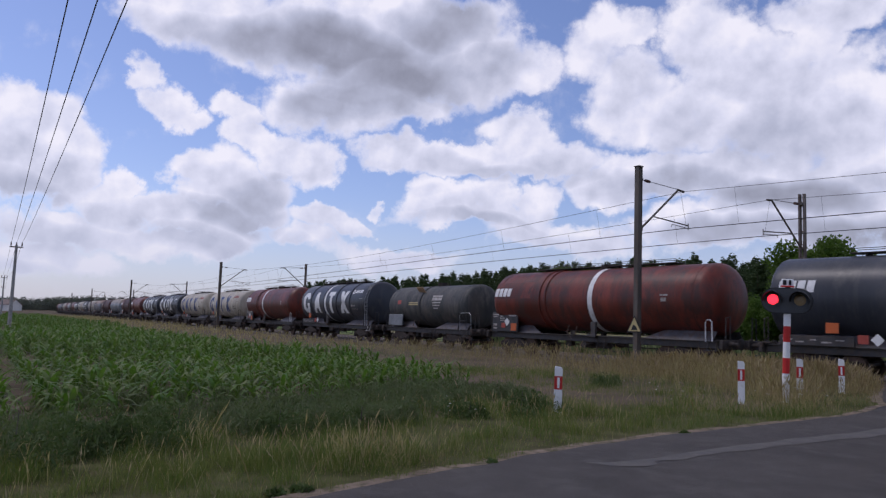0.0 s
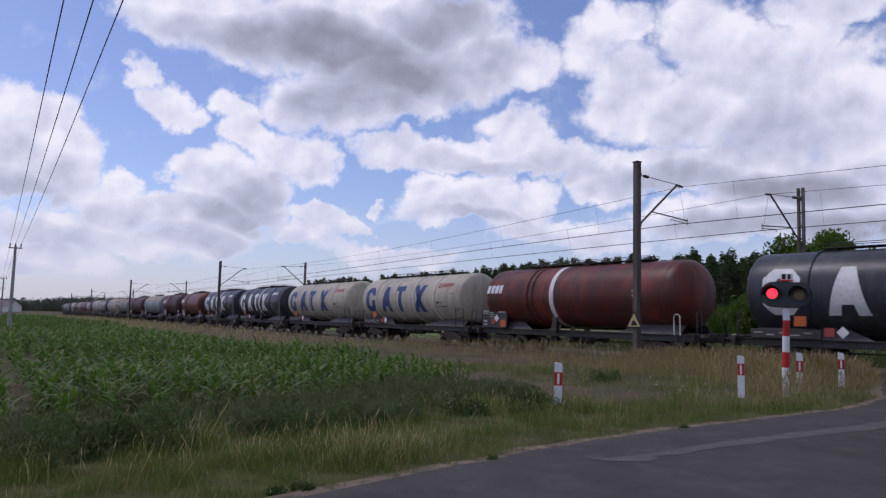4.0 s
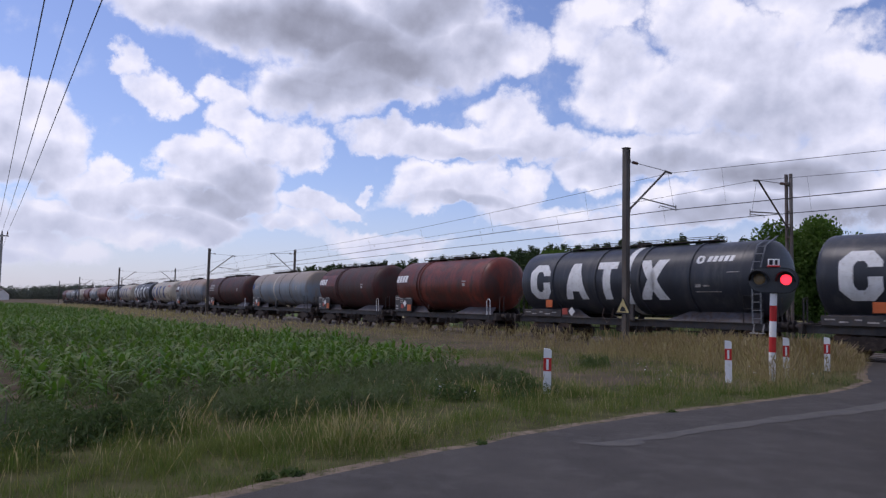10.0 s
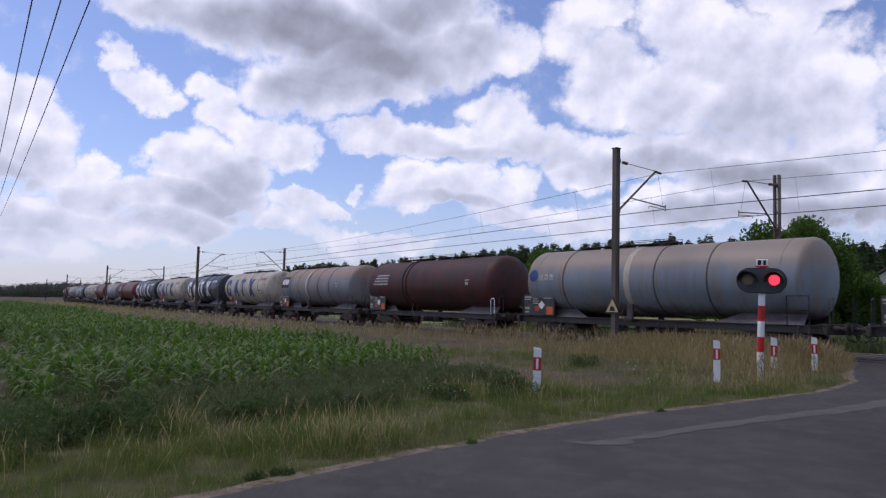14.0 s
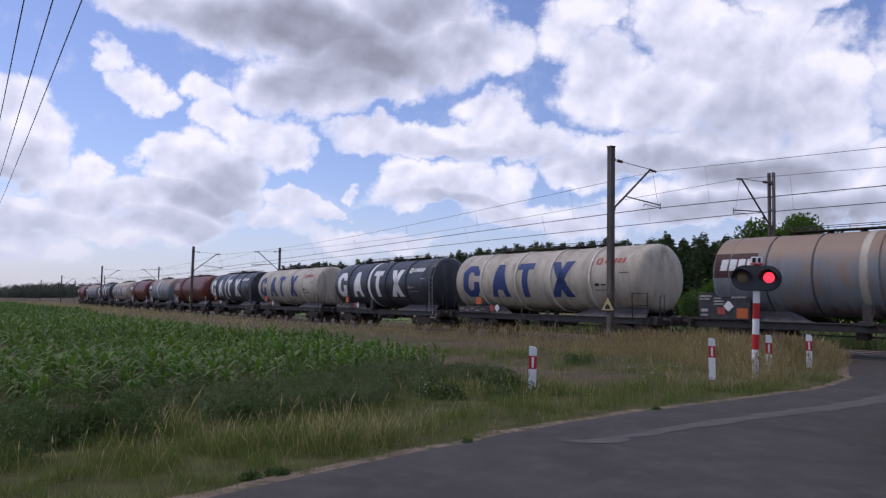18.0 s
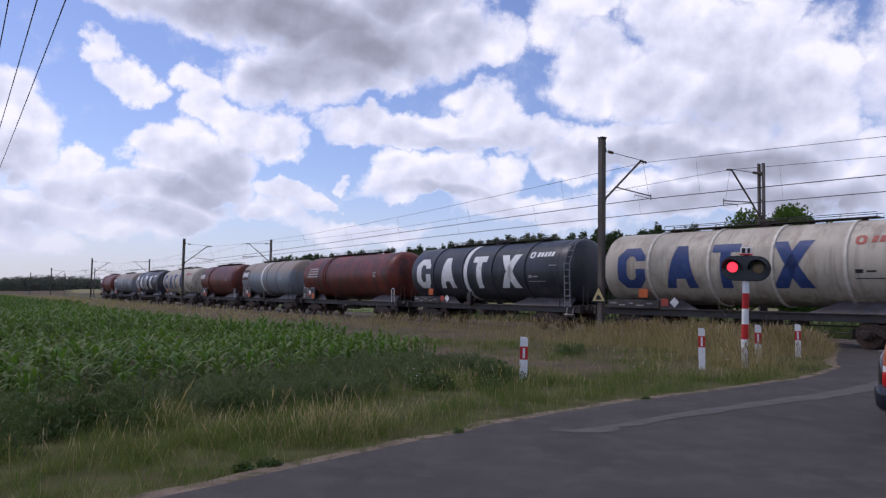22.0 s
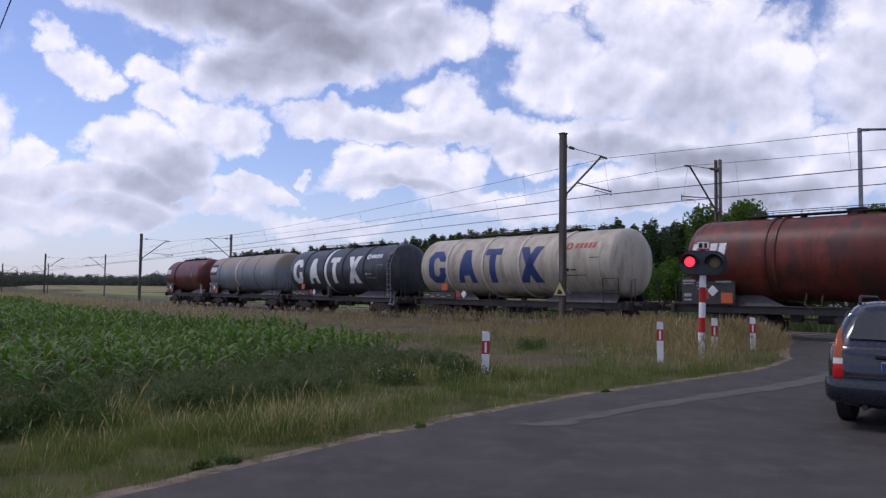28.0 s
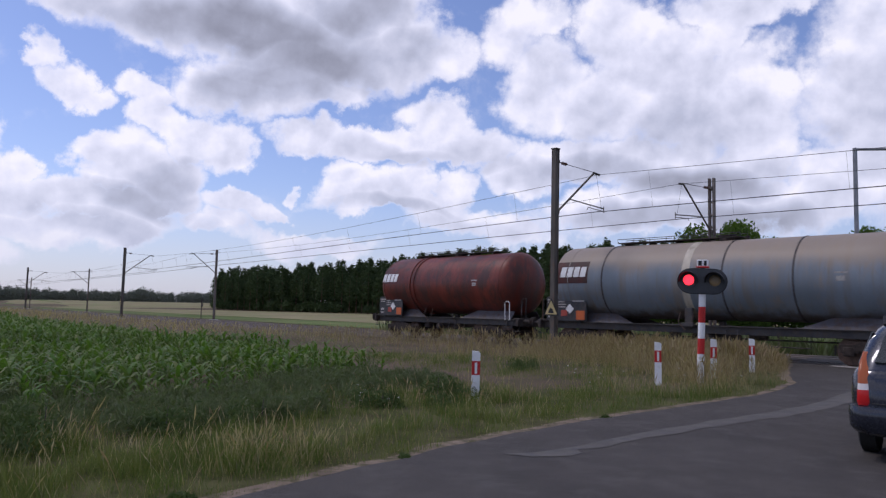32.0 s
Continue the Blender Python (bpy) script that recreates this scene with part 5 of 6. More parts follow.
# ---- lineside marker with crossed boards ----
x, y, h = line(66.5, 7.6)
sgn = empty("lineside_marker", pose(x, y, 0.0, 0, 0, math.degrees(-h) + 60))
part("post", Geo().cyl((0, 0, -0.1), (0, 0, 2.2), 0.05, n=10), M_MAST, sgn)
for a in (35, -35):
    part("board", Geo().box((0, 0, 0), (1.5, 0.03, 0.2), pose(0, -0.06, 2.0, 0, a, 0), 0.006), M_BLACK, sgn)
part("upright_board", Geo().box((0, -0.08, 2.1), (0.25, 0.03, 1.2), None, 0.006), M_BLACK, sgn)
tagged(sgn, "dark lineside marker with crossed boards on a post", "lineside marker")

# ---- dark estate car waiting on the road ----
M_CAR = mat("car_paint_dark_blue", (0.026, 0.029, 0.040), 0.25, 0.3, vary=0.12, scale=2, bump=0.0, stain=(0.05, 0.05, 0.055), amount=0.2)
M_CAR.node_tree.nodes["Principled BSDF"].inputs["Coat Weight"].default_value = 0.6
M_TRIM = mat("black_plastic", (0.02, 0.02, 0.022), 0.5, vary=0.15)
M_TYRE = mat("tyre_rubber", (0.022, 0.021, 0.021), 0.8, vary=0.2)
M_RIM = mat("alloy_rim", (0.3, 0.3, 0.31), 0.35, 0.8, vary=0.15)
M_TAIL_RED = mat("tail_lamp_red", (0.55, 0.02, 0.02), 0.12, vary=0.1, bump=0)
M_TAIL_AMBER = mat("tail_lamp_amber", (0.33, 0.085, 0.03), 0.12, vary=0.1, bump=0)
M_TAIL_CLEAR = mat("tail_lamp_clear", (0.62, 0.58, 0.55), 0.12, vary=0.1, bump=0)
M_GLASS = bpy.data.materials.new("car_glass")
M_GLASS.use_nodes = True
_b = M_GLASS.node_tree.nodes["Principled BSDF"]
_b.inputs["Base Color"].default_value = (0.13, 0.15, 0.16, 1)
_b.inputs["Roughness"].default_value = 0.03
_b.inputs["Transmission Weight"].default_value = 0.75
_b.inputs["IOR"].default_value = 1.45


def ring_loft(rings, k=6):
    """Rounded rectangles (z, x0, x1, half width, corner radius) joined into one hull."""
    g, n = Geo(), 0
    for z, x0, x1, w, r in rings:
        pts = []
        for cx, cy, a0 in ((x1 - r, w - r, 0), (x0 + r, w - r, 90), (x0 + r, -w + r, 180), (x1 - r, -w + r, 270)):
            for i in range(k + 1):
                a = radians(a0 + 90 * i / k)
                pts.append((cx + r * math.cos(a), cy + r * math.sin(a), z))
        n = len(pts)
        g.v += pts
    for j in range(len(rings) - 1):
        g.f += [[j * n + i, j * n + (i + 1) % n, (j + 1) * n + (i + 1) % n, (j + 1) * n + i] for i in range(n)]
    g.f += [list(range(n))[::-1], list(range((len(rings) - 1) * n, len(rings) * n))]
    return g


car = empty("estate_car")
tagged(car, "dark blue estate car waiting on the asphalt", "car")
part("body", ring_loft([(0.24, -1.92, 1.95, 0.74, 0.25), (0.32, -2.05, 2.05, 0.82, 0.28), (0.52, -2.12, 2.12, 0.85, 0.3), (0.72, -2.10, 2.08, 0.855, 0.28), (0.86, -2.07, 2.0, 0.845, 0.25), (0.93, -2.04, 1.85, 0.82, 0.24), (0.96, -2.0, 0.9, 0.79, 0.2)]), M_CAR, car, smooth=50)
cabin = part("cabin", ring_loft([(0.93, -2.03, 0.98, 0.79, 0.2), (1.05, -1.97, 0.80, 0.765, 0.2), (1.25, -1.83, 0.42, 0.70, 0.2), (1.38, -1.70, 0.12, 0.63, 0.22), (1.44, -1.58, -0.05, 0.56, 0.25), (1.46, -1.4, -0.25, 0.42, 0.25)]), M_CAR, car, smooth=50)
part("rear_window", Geo().slab([(-0.60, 0.0), (0.60, 0.0), (0.53, 0.33), (0.45, 0.37), (-0.45, 0.37), (-0.53, 0.33)], 0.02, pose(-2.004, 0, 1.02, 0, 0, 0) @ pose(0, 0, 0, 0, 33, 0) @ pose(0, 0, 0, 0, 0, -90)), M_GLASS, cabin)
for sy in (-1, 1):
    for x0, x1, x2, x3 in ((-1.78, -1.05, -1.08, -1.62), (-0.98, -0.15, -0.18, -0.98), (-0.08, 0.66, 0.12, -0.08)):
        a = Vector((x0, sy * 0.782, 1.0)), Vector((x1, sy * 0.782, 1.0)), Vector((x2, sy * 0.665, 1.34)), Vector((x3, sy * 0.665, 1.34))
        g = Geo().put([p + Vector((0, sy * 0.012, 0)) for p in a] + list(a), [[0, 1, 2, 3], [7, 6, 5, 4], [0, 4, 5, 1], [1, 5, 6, 2], [2, 6, 7, 3], [3, 7, 4, 0]])
        part("side_window", g, M_GLASS, cabin, smooth=0)
    part("roof_rail", Geo().tube([(-1.5, sy * 0.56, 1.42), (-1.42, sy * 0.57, 1.51), (-0.2, sy * 0.57, 1.51), (-0.08, sy * 0.56, 1.42)], 0.018, 8), M_TRIM, cabin)
    tl = part("tail_lamp", ring_loft([(0.80, -2.13, -1.97, 0.062, 0.035), (0.90, -2.10, -1.95, 0.066, 0.035), (1.02, -2.005, -1.90, 0.058, 0.03), (1.13, -1.905, -1.85, 0.035, 0.02)], 4), M_TAIL_AMBER, car, "amber upper tail lamp", at=(0.055, sy * 0.70, 0), smooth=50)
    part("reversing_lamp", ring_loft([(0.735, -2.145, -1.98, 0.064, 0.035), (0.80, -2.13, -1.97, 0.063, 0.035)], 4), M_TAIL_CLEAR, tl, "clear lamp segment", smooth=50)
    part("brake_lamp", ring_loft([(0.575, -2.15, -1.99, 0.06, 0.035), (0.61, -2.16, -1.99, 0.068, 0.035), (0.735, -2.145, -1.98, 0.065, 0.035)], 4), M_TAIL_RED, tl, "red lower tail lamp", smooth=50)
    part("mirror", Geo().box((0.55, sy * 0.93, 1.0), (0.12, 0.2, 0.14), None, 0.04), M_CAR, car)
    part("door_handle", Geo().box((-0.95, sy * 0.86, 0.82), (0.2, 0.03, 0.04), None, 0.012), M_TRIM, car)
    part("side_moulding", Geo().box((0, sy * 0.856, 0.56), (2.3, 0.025, 0.07), None, 0.01), M_TRIM, car)
    part("headlamp", Geo().box((2.02, sy * 0.62, 0.7), (0.14, 0.34, 0.16), None, 0.05), M_TAIL_CLEAR, car)
part("rear_bumper", ring_loft([(0.30, -2.16, -1.7, 0.80, 0.16), (0.36, -2.20, -1.7, 0.84, 0.16), (0.50, -2.215, -1.7, 0.855, 0.17), (0.57, -2.19, -1.7, 0.85, 0.16)]), M_CAR, car, smooth=50)
part("front_bumper", ring_loft([(0.26, 1.7, 2.14, 0.80, 0.16), (0.36, 1.7, 2.2, 0.84, 0.16), (0.52, 1.7, 2.2, 0.85, 0.17), (0.58, 1.7, 2.16, 0.84, 0.16)]), M_CAR, car, smooth=50)
part("tailgate_trim", Geo().box((-2.10, 0, 0.84), (0.04, 0.66, 0.06), None, 0.015), M_TRIM, car)
part("tailgate_seam", Geo().tube([(-2.128, -0.62, 0.60), (-2.128, 0.62, 0.60)], 0.008, 6), M_TRIM, car)
plate = part("number_plate", Geo().box((-2.13, 0, 0.72), (0.025, 0.52, 0.115), None, 0.006), M_POST_WHITE, car, "white number plate with dark bars")
part("plate_strip", Geo().box((-2.144, 0.235, 0.72), (0.006, 0.045, 0.11), None, 0.001), M_BLUE, plate)
for k in range(6):
    part("plate_bar", Geo().box((-2.145, 0.165 - 0.07 * k, 0.72), (0.006, 0.042, 0.07), None, 0.001), M_BLACK, plate)
part("rear_wiper", Geo().tube([(-2.06, 0.0, 1.0), (-1.97, -0.38, 1.13)], 0.012, 6), M_TRIM, cabin)
for x in (-1.28, 1.28):
    for sy in (-1, 1):
        wh = part("wheel", Geo().spin([(-0.09, 0.20), (-0.095, 0.27), (-0.075, 0.305), (0.075, 0.305), (0.095, 0.27), (0.09, 0.20)], 30, pose(x, sy * 0.75, 0.305, 0, 0, 90)), M_TYRE, car)
        g = Geo().cyl((x, sy * 0.80, 0.305), (x, sy * 0.835, 0.305), 0.2, 0.19, 24)
        for k in range(5):
            a = math.tau * k / 5
            g.box((0, 0, 0), (0.05, 0.03, 0.17), Matrix.Translation((x, sy * 0.84, 0.305)) @ pose(0, 0, 0, 0, math.degrees(a), 0) @ Matrix.Translation((0, 0, 0.1)), 0.01)
        part("rim", g, M_RIM, wh)
part("exhaust", Geo().cyl((-2.2, 0.42, 0.27), (-1.7, 0.42, 0.27), 0.03, n=12), M_TRIM, car)
for y in (-0.38, 0.38):
    part("seat_back", Geo().box((-0.2, y, 0.98), (0.18, 0.5, 0.55), None, 0.06), M_TRIM, car)
    part("head_rest", Geo().box((-0.22, y, 1.3), (0.1, 0.26, 0.16), None, 0.04), M_TRIM, car)
part("dashboard", Geo().box((0.6, 0, 0.98), (0.4, 1.3, 0.12), None, 0.04), M_TRIM, car)
CAR_YAW = 46.5
car.matrix_basis = pose(7.84, 9.93, road_z(7.84, 9.93), 0, 0, CAR_YAW) @ Matrix.Scale(1.07, 4)

# ---- house behind the trees ----
M_PLASTER = mat("white_plaster", (0.66, 0.65, 0.62), 0.85, vary=0.1, scale=0.8, stain=(0.45, 0.43, 0.39), amount=0.25)
M_ROOF = mat("brown_roof_sheet", (0.13, 0.085, 0.07), 0.6, vary=0.25, scale=1.5)
M_PANE = mat("window_pane_dark", (0.05, 0.06, 0.075), 0.08, vary=0.2, bump=0)


def house(x, y, yaw, w, l, eave, ridge, tiles=True):
    h = empty("house", pose(x, y, ground_z(x, y) - 0.05, 0, 0, yaw))
    g = Geo()
    for sx in (-1, 1):
        g.slab([(-l / 2, 0), (l / 2, 0), (l / 2, eave), (-l / 2, eave)], 0.3, pose(0, sx * (w / 2 - 0.15), 0))
    part("side_walls", g, M_PLASTER, h)
    for sx in (-1, 1):
        part("gable_wall", Geo().slab([(-w / 2 + 0.3, 0), (w / 2 - 0.3, 0), (w / 2 - 0.3, eave), (0, ridge - 0.15), (-w / 2 + 0.3, eave)], 0.3, pose(sx * (l / 2 - 0.15), 0, 0, 0, 0, 90)), M_PLASTER, h)
    pitch = math.degrees(math.atan2(ridge - eave, w / 2))
    run = math.hypot(ridge - eave, w / 2) + 0.55
    for sy in (-1, 1):
        roof = part("roof", Geo().box((0, 0, 0), (l + 0.8, run, 0.14), Matrix.Translation((0, sy * (w / 4 + 0.15), (eave + ridge) / 2 - 0.05)) @ pose(0, 0, 0, -sy * pitch, 0, 0), 0.02), M_ROOF, h)
    part("chimney", Geo().box((l * 0.15, 0.3, ridge + 0.3), (0.6, 0.5, 1.4), None, 0.03), M_PLASTER, h)
    for px, pz, pw, ph in ((0.0, eave + 0.1, 0.9, 1.2), (-w * 0.25, 1.0, 1.1, 1.3), (w * 0.25, 1.0, 1.1, 1.3)):
        win = part("window", Geo().box((-l / 2 - 0.02, px, pz + ph / 2), (0.10, pw + 0.16, ph + 0.16), None, 0.01), M_POST_WHITE, h, "white framed window")
        for k in (-1, 1):
            part("pane", Geo().box((-l / 2 - 0.075, px + k * pw / 4, pz + ph / 2), (0.02, pw / 2 - 0.05, ph - 0.06), None, 0.003), M_PANE, win)
    return tagged(h, "white plastered house with a brown pitched roof", "house")


house(48.0, 72.5, 62, 8.0, 11.0, 5.2, 8.1)
house(-262, 455, -30, 8.0, 14.0, 4.0, 7.0)

# ---- vegetation ----
rg = np.random.default_rng(7)


def fast_mesh(name, V, F, material, smooth=False):
    me = bpy.data.meshes.new(name)
    V, F = np.asarray(V, np.float32), np.asarray(F, np.int32)
    me.vertices.add(len(V))
    me.vertices.foreach_set("co", V.ravel())
    me.loops.add(F.size)
    me.loops.foreach_set("vertex_index", F.ravel())
    me.polygons.add(len(F))
    me.polygons.foreach_set("loop_start", np.arange(0, F.size, F.shape[1], dtype=np.int32))
    me.polygons.foreach_set("loop_total", np.full(len(F), F.shape[1], np.int32))
    me.polygons.foreach_set("use_smooth", np.full(len(F), smooth))
    me.materials.append(material)
    me.update(calc_edges=True)
    return me


def leafy(name, base, light=0.35, stain=None, spread=0.6, rough=0.75):
    m = mat(name, base, rough, vary=0.25, scale=1.2, bump=0.1, stain=stain, amount=0.2, spread=spread, spec=0.1)
    b = m.node_tree.nodes["Principled BSDF"]
    t = m.node_tree
    tr = t.nodes.new("ShaderNodeBsdfTranslucent")
    tr.inputs[0].default_value = (min(1, base[0] * 1.6), min(1, base[1] * 1.7), base[2] * 0.9, 1)
    mx = t.nodes.new("ShaderNodeMixShader")
    mx.inputs[0].default_value = light
    out = t.nodes["Material Output"]
    t.links.new(b.outputs[0], mx.inputs[1])
    t.links.new(tr.outputs[0], mx.inputs[2])
    t.links.new(mx.outputs[0], out.inputs[0])
    return m


M_CORN = leafy("maize_leaf", (0.066, 0.142, 0.020), 0.3, stain=(0.27, 0.235, 0.115), spread=0.42, rough=0.6)
M_CORN.node_tree.nodes["Principled BSDF"].inputs["Specular IOR Level"].default_value = 0.25
M_GRASS = leafy("verge_grass", (0.125, 0.16, 0.045), 0.3, stain=(0.23, 0.20, 0.09), spread=0.55)
M_GRASS_DARK = leafy("lush_grass", (0.085, 0.135, 0.034), 0.3, stain=(0.12, 0.135, 0.045), spread=0.7)
M_SEDGE = leafy("russet_seed_grass", (0.29, 0.215, 0.135), 0.25, stain=(0.15, 0.125, 0.06), spread=0.7)
M_STRAW = leafy("dry_grass", (0.38, 0.31, 0.19), 0.25, stain=(0.22, 0.195, 0.085), spread=0.7)
M_WEED = leafy("weed_leaf", (0.10, 0.135, 0.062), 0.25, stain=(0.16, 0.165, 0.095), spread=0.75)
M_BUSH = leafy("bush_leaf", (0.068, 0.105, 0.040), 0.22, stain=(0.10, 0.125, 0.05), spread=0.75)
M_LEAF = leafy("tree_leaf", (0.062, 0.112, 0.024), 0.3, stain=(0.095, 0.135, 0.034), spread=0.8)
M_PINE = leafy("pine_needles", (0.040, 0.064, 0.030), 0.15, stain=(0.065, 0.09, 0.036), spread=0.8)
# far woods: leaf colour paled and greyed to stand in for aerial haze
M_FARWOOD = leafy("hazed_wood_leaf", (0.095, 0.108, 0.098), 0.2, stain=(0.13, 0.14, 0.12), spread=0.8)
M_BARK = mat("pine_bark", (0.12, 0.075, 0.05), 0.95, vary=0.4, scale=3, fleck=20, bump=0.8, stretch=(1, 1, 0.3))
M_BARK2 = mat("grey_bark", (0.10, 0.085, 0.07), 0.95, vary=0.4, scale=3, fleck=20, bump=0.8, stretch=(1, 1, 0.3))
M_FLOWER = mat("white_flowers", (0.75, 0.74, 0.68), 0.7, vary=0.1)

EDGE_A = np.array(ROAD_LINE)


def track_d(P):
    """Distance from the near track, positive on the road side, for many places."""
    out, ss = np.empty(len(P)), np.empty(len(P))
    for a in range(0, len(P), 1000):
        q = P[a:a + 1000]
        i = np.argmin((q[:, :1] - _x[None, ::8]) ** 2 + (q[:, 1:] - _y[None, ::8]) ** 2, 1) * 8
        out[a:a + 1000] = -((q[:, 0] - _x[i]) * np.cos(_h[i]) - (q[:, 1] - _y[i]) * np.sin(_h[i]))
        ss[a:a + 1000] = _s[i]
    return out, ss


def road_d(P):
    """Distance to the verge side of the road's edge; negative on the asphalt."""
    out = np.empty(len(P))
    for a in range(0, len(P), 1000):
        q = P[a:a + 1000]
        i = np.clip(np.argmin((q[:, :1] - EDGE_A[None, :, 0]) ** 2 + (q[:, 1:] - EDGE_A[None, :, 1]) ** 2, 1), 1, len(EDGE_A) - 2)
        d = EDGE_A[i + 1] - EDGE_A[i - 1]
        d /= np.linalg.norm(d, axis=1)[:, None]
        r = q - EDGE_A[i]
        out[a:a + 1000] = r[:, 1] * d[:, 0] - r[:, 0] * d[:, 1]
    return out


def gz(P):
    d, s = track_d(P)
    t = np.clip((13 - np.abs(d)) / 8, 0, 1)
    return 0.12 * t * t * (3 - 2 * t) - 0.02


CORN_EDGE = np.array([(-60, -45), (-14, 0.5), (-8.0, 6.6), (-5.3, 9.6), (-4.1, 11.9), (-2.6, 13.1), (-1.5, 15.8), (0.2, 18.3), (1.1, 21.5), (-2.0, 26.5), (-8.0, 33.0), (-20, 50), (-50, 99), (-100, 182)])


def inside(P, poly):
    c = np.zeros(len(P), bool)
    j = len(poly) - 1
    for i in range(len(poly)):
        (xi, yi), (xj, yj) = poly[i], poly[j]
        hit = ((yi > P[:, 1]) != (yj > P[:, 1])) & (P[:, 0] < (xj - xi) * (P[:, 1] - yi) / (yj - yi + 1e-9) + xi)
        c ^= hit
        j = i
    return c


def corn_d(P):
    """Distance to the edge of the maize."""
    best = np.full(len(P), 1e9)
    for a, b in zip(CORN_EDGE[1:9], CORN_EDGE[2:10]):
        t = np.clip(((P - a) @ (b - a)) / ((b - a) @ (b - a)), 0, 1)
        best = np.minimum(best, np.linalg.norm(P - a - t[:, None] * (b - a), axis=1))
    return best


CORN_POLY = np.vstack([CORN_EDGE, [(-160, 182), (-160, -45)]])


def fbm(P, s, seed=0):
    """Smooth patchiness: a few crossed waves of several lengths."""
    x, y, out = P[:, 0] * s, P[:, 1] * s, np.zeros(len(P))
    r = np.random.default_rng(seed)
    for k in range(9):
        a, f, ph = r.uniform(0, 6.28), 1.1 * 1.35 ** k * r.uniform(0.8, 1.2), r.uniform(0, 6.28)
        out += np.sin((x * np.cos(a) + y * np.sin(a)) * f + ph + 1.3 * np.sin(0.7 * f * (y * np.cos(a) - x * np.sin(a)) + ph)) * 0.26 * 0.88 ** k
    return out * 0.75


def replicate(tV, tF, pos, yaw, scale, lean=None):
    """Many turned and scaled copies of one small mesh, joined."""
    n = len(pos)
    c, s = np.cos(yaw)[:, None], np.sin(yaw)[:, None]
    X = (tV[None, :, 0] * c - tV[None, :, 1] * s) * scale[:, None]
    Y = (tV[None, :, 0] * s + tV[None, :, 1] * c) * scale[:, None]
    Z = tV[None, :, 2] * scale[:, None]
    if lean is not None:
        X = X + Z * lean[:, :1]
        Y = Y + Z * lean[:, 1:]
    V = np.stack([X + pos[:, :1], Y + pos[:, 1:2], Z + pos[:, 2:3]], 2).reshape(-1, 3)
    F = (tF[None] + (np.arange(n) * len(tV))[:, None, None]).reshape(-1, tF.shape[1])
    return V, F


def join(parts):
    V, F, k = [], [], 0
    for v, f in parts:
        V.append(v)
        F.append(f + k)
        k += len(v)
    return np.vstack(V), np.vstack(F)


def corn_template(leaves, segs, seed):
    r = np.random.default_rng(seed)
    V, F = [], []

    def strip(pts, widths, side):
        k = len(V)
        for p, w in zip(pts, widths):
            V.append(p - side * w)
            V.append(p + side * w)
        for i in range(len(pts) - 1):
            a = k + 2 * i
            F.append((a, a + 1, a + 3))
            F.append((a, a + 3, a + 2))

    for i in range(3):
        a = 2.09 * i
        strip([np.array([0, 0, 0.0]), np.array([0.0, 0, 0.55])], [0.014, 0.008], np.array([math.cos(a), math.sin(a), 0]))
    a0 = r.uniform(0, 6.28)
    for i in range(leaves):
        az_ = a0 + math.pi * i + r.normal(0, 0.5)
        z0 = 0.10 + 0.48 * i / leaves
        L = r.uniform(0.45, 0.74) * (0.7 + 0.5 * math.sin(math.pi * (i + 1) / (leaves + 1)))
        up = r.uniform(0.65, 1.05) if i < leaves - 2 else r.uniform(1.0, 1.35)
        d, side = np.array([math.cos(az_), math.sin(az_), 0]), np.array([-math.sin(az_), math.cos(az_), 0])
        pts, p, e = [], np.array([0, 0, z0]), up
        for j in range(segs + 1):
            pts.append(p.copy())
            p = p + (d * math.cos(e) + np.array([0, 0, math.sin(e)])) * L / segs
            e -= r.uniform(1.9, 3.1) / segs
        w = [0.037 * (0.6 + 0.4 * math.sin(math.pi * min(1, 0.25 + j / segs))) * (1 - (j / segs) ** 3) + 0.003 for j in range(segs + 1)]
        strip(pts, w, side)
    return np.array(V), np.array(F)


# maize in drilled rows
DIRV = np.array([-0.53, 0.85])
NRM = np.array([0.85, 0.53])


def corn_points(r0, r1, row, step):
    a = np.arange(-110, 60, row)
    b = np.arange(-60, 220, step)
    A, B = np.meshgrid(a, b)
    A, B = A.ravel() + rg.normal(0, 0.05, A.size), B.ravel() + rg.normal(0, 0.07, B.size)
    P = np.stack([A * NRM[0] + B * DIRV[0] + 1, A * NRM[1] + B * DIRV[1] + 20], 1)
    r = np.hypot(P[:, 0], P[:, 1])
    view = np.degrees(np.arctan2(P[:, 0], P[:, 1]))
    ok = (r > r0) & (r <= r1) & (view > -37) & (view < 8) & (P[:, 1] > 3)
    P = P[ok]
    P = P[inside(P, CORN_POLY)]
    return P


bits = []
for r0, r1, row, step, leaves, segs, size in ((0, 26, 0.75, 0.23, 7, 5, 1.0), (26, 55, 0.75, 0.22, 8, 3, 1.08), (55, 150, 1.1, 0.5, 6, 2, 1.35)):
    P = corn_points(r0, r1, row, step)
    f = fbm(P, 0.35, 3)
    keep = rg.random(len(P)) < np.clip(0.9 + 0.7 * f, 0.5, 1.0) * np.clip(0.5 + corn_d(P) / 3.0, 0, 1)
    P, f = P[keep], f[keep]
    pos = np.column_stack([P, gz(P) - 0.02])
    sc = size * np.clip(rg.normal(1.0, 0.16, len(P)) + 0.35 * f, 0.5, 1.3) * 0.76
    which = rg.integers(0, 6, len(P))
    for k in range(6):
        tV, tF = corn_template(leaves, segs, 20 + k)
        m = which == k
        bits.append(replicate(tV, tF, pos[m], rg.uniform(0, 6.28, m.sum()), sc[m], rg.normal(0, 0.06, (m.sum(), 2))))
V, F = join(bits)
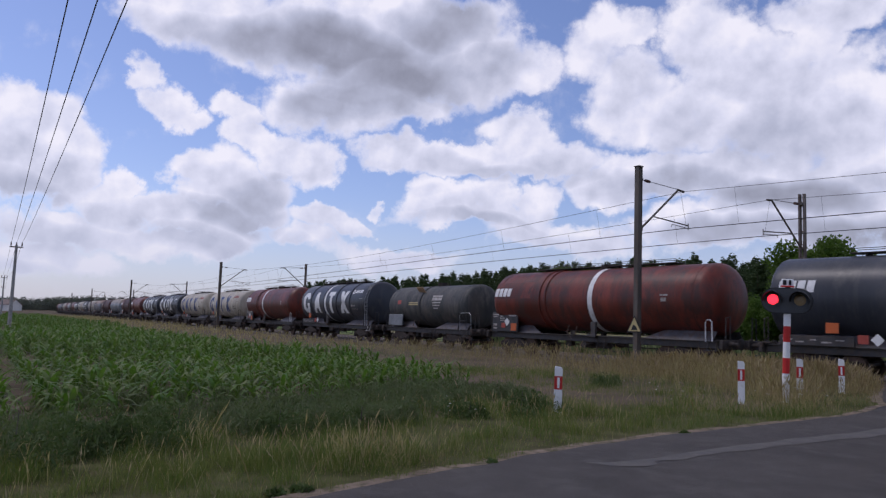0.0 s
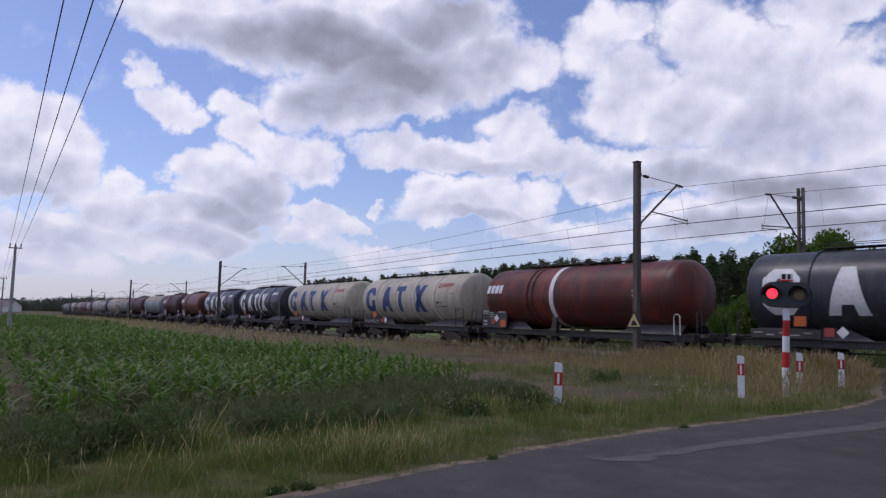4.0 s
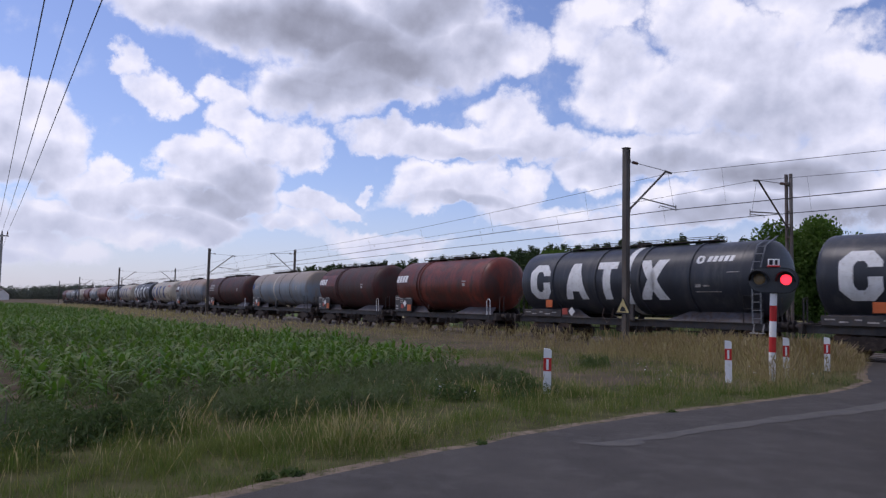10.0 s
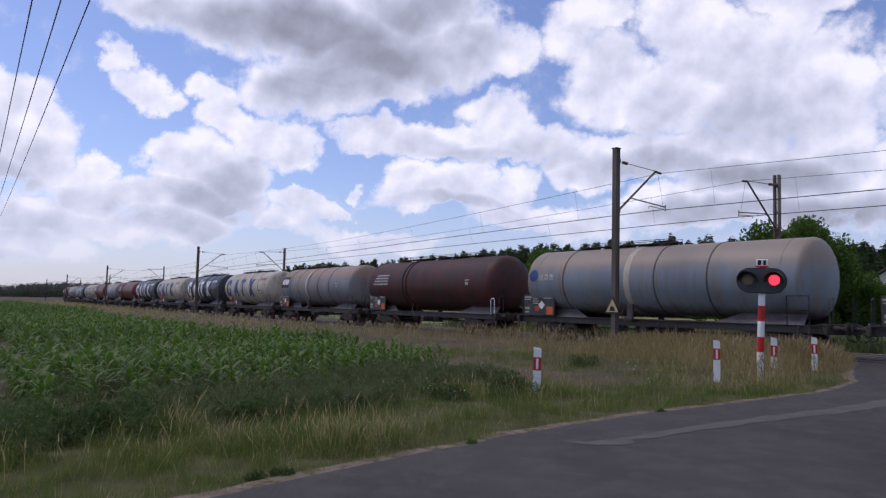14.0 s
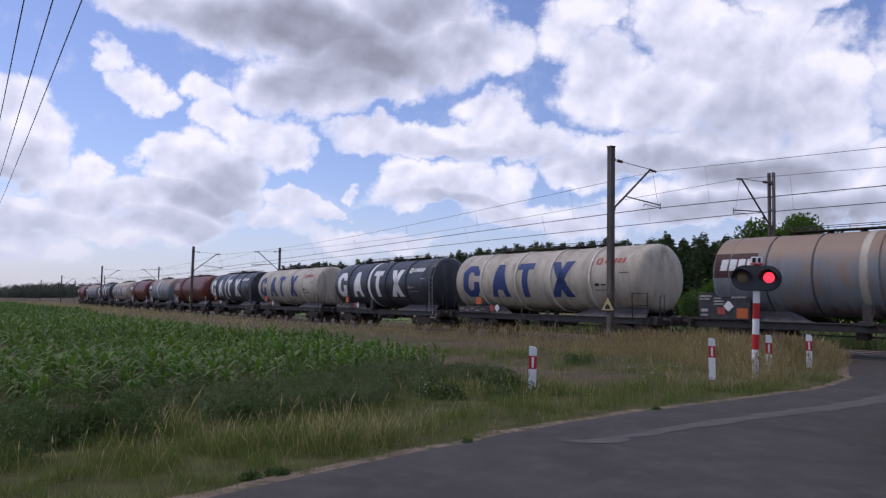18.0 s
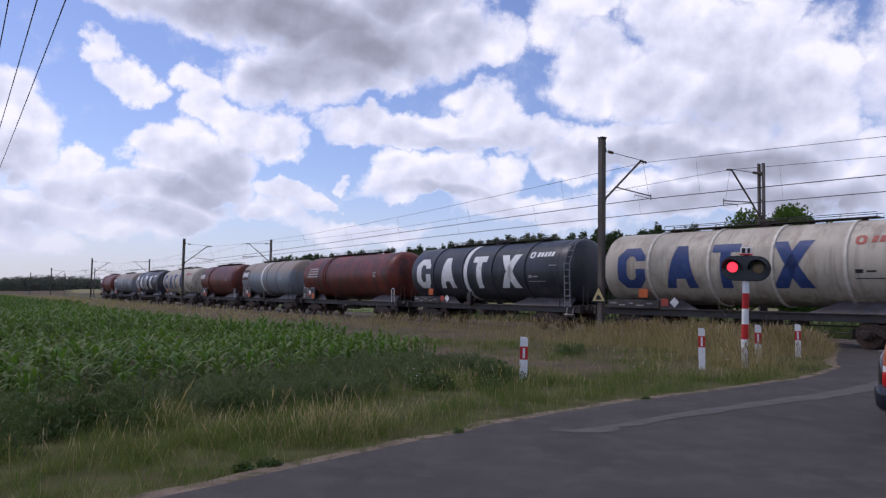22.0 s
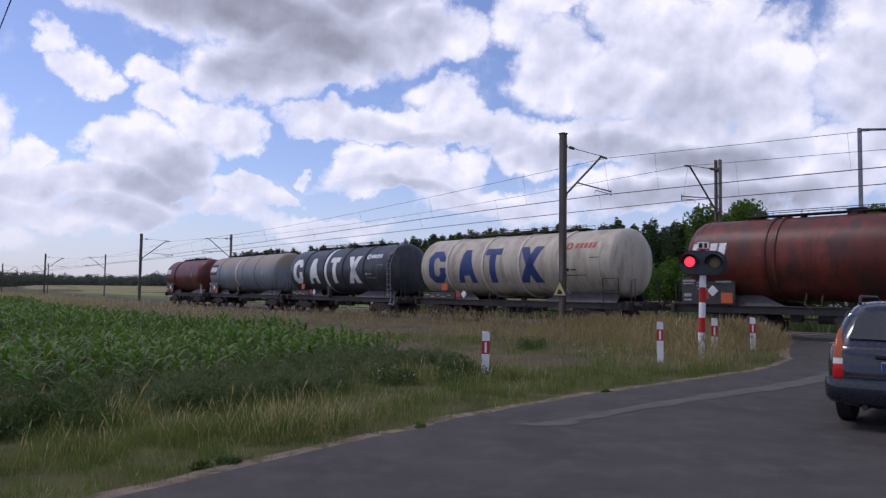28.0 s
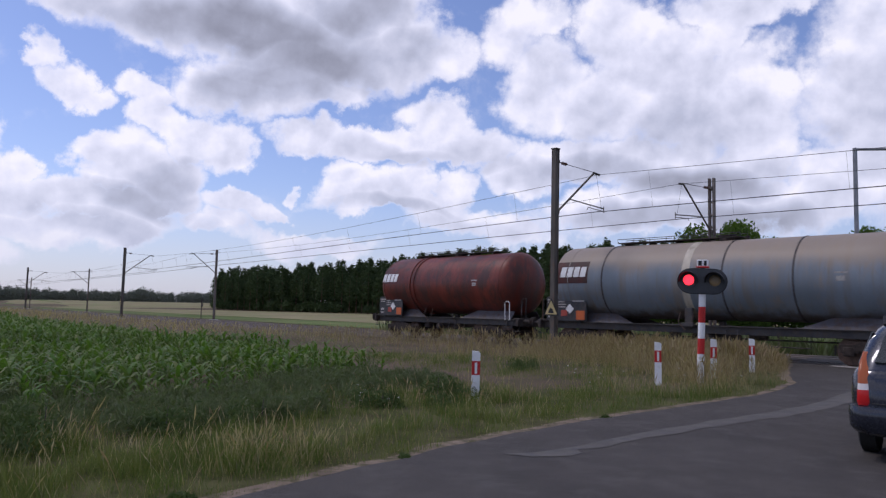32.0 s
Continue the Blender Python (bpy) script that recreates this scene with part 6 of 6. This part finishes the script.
tagged(new("maize_field", fast_mesh("maize_field", V, F, M_CORN)), "knee-high green maize plants in drilled rows", "maize", kind="stuff")


def blade_template(w, bend, head=False):
    V = [(-w, 0, 0), (w, 0, 0), (-w * 0.8, bend * 0.3, 0.5), (w * 0.8, bend * 0.3, 0.5), (0, bend, 1.0)]
    F = [(0, 1, 3), (0, 3, 2), (2, 3, 4)]
    if head:
        V += [(-w * 2.6, bend * 0.75, 0.86), (w * 2.6, bend * 0.8, 0.88), (0, bend * 1.15, 1.08), (0, bend * 0.55, 0.72)]
        F += [(8, 6, 7), (8, 7, 5)]
    return np.array(V), np.array(F)


def scatter(n, x0, x1, y0, y1):
    return np.column_stack([rg.uniform(x0, x1, n), rg.uniform(y0, y1, n)])


def verge(P, edge=0.06):
    d, s = track_d(P)
    ok = (d > 2.0) & (road_d(P) > edge) & ~inside(P, CORN_POLY)
    return P[ok], d[ok], s[ok]


def grass(name, P, h, w, material, label, heads=0.0, leanness=0.25):
    bits = []
    pos = np.column_stack([P, gz(P) - 0.02])
    which = rg.integers(0, 4, len(P))
    for k in range(4):
        m = which == k
        if not m.any():
            continue
        tV, tF = blade_template(w * (0.8 + 0.15 * k), 0.18 + 0.12 * k, heads > 0 and k < 4 * heads)
        sc = h[m]
        V, F = replicate(tV, tF, pos[m], rg.uniform(0, 6.28, m.sum()), sc, rg.normal(0, leanness, (m.sum(), 2)))
        bits.append((V, F))
    V, F = join(bits)
    return tagged(new(name, fast_mesh(name, V, F, material)), label, "grass", kind="stuff")


# how dry the verge is: straw by the railway, green by the road
def dryness(P, d):
    return np.maximum(np.clip((10.0 - d) / 5.5, 0, 1) * np.clip((P[:, 0] + 14) / 18, 0.35, 1), np.clip((P[:, 0] - 6.8) / 2.0, 0, 0.85) * np.clip(road_d(P) / 1.6 - 0.25, 0, 1))


PATHWAY = np.array([(-6, 27.5), (-1.5, 23.5), (1.5, 20.0), (3.9, 17.9)])


def path_d(P):
    best = np.full(len(P), 1e9)
    for a, b in zip(PATHWAY, PATHWAY[1:]):
        t = np.clip(((P - a) @ (b - a)) / ((b - a) @ (b - a)), 0, 1)
        best = np.minimum(best, np.linalg.norm(P - a - t[:, None] * (b - a), axis=1))
    return best


lots = {"green": [], "lush": [], "straw": [], "russet": []}
for n, box, wide in ((110000, (-7, 2, 4, 9.5), 1.0), (250000, (-9, 9, 4, 16), 1.0), (150000, (-4, 16, 14, 28), 1.3), (42000, (-22, 14, 24, 48), 1.8)):
    P, d, s = verge(scatter(n, *box), 0.08)
    view = np.degrees(np.arctan2(P[:, 0], P[:, 1]))
    ok = (view > -37) & (view < 41)
    P, d = P[ok], d[ok]
    dry = dryness(P, d)
    bare = np.clip(1.5 - path_d(P) / 1.0, 0, 1) * np.clip(0.75 + 1.1 * fbm(P, 1.1, 21), 0, 1)
    belt = np.clip(1.35 - corn_d(P) / 1.7, 0, 1)
    tuft = fbm(P, 2.3, 41)
    keep = (rg.random(len(P)) > bare * 0.97) & (rg.random(len(P)) > belt * 0.62) & (rg.random(len(P)) < 0.72 + 0.7 * tuft) & (rg.random(len(P)) < np.clip(road_d(P) / 0.28 + 0.15, 0, 1))
    P, dry, bare, belt, tuft = P[keep], dry[keep], bare[keep], belt[keep], tuft[keep]
    f, g2 = fbm(P, 0.55, 11), fbm(P, 1.0, 31)
    edge = np.clip(road_d(P) / 0.9, 0.3, 1) * (1 - 0.35 * belt)
    for px, py in ((2.23, 14.55), (6.98, 17.7)):
        edge *= np.clip(np.hypot(P[:, 0] - px * 0.985, P[:, 1] - py * 0.985) / 0.5, 0.45, 1)
    edge *= (0.35 + 0.65 * edge) / np.maximum(edge, 1e-6) * (1 - 0.75 * bare)
    u = rg.random(len(P))
    isdry = u < np.clip(dry * 0.74 + 0.03 + 0.24 * f, 0.03, 0.9)
    lush = ~isdry & (rg.random(len(P)) < np.clip(0.42 + 0.7 * g2, 0.05, 0.95))
    russet = isdry & (rg.random(len(P)) < np.clip(0.15 + 0.5 * dry + 0.5 * g2, 0.02, 0.8))
    hg = np.clip(rg.normal(0.12, 0.055, len(P)) + 0.11 * f + 0.13 * tuft, 0.04, 0.45) * edge
    hd = np.clip(rg.normal(0.20, 0.09, len(P)) + 0.40 * dry ** 1.3 + 0.12 * f + 0.14 * tuft, 0.07, 0.92) * edge
    for name, m, h in (("green", ~isdry & ~lush, hg), ("lush", lush, hg), ("straw", isdry & ~russet, hd), ("russet", russet, hd * 1.06)):
        lots[name].append((P[m], h[m]))
for name, key, w, material, label, heads in (("verge_grass", "green", 0.014, M_GRASS, "uneven olive green verge grass beside the road", 0.0), ("lush_grass", "lush", 0.016, M_GRASS_DARK, "patches of lush darker green grass", 0.0),
                                             ("dry_grass", "straw", 0.0095, M_STRAW, "tall straw-coloured dry grass with seed heads", 0.5), ("russet_grass", "russet", 0.009, M_SEDGE, "tall russet grass in seed by the railway", 0.75)):
    grass(name, np.vstack([p for p, h in lots[key]]), np.concatenate([h for p, h in lots[key]]), w, material, label, heads=heads)
# low cover on the strip along the line and on the bare ground between the maize
P = scatter(60000, -110, 14, 26, 190)
d, s = track_d(P)
ok = (d > 2.2) & (d < 15.5) & (s > 12) & ~inside(P, CORN_POLY)
P, d = P[ok], d[ok]
r = np.hypot(P[:, 0], P[:, 1])
grass("lineside_grass", P, np.clip(rg.normal(0.24, 0.09, len(P)), 0.08, 0.5) * (1 + r / 300), 0.05, M_STRAW, "dry grass strip along the railway", heads=0.5)
P = []
while len(P) < 8000:
    q = rg.uniform(-45, 26)
    if not -23 < q < -9:
        P.append(line(q, rg.uniform(6.4, 10.5))[:2])
P = np.array(P)
grass("far_lineside_grass", P, np.clip(rg.normal(0.85, 0.2, len(P)), 0.3, 1.4), 0.04, M_WEED, "green grass beyond the far track")


# ---- weeds and bushes ----
def clump(n, rx, rz, leaf, seed, rise=0.0, slim=0.4):
    """A tuft of small leaves on a low dome, thinner towards the rim; rise turns the leaves upwards."""
    r = np.random.default_rng(seed)
    V, F = [], []
    for i in range(n):
        a, q = r.uniform(0, 6.28), r.random() ** 0.6
        z = rz * r.random() ** 0.7 * math.sqrt(max(0.05, 1 - q * q * 0.8))
        p = np.array([rx * q * math.cos(a), rx * q * math.sin(a), z])
        u = r.normal(size=3) + np.array([0, 0, rise])
        u /= np.linalg.norm(u)
        v = np.cross(u, r.normal(size=3))
        v /= np.linalg.norm(v)
        l = leaf * r.uniform(0.6, 1.3)
        k = len(V)
        V += [p - u * l, p + v * l * slim, p + u * l, p - v * l * slim]
        F += [(k, k + 1, k + 2), (k, k + 2, k + 3)]
    return np.array(V), np.array(F)


WEED_SPOTS = scatter(11000, -10, 4, 5.5, 19)
WEED_SPOTS = WEED_SPOTS[(road_d(WEED_SPOTS) > 0.9)]
ok = (corn_d(WEED_SPOTS) < 2.2) & ((corn_d(WEED_SPOTS) > 0.5) | ~inside(WEED_SPOTS, CORN_POLY)) & (fbm(WEED_SPOTS, 0.8, 5) + rg.normal(0, 0.3, len(WEED_SPOTS)) > 0.12) & ~(inside(WEED_SPOTS, CORN_POLY) & (rg.random(len(WEED_SPOTS)) < 0.8)) & (path_d(WEED_SPOTS) > 1.2)
WEED_SPOTS = WEED_SPOTS[ok][:760]
bits = []
for k in range(5):
    tV, tF = clump(150, 0.24, 0.44, 0.062, 60 + k, 1.3, 0.16)
    q = WEED_SPOTS[k::5]
    bits.append(replicate(tV, tF, np.column_stack([q, gz(q) - 0.03]), rg.uniform(0, 6.28, len(q)), rg.uniform(0.35, 1.05, len(q))))
V, F = join(bits)
tagged(new("weeds", fast_mesh("weeds", V, F, M_WEED)), "dark grey-green weeds between maize and verge", "weeds", kind="stuff")
for k, (x, y, sx, n) in enumerate(((1.5, 14.2, 1.15, 900), (0.5, 13.3, 0.8, 420), (-3.3, 9.6, 1.2, 620), (-4.6, 8.3, 1.3, 760), (-5.3, 7.9, 1.1, 600), (-3.9, 8.9, 1.0, 600), (-1.2, 11.5, 0.9, 380), (4.6, 21.6, 0.9, 300), (-2.2, 10.4, 1.0, 420), (-5.9, 8.6, 1.2, 600))):
    r = np.random.default_rng(90 + k)
    lobes = []
    for q in range(7):
        v, f = clump(int(n * 0.5), 0.26 * sx * r.uniform(0.7, 1.3), 0.42 * sx * r.uniform(0.5, 1.25), 0.045, 700 + 10 * k + q, 0.8, 0.24)
        lobes.append((v + np.array([r.normal(0, 0.34 * sx), r.normal(0, 0.26 * sx), 0]), f))
    v, f = join(lobes)
    ob = empty("weed_bush", pose(x, y, ground_z(x, y) - 0.03))
    part("foliage", fast_mesh("foliage", v, f, M_BUSH), None, ob)
    part("stem", Geo().cyl((0, 0, -0.05), (0.02, 0.01, 0.4 * sx), 0.012, 0.005, 6), M_BARK2, ob)
    tagged(ob, "low dark green bushy weed in the verge", "weed", "bushy weeds of the verge")
for k, (x, y, sx) in enumerate(((-1.28, 7.24, 0.2), (-1.5, 7.06, 0.16), (0.62, 9.0, 0.11), (3.9, 12.2, 0.12))):
    v, f = clump(90, 0.55 * sx, 0.32 * sx, 0.05, 820 + k)
    ob = empty("edge_weed", pose(x, y, ground_z(x, y) + 0.01))
    part("foliage", fast_mesh("foliage", v, f, M_BUSH), None, ob)
    tagged(ob, "flat broad-leaved weed at the edge of the asphalt", "weed", "weeds at the road's edge")
fl = scatter(260, 4.5, 9.0, 15.5, 19.5)
fl = np.vstack([fl[(road_d(fl) > 0.6)][:26], scatter(7, -0.3, 0.8, 12.2, 13.2)])
v, f = clump(9, 0.04, 0.02, 0.016, 130)
V, F = replicate(v, f, np.column_stack([fl, gz(fl) + rg.uniform(0.2, 0.45, len(fl))]), rg.uniform(0, 6, len(fl)), rg.uniform(0.35, 0.8, len(fl)))
tagged(new("wild_flowers", fast_mesh("wild_flowers", V, F, M_FLOWER)), "small white wild flowers in the verge grass", "flowers", kind="stuff")


# ---- trees ----
def broadleaf(name, height, width, seed, leaves=5200, leaf=0.17, label="", trunk_h=0.22):
    r = np.random.default_rng(seed)
    t = empty(name)
    g = Geo()
    th = height * trunk_h
    g.cyl((0, 0, -0.2), (0.05, 0.02, th), 0.035 * height, 0.024 * height, 12)
    tips = []
    for k in range(9):
        a = math.tau * k / 9 + r.uniform(-0.3, 0.3)
        e = r.uniform(0.5, 1.25)
        p0 = Vector((0.05, 0.02, th * r.uniform(0.75, 1.0)))
        L = height * r.uniform(0.32, 0.5)
        p1 = p0 + Vector((math.cos(a) * math.cos(e), math.sin(a) * math.cos(e), math.sin(e))) * L * 0.55
        p2 = p1 + Vector((math.cos(a + 0.3) * math.cos(e * 0.8), math.sin(a + 0.3) * math.cos(e * 0.8), math.sin(e * 0.8))) * L * 0.6
        g.cyl(p0, p1, 0.014 * height, 0.009 * height, 8).cyl(p1, p2, 0.009 * height, 0.003 * height, 6)
        tips += [p1, p2]
    part("trunk", g, M_BARK2, t)
    cl = []
    for k in range(80):
        q = r.normal(size=3)
        q /= np.linalg.norm(q)
        rad = r.uniform(0.3, 1.0) ** 0.5
        cl.append((q[0] * rad * width * 0.42, q[1] * rad * width * 0.42, height * 0.60 + q[2] * rad * height * 0.34, r.uniform(0.7, 1.2) * height * 0.13))
    cl = np.array(cl)
    n = leaves
    i = r.integers(0, len(cl), n)
    u = r.normal(size=(n, 3))
    u /= np.linalg.norm(u, axis=1)[:, None]
    P = cl[i, :3] + u * cl[i, 3:4] * (r.random((n, 1)) ** 0.45)
    A = r.normal(size=(n, 3))
    A /= np.linalg.norm(A, axis=1)[:, None]
    B = np.cross(A, r.normal(size=(n, 3)))
    B /= np.linalg.norm(B, axis=1)[:, None]
    l = (leaf * r.uniform(0.6, 1.4, n))[:, None]
    V = np.stack([P - A * l, P + B * l * 0.55, P + A * l, P - B * l * 0.55], 1).reshape(-1, 3)
    k = np.arange(n)[:, None] * 4
    F = np.vstack([k + np.array([0, 1, 2]), k + np.array([0, 2, 3])])
    part("crown", fast_mesh("crown", V, F, M_LEAF), None, t)
    return tagged(t, label, "tree")


def place(ob, bearing, dist, scale=1.0, yaw=0.0, z=None):
    x, y = dist * math.sin(radians(bearing)), dist * math.cos(radians(bearing))
    ob.scale = (scale,) * 3
    ob.matrix_basis = pose(x, y, (ground_z(x, y) if z is None else z) - 0.05, 0, 0, yaw) @ Matrix.Diagonal((scale, scale, scale, 1))
    return ob


walnut = place(broadleaf("broadleaf_tree", 8.9, 7.4, 5, 36000, 0.125, "broad green tree with an uneven crown behind the railway"), 26.75, 56, 0.98)
bush = place(broadleaf("shrub", 4.6, 5.0, 8, 7000, 0.12, "dense green shrub beyond the far track", 0.12), 22.6, 60)
for b, dist, sc, yaw in ((24.2, 63, 1.1, 40), (28.6, 60, 1.0, 80), (30.0, 62, 1.15, 130), (31.2, 57, 0.9, 200), (33.6, 66, 1.15, 20), (35.2, 62, 1.3, 60), (37.0, 60, 1.4, 100), (39.2, 64, 1.5, 160), (20.4, 90, 0.9, 10), (28.0, 55, 0.6, 250)):
    c = place(copy_thing(bush, pose(0, 0, 0)), b, dist, sc, yaw)
for b, dist, sc, yaw in ((9.8, 130, 1.4, 70), (7.0, 150, 1.1, 20), (36.5, 80, 1.2, 110), (8.6, 150, 1.2, 200)):
    place(copy_thing(walnut, pose(0, 0, 0)), b, dist, sc, yaw)


def pine(seed, height=15.0):
    r = np.random.default_rng(seed)
    t = empty("pine_tree")
    part("trunk", Geo().cyl((0, 0, -0.3), (0.1, 0.05, height * 0.92), 0.17, 0.04, 7), M_BARK, t)
    n = 640
    V = []
    z = height * (0.30 + 0.70 * r.random(n) ** 0.8)
    f = (z / height - 0.30) / 0.70
    rad = (0.26 + 2.2 * np.sin(np.pi * np.clip(0.25 + 0.71 * f, 0, 1)) ** 1.05) * r.random(n) ** 0.5
    a = r.uniform(0, 6.28, n)
    P = np.stack([rad * np.cos(a), rad * np.sin(a), z + r.normal(0, 0.25, n)], 1)
    A = r.normal(size=(n, 3)) * np.array([1, 1, 0.45])
    A /= np.linalg.norm(A, axis=1)[:, None]
    B = np.cross(A, r.normal(size=(n, 3)))
    B /= np.linalg.norm(B, axis=1)[:, None]
    l = r.uniform(0.26, 0.66, n)[:, None] * (1.15 - 0.4 * f[:, None])
    V = np.stack([P - A * l, P + B * l * 0.38, P + A * l, P - B * l * 0.38], 1).reshape(-1, 3)
    k = np.arange(n)[:, None] * 4
    F = np.vstack([k + np.array([0, 1, 2]), k + np.array([0, 2, 3])])
    part("crown", fast_mesh("crown", V, F, M_PINE), None, t)
    return tagged(t, "dark pine at the edge of the forest", "pine tree", "pines of the forest edge"), V, F


# the forest edge: bearing, distance and height of its crowns
WOODS = [(-10.6, 300.0, 15.0), (-8.0, 285.0, 16.0), (-3.5, 262.0, 16.0), (0.5, 240.0, 16.5), (5.0, 215.0, 17.0), (9.0, 200.0, 17.5), (13.0, 190.0, 17.5), (19.0, 182.0, 17.8), (24.0, 180.0, 17.5), (34.0, 178.0, 16.0), (42.0, 175.0, 16.0)]
wb, wd, wh = (np.array([w[i] for w in WOODS]) for i in range(3))
pines = [pine(300 + k) for k in range(5)]
rr = random.Random(4)
first_used = set()
bearing = -10.6
while bearing < 40:
    dist = float(np.interp(bearing, wb, wd))
    k = rr.randrange(5)
    sc = float(np.interp(bearing, wb, wh)) / 15.0 * rr.uniform(0.74, 1.08)
    ob = pines[k][0] if k not in first_used else copy_thing(pines[k][0], pose(0, 0, 0))
    first_used.add(k)
    place(ob, bearing, dist + rr.uniform(-3, 6), sc, rr.uniform(0, 360))
    bearing += rr.uniform(0.55, 1.0) * 57.3 * 2.6 / dist
bits = []
for k in range(5):
    n = 170
    b = rg.uniform(-10.4, 42, n)
    dist = np.interp(b, wb, wd) + rg.uniform(5, 60, n)
    sc = np.interp(b, wb, wh) / 15 * rg.uniform(0.75, 1.06, n) * (1 + (dist - np.interp(b, wb, wd)) / np.interp(b, wb, wd) * 0.5)
    pos = np.column_stack([dist * np.sin(np.radians(b)), dist * np.cos(np.radians(b)), np.full(n, 1.0)])
    bits.append(replicate(pines[k][1], pines[k][2], pos, rg.uniform(0, 6.28, n), sc))
V, F = join(bits)
tagged(new("pine_forest", fast_mesh("pine_forest", V, F, M_PINE)), "dense dark pine forest behind the fields", "forest", kind="stuff")
# low undergrowth at the foot of the forest and the far belt of woods
bits = []
for k in range(4):
    v, f = clump(160, 2.6, 3.4, 0.55, 400 + k)
    n = 70
    b = rg.uniform(-10.6, 42, n)
    dist = np.interp(b, wb, wd) + rg.uniform(-3, 14, n)
    bits.append(replicate(v, f, np.column_stack([dist * np.sin(np.radians(b)), dist * np.cos(np.radians(b)), np.full(n, 0.9)]), rg.uniform(0, 6, n), rg.uniform(0.5, 1.2, n)))
V, F = join(bits)
for k in range(3):
    v, f = clump(150, 3.2, 7.5, 0.75, 440 + k)
    n = 120
    b = rg.uniform(-10.2, 42, n)
    dist = np.interp(b, wb, wd) + rg.uniform(10, 50, n)
    bits.append(replicate(v, f, np.column_stack([dist * np.sin(np.radians(b)), dist * np.cos(np.radians(b)), np.full(n, 0.6)]), rg.uniform(0, 6, n), rg.uniform(0.6, 1.1, n)))
V, F = join(bits)
tagged(new("undergrowth", fast_mesh("undergrowth", V, F, M_PINE)), "low dark undergrowth at the forest edge", "undergrowth", kind="stuff")
bits = []
for k in range(5):
    n = 210
    b = rg.uniform(-45, -9.5, n)
    dist = rg.uniform(560, 660, n) - np.clip((b + 30) * 2, 0, 20)
    hump = 1 + 0.25 * np.exp(-((b + 24.5) / 2.2) ** 2) + 0.45 * np.exp(-((b + 15.4) / 0.5) ** 2)
    sc = rg.uniform(0.42, 0.62, n) * hump
    v, f = clump(110, 4.6, 13.5, 1.05, 500 + k)
    for low in (0.0, 3.5):
        bits.append(replicate(v, f, np.column_stack([dist * np.sin(np.radians(b)), dist * np.cos(np.radians(b)), np.interp(b, [-33, -25, -9], [0.6, 3.0, 4.2]) - low]), rg.uniform(0, 6.28, n), sc))
V, F = join(bits)
tagged(new("far_woods", fast_mesh("far_woods", V, F, M_FARWOOD)), "far dark belt of mixed woods on the horizon, paled by painted haze", "woods", kind="stuff")


def motions():
    """The train rolls by at one pace; its wheels turn with it; the lit lamp of the crossing signal changes sides."""
    for w, s in wagons:
        walk(w, [(t, on_track(s - rolled(t), z=RAIL)) for t in range(0, 33, 1)])
    # all wheels turn alike, so they share the keys of one
    wheels = [ws for w, s in wagons for bog in w.children if bog.name.startswith("bogie") for ws in bog.children if ws.name.startswith("wheelset")]
    walk(wheels[0], [(k / FPS, pose(0, 0, 0, 0, math.degrees(rolled(k / FPS) / 0.46), 0)) for k in range(32 * FPS + 1)])
    turning = wheels[0].animation_data
    for ws in wheels[1:]:
        ws.rotation_mode = "QUATERNION"
        keys = ws.animation_data_create()
        keys.action, keys.action_slot = turning.action, turning.action_slot
    # the lit lamp: right from 0.35 s on, half a beat long, every 1.0315 s
    left, right = Matrix.Translation((-0.3, -0.175, 2.42)), Matrix.Translation((0.3, -0.175, 2.42))
    rows, k = [(0.0, left)], 0
    while True:
        on, off = 0.35 + 1.0315 * k, 0.35 + 1.0315 * k + 0.5157
        for t, m in ((on - 0.02, left), (on + 0.02, right), (off - 0.02, right), (off + 0.02, left)):
            if t < 32:
                rows.append((t, m))
        k += 1
        if on > 32:
            break
    walk(lamp, rows + [(32.0, rows[-1][1])])


motions()
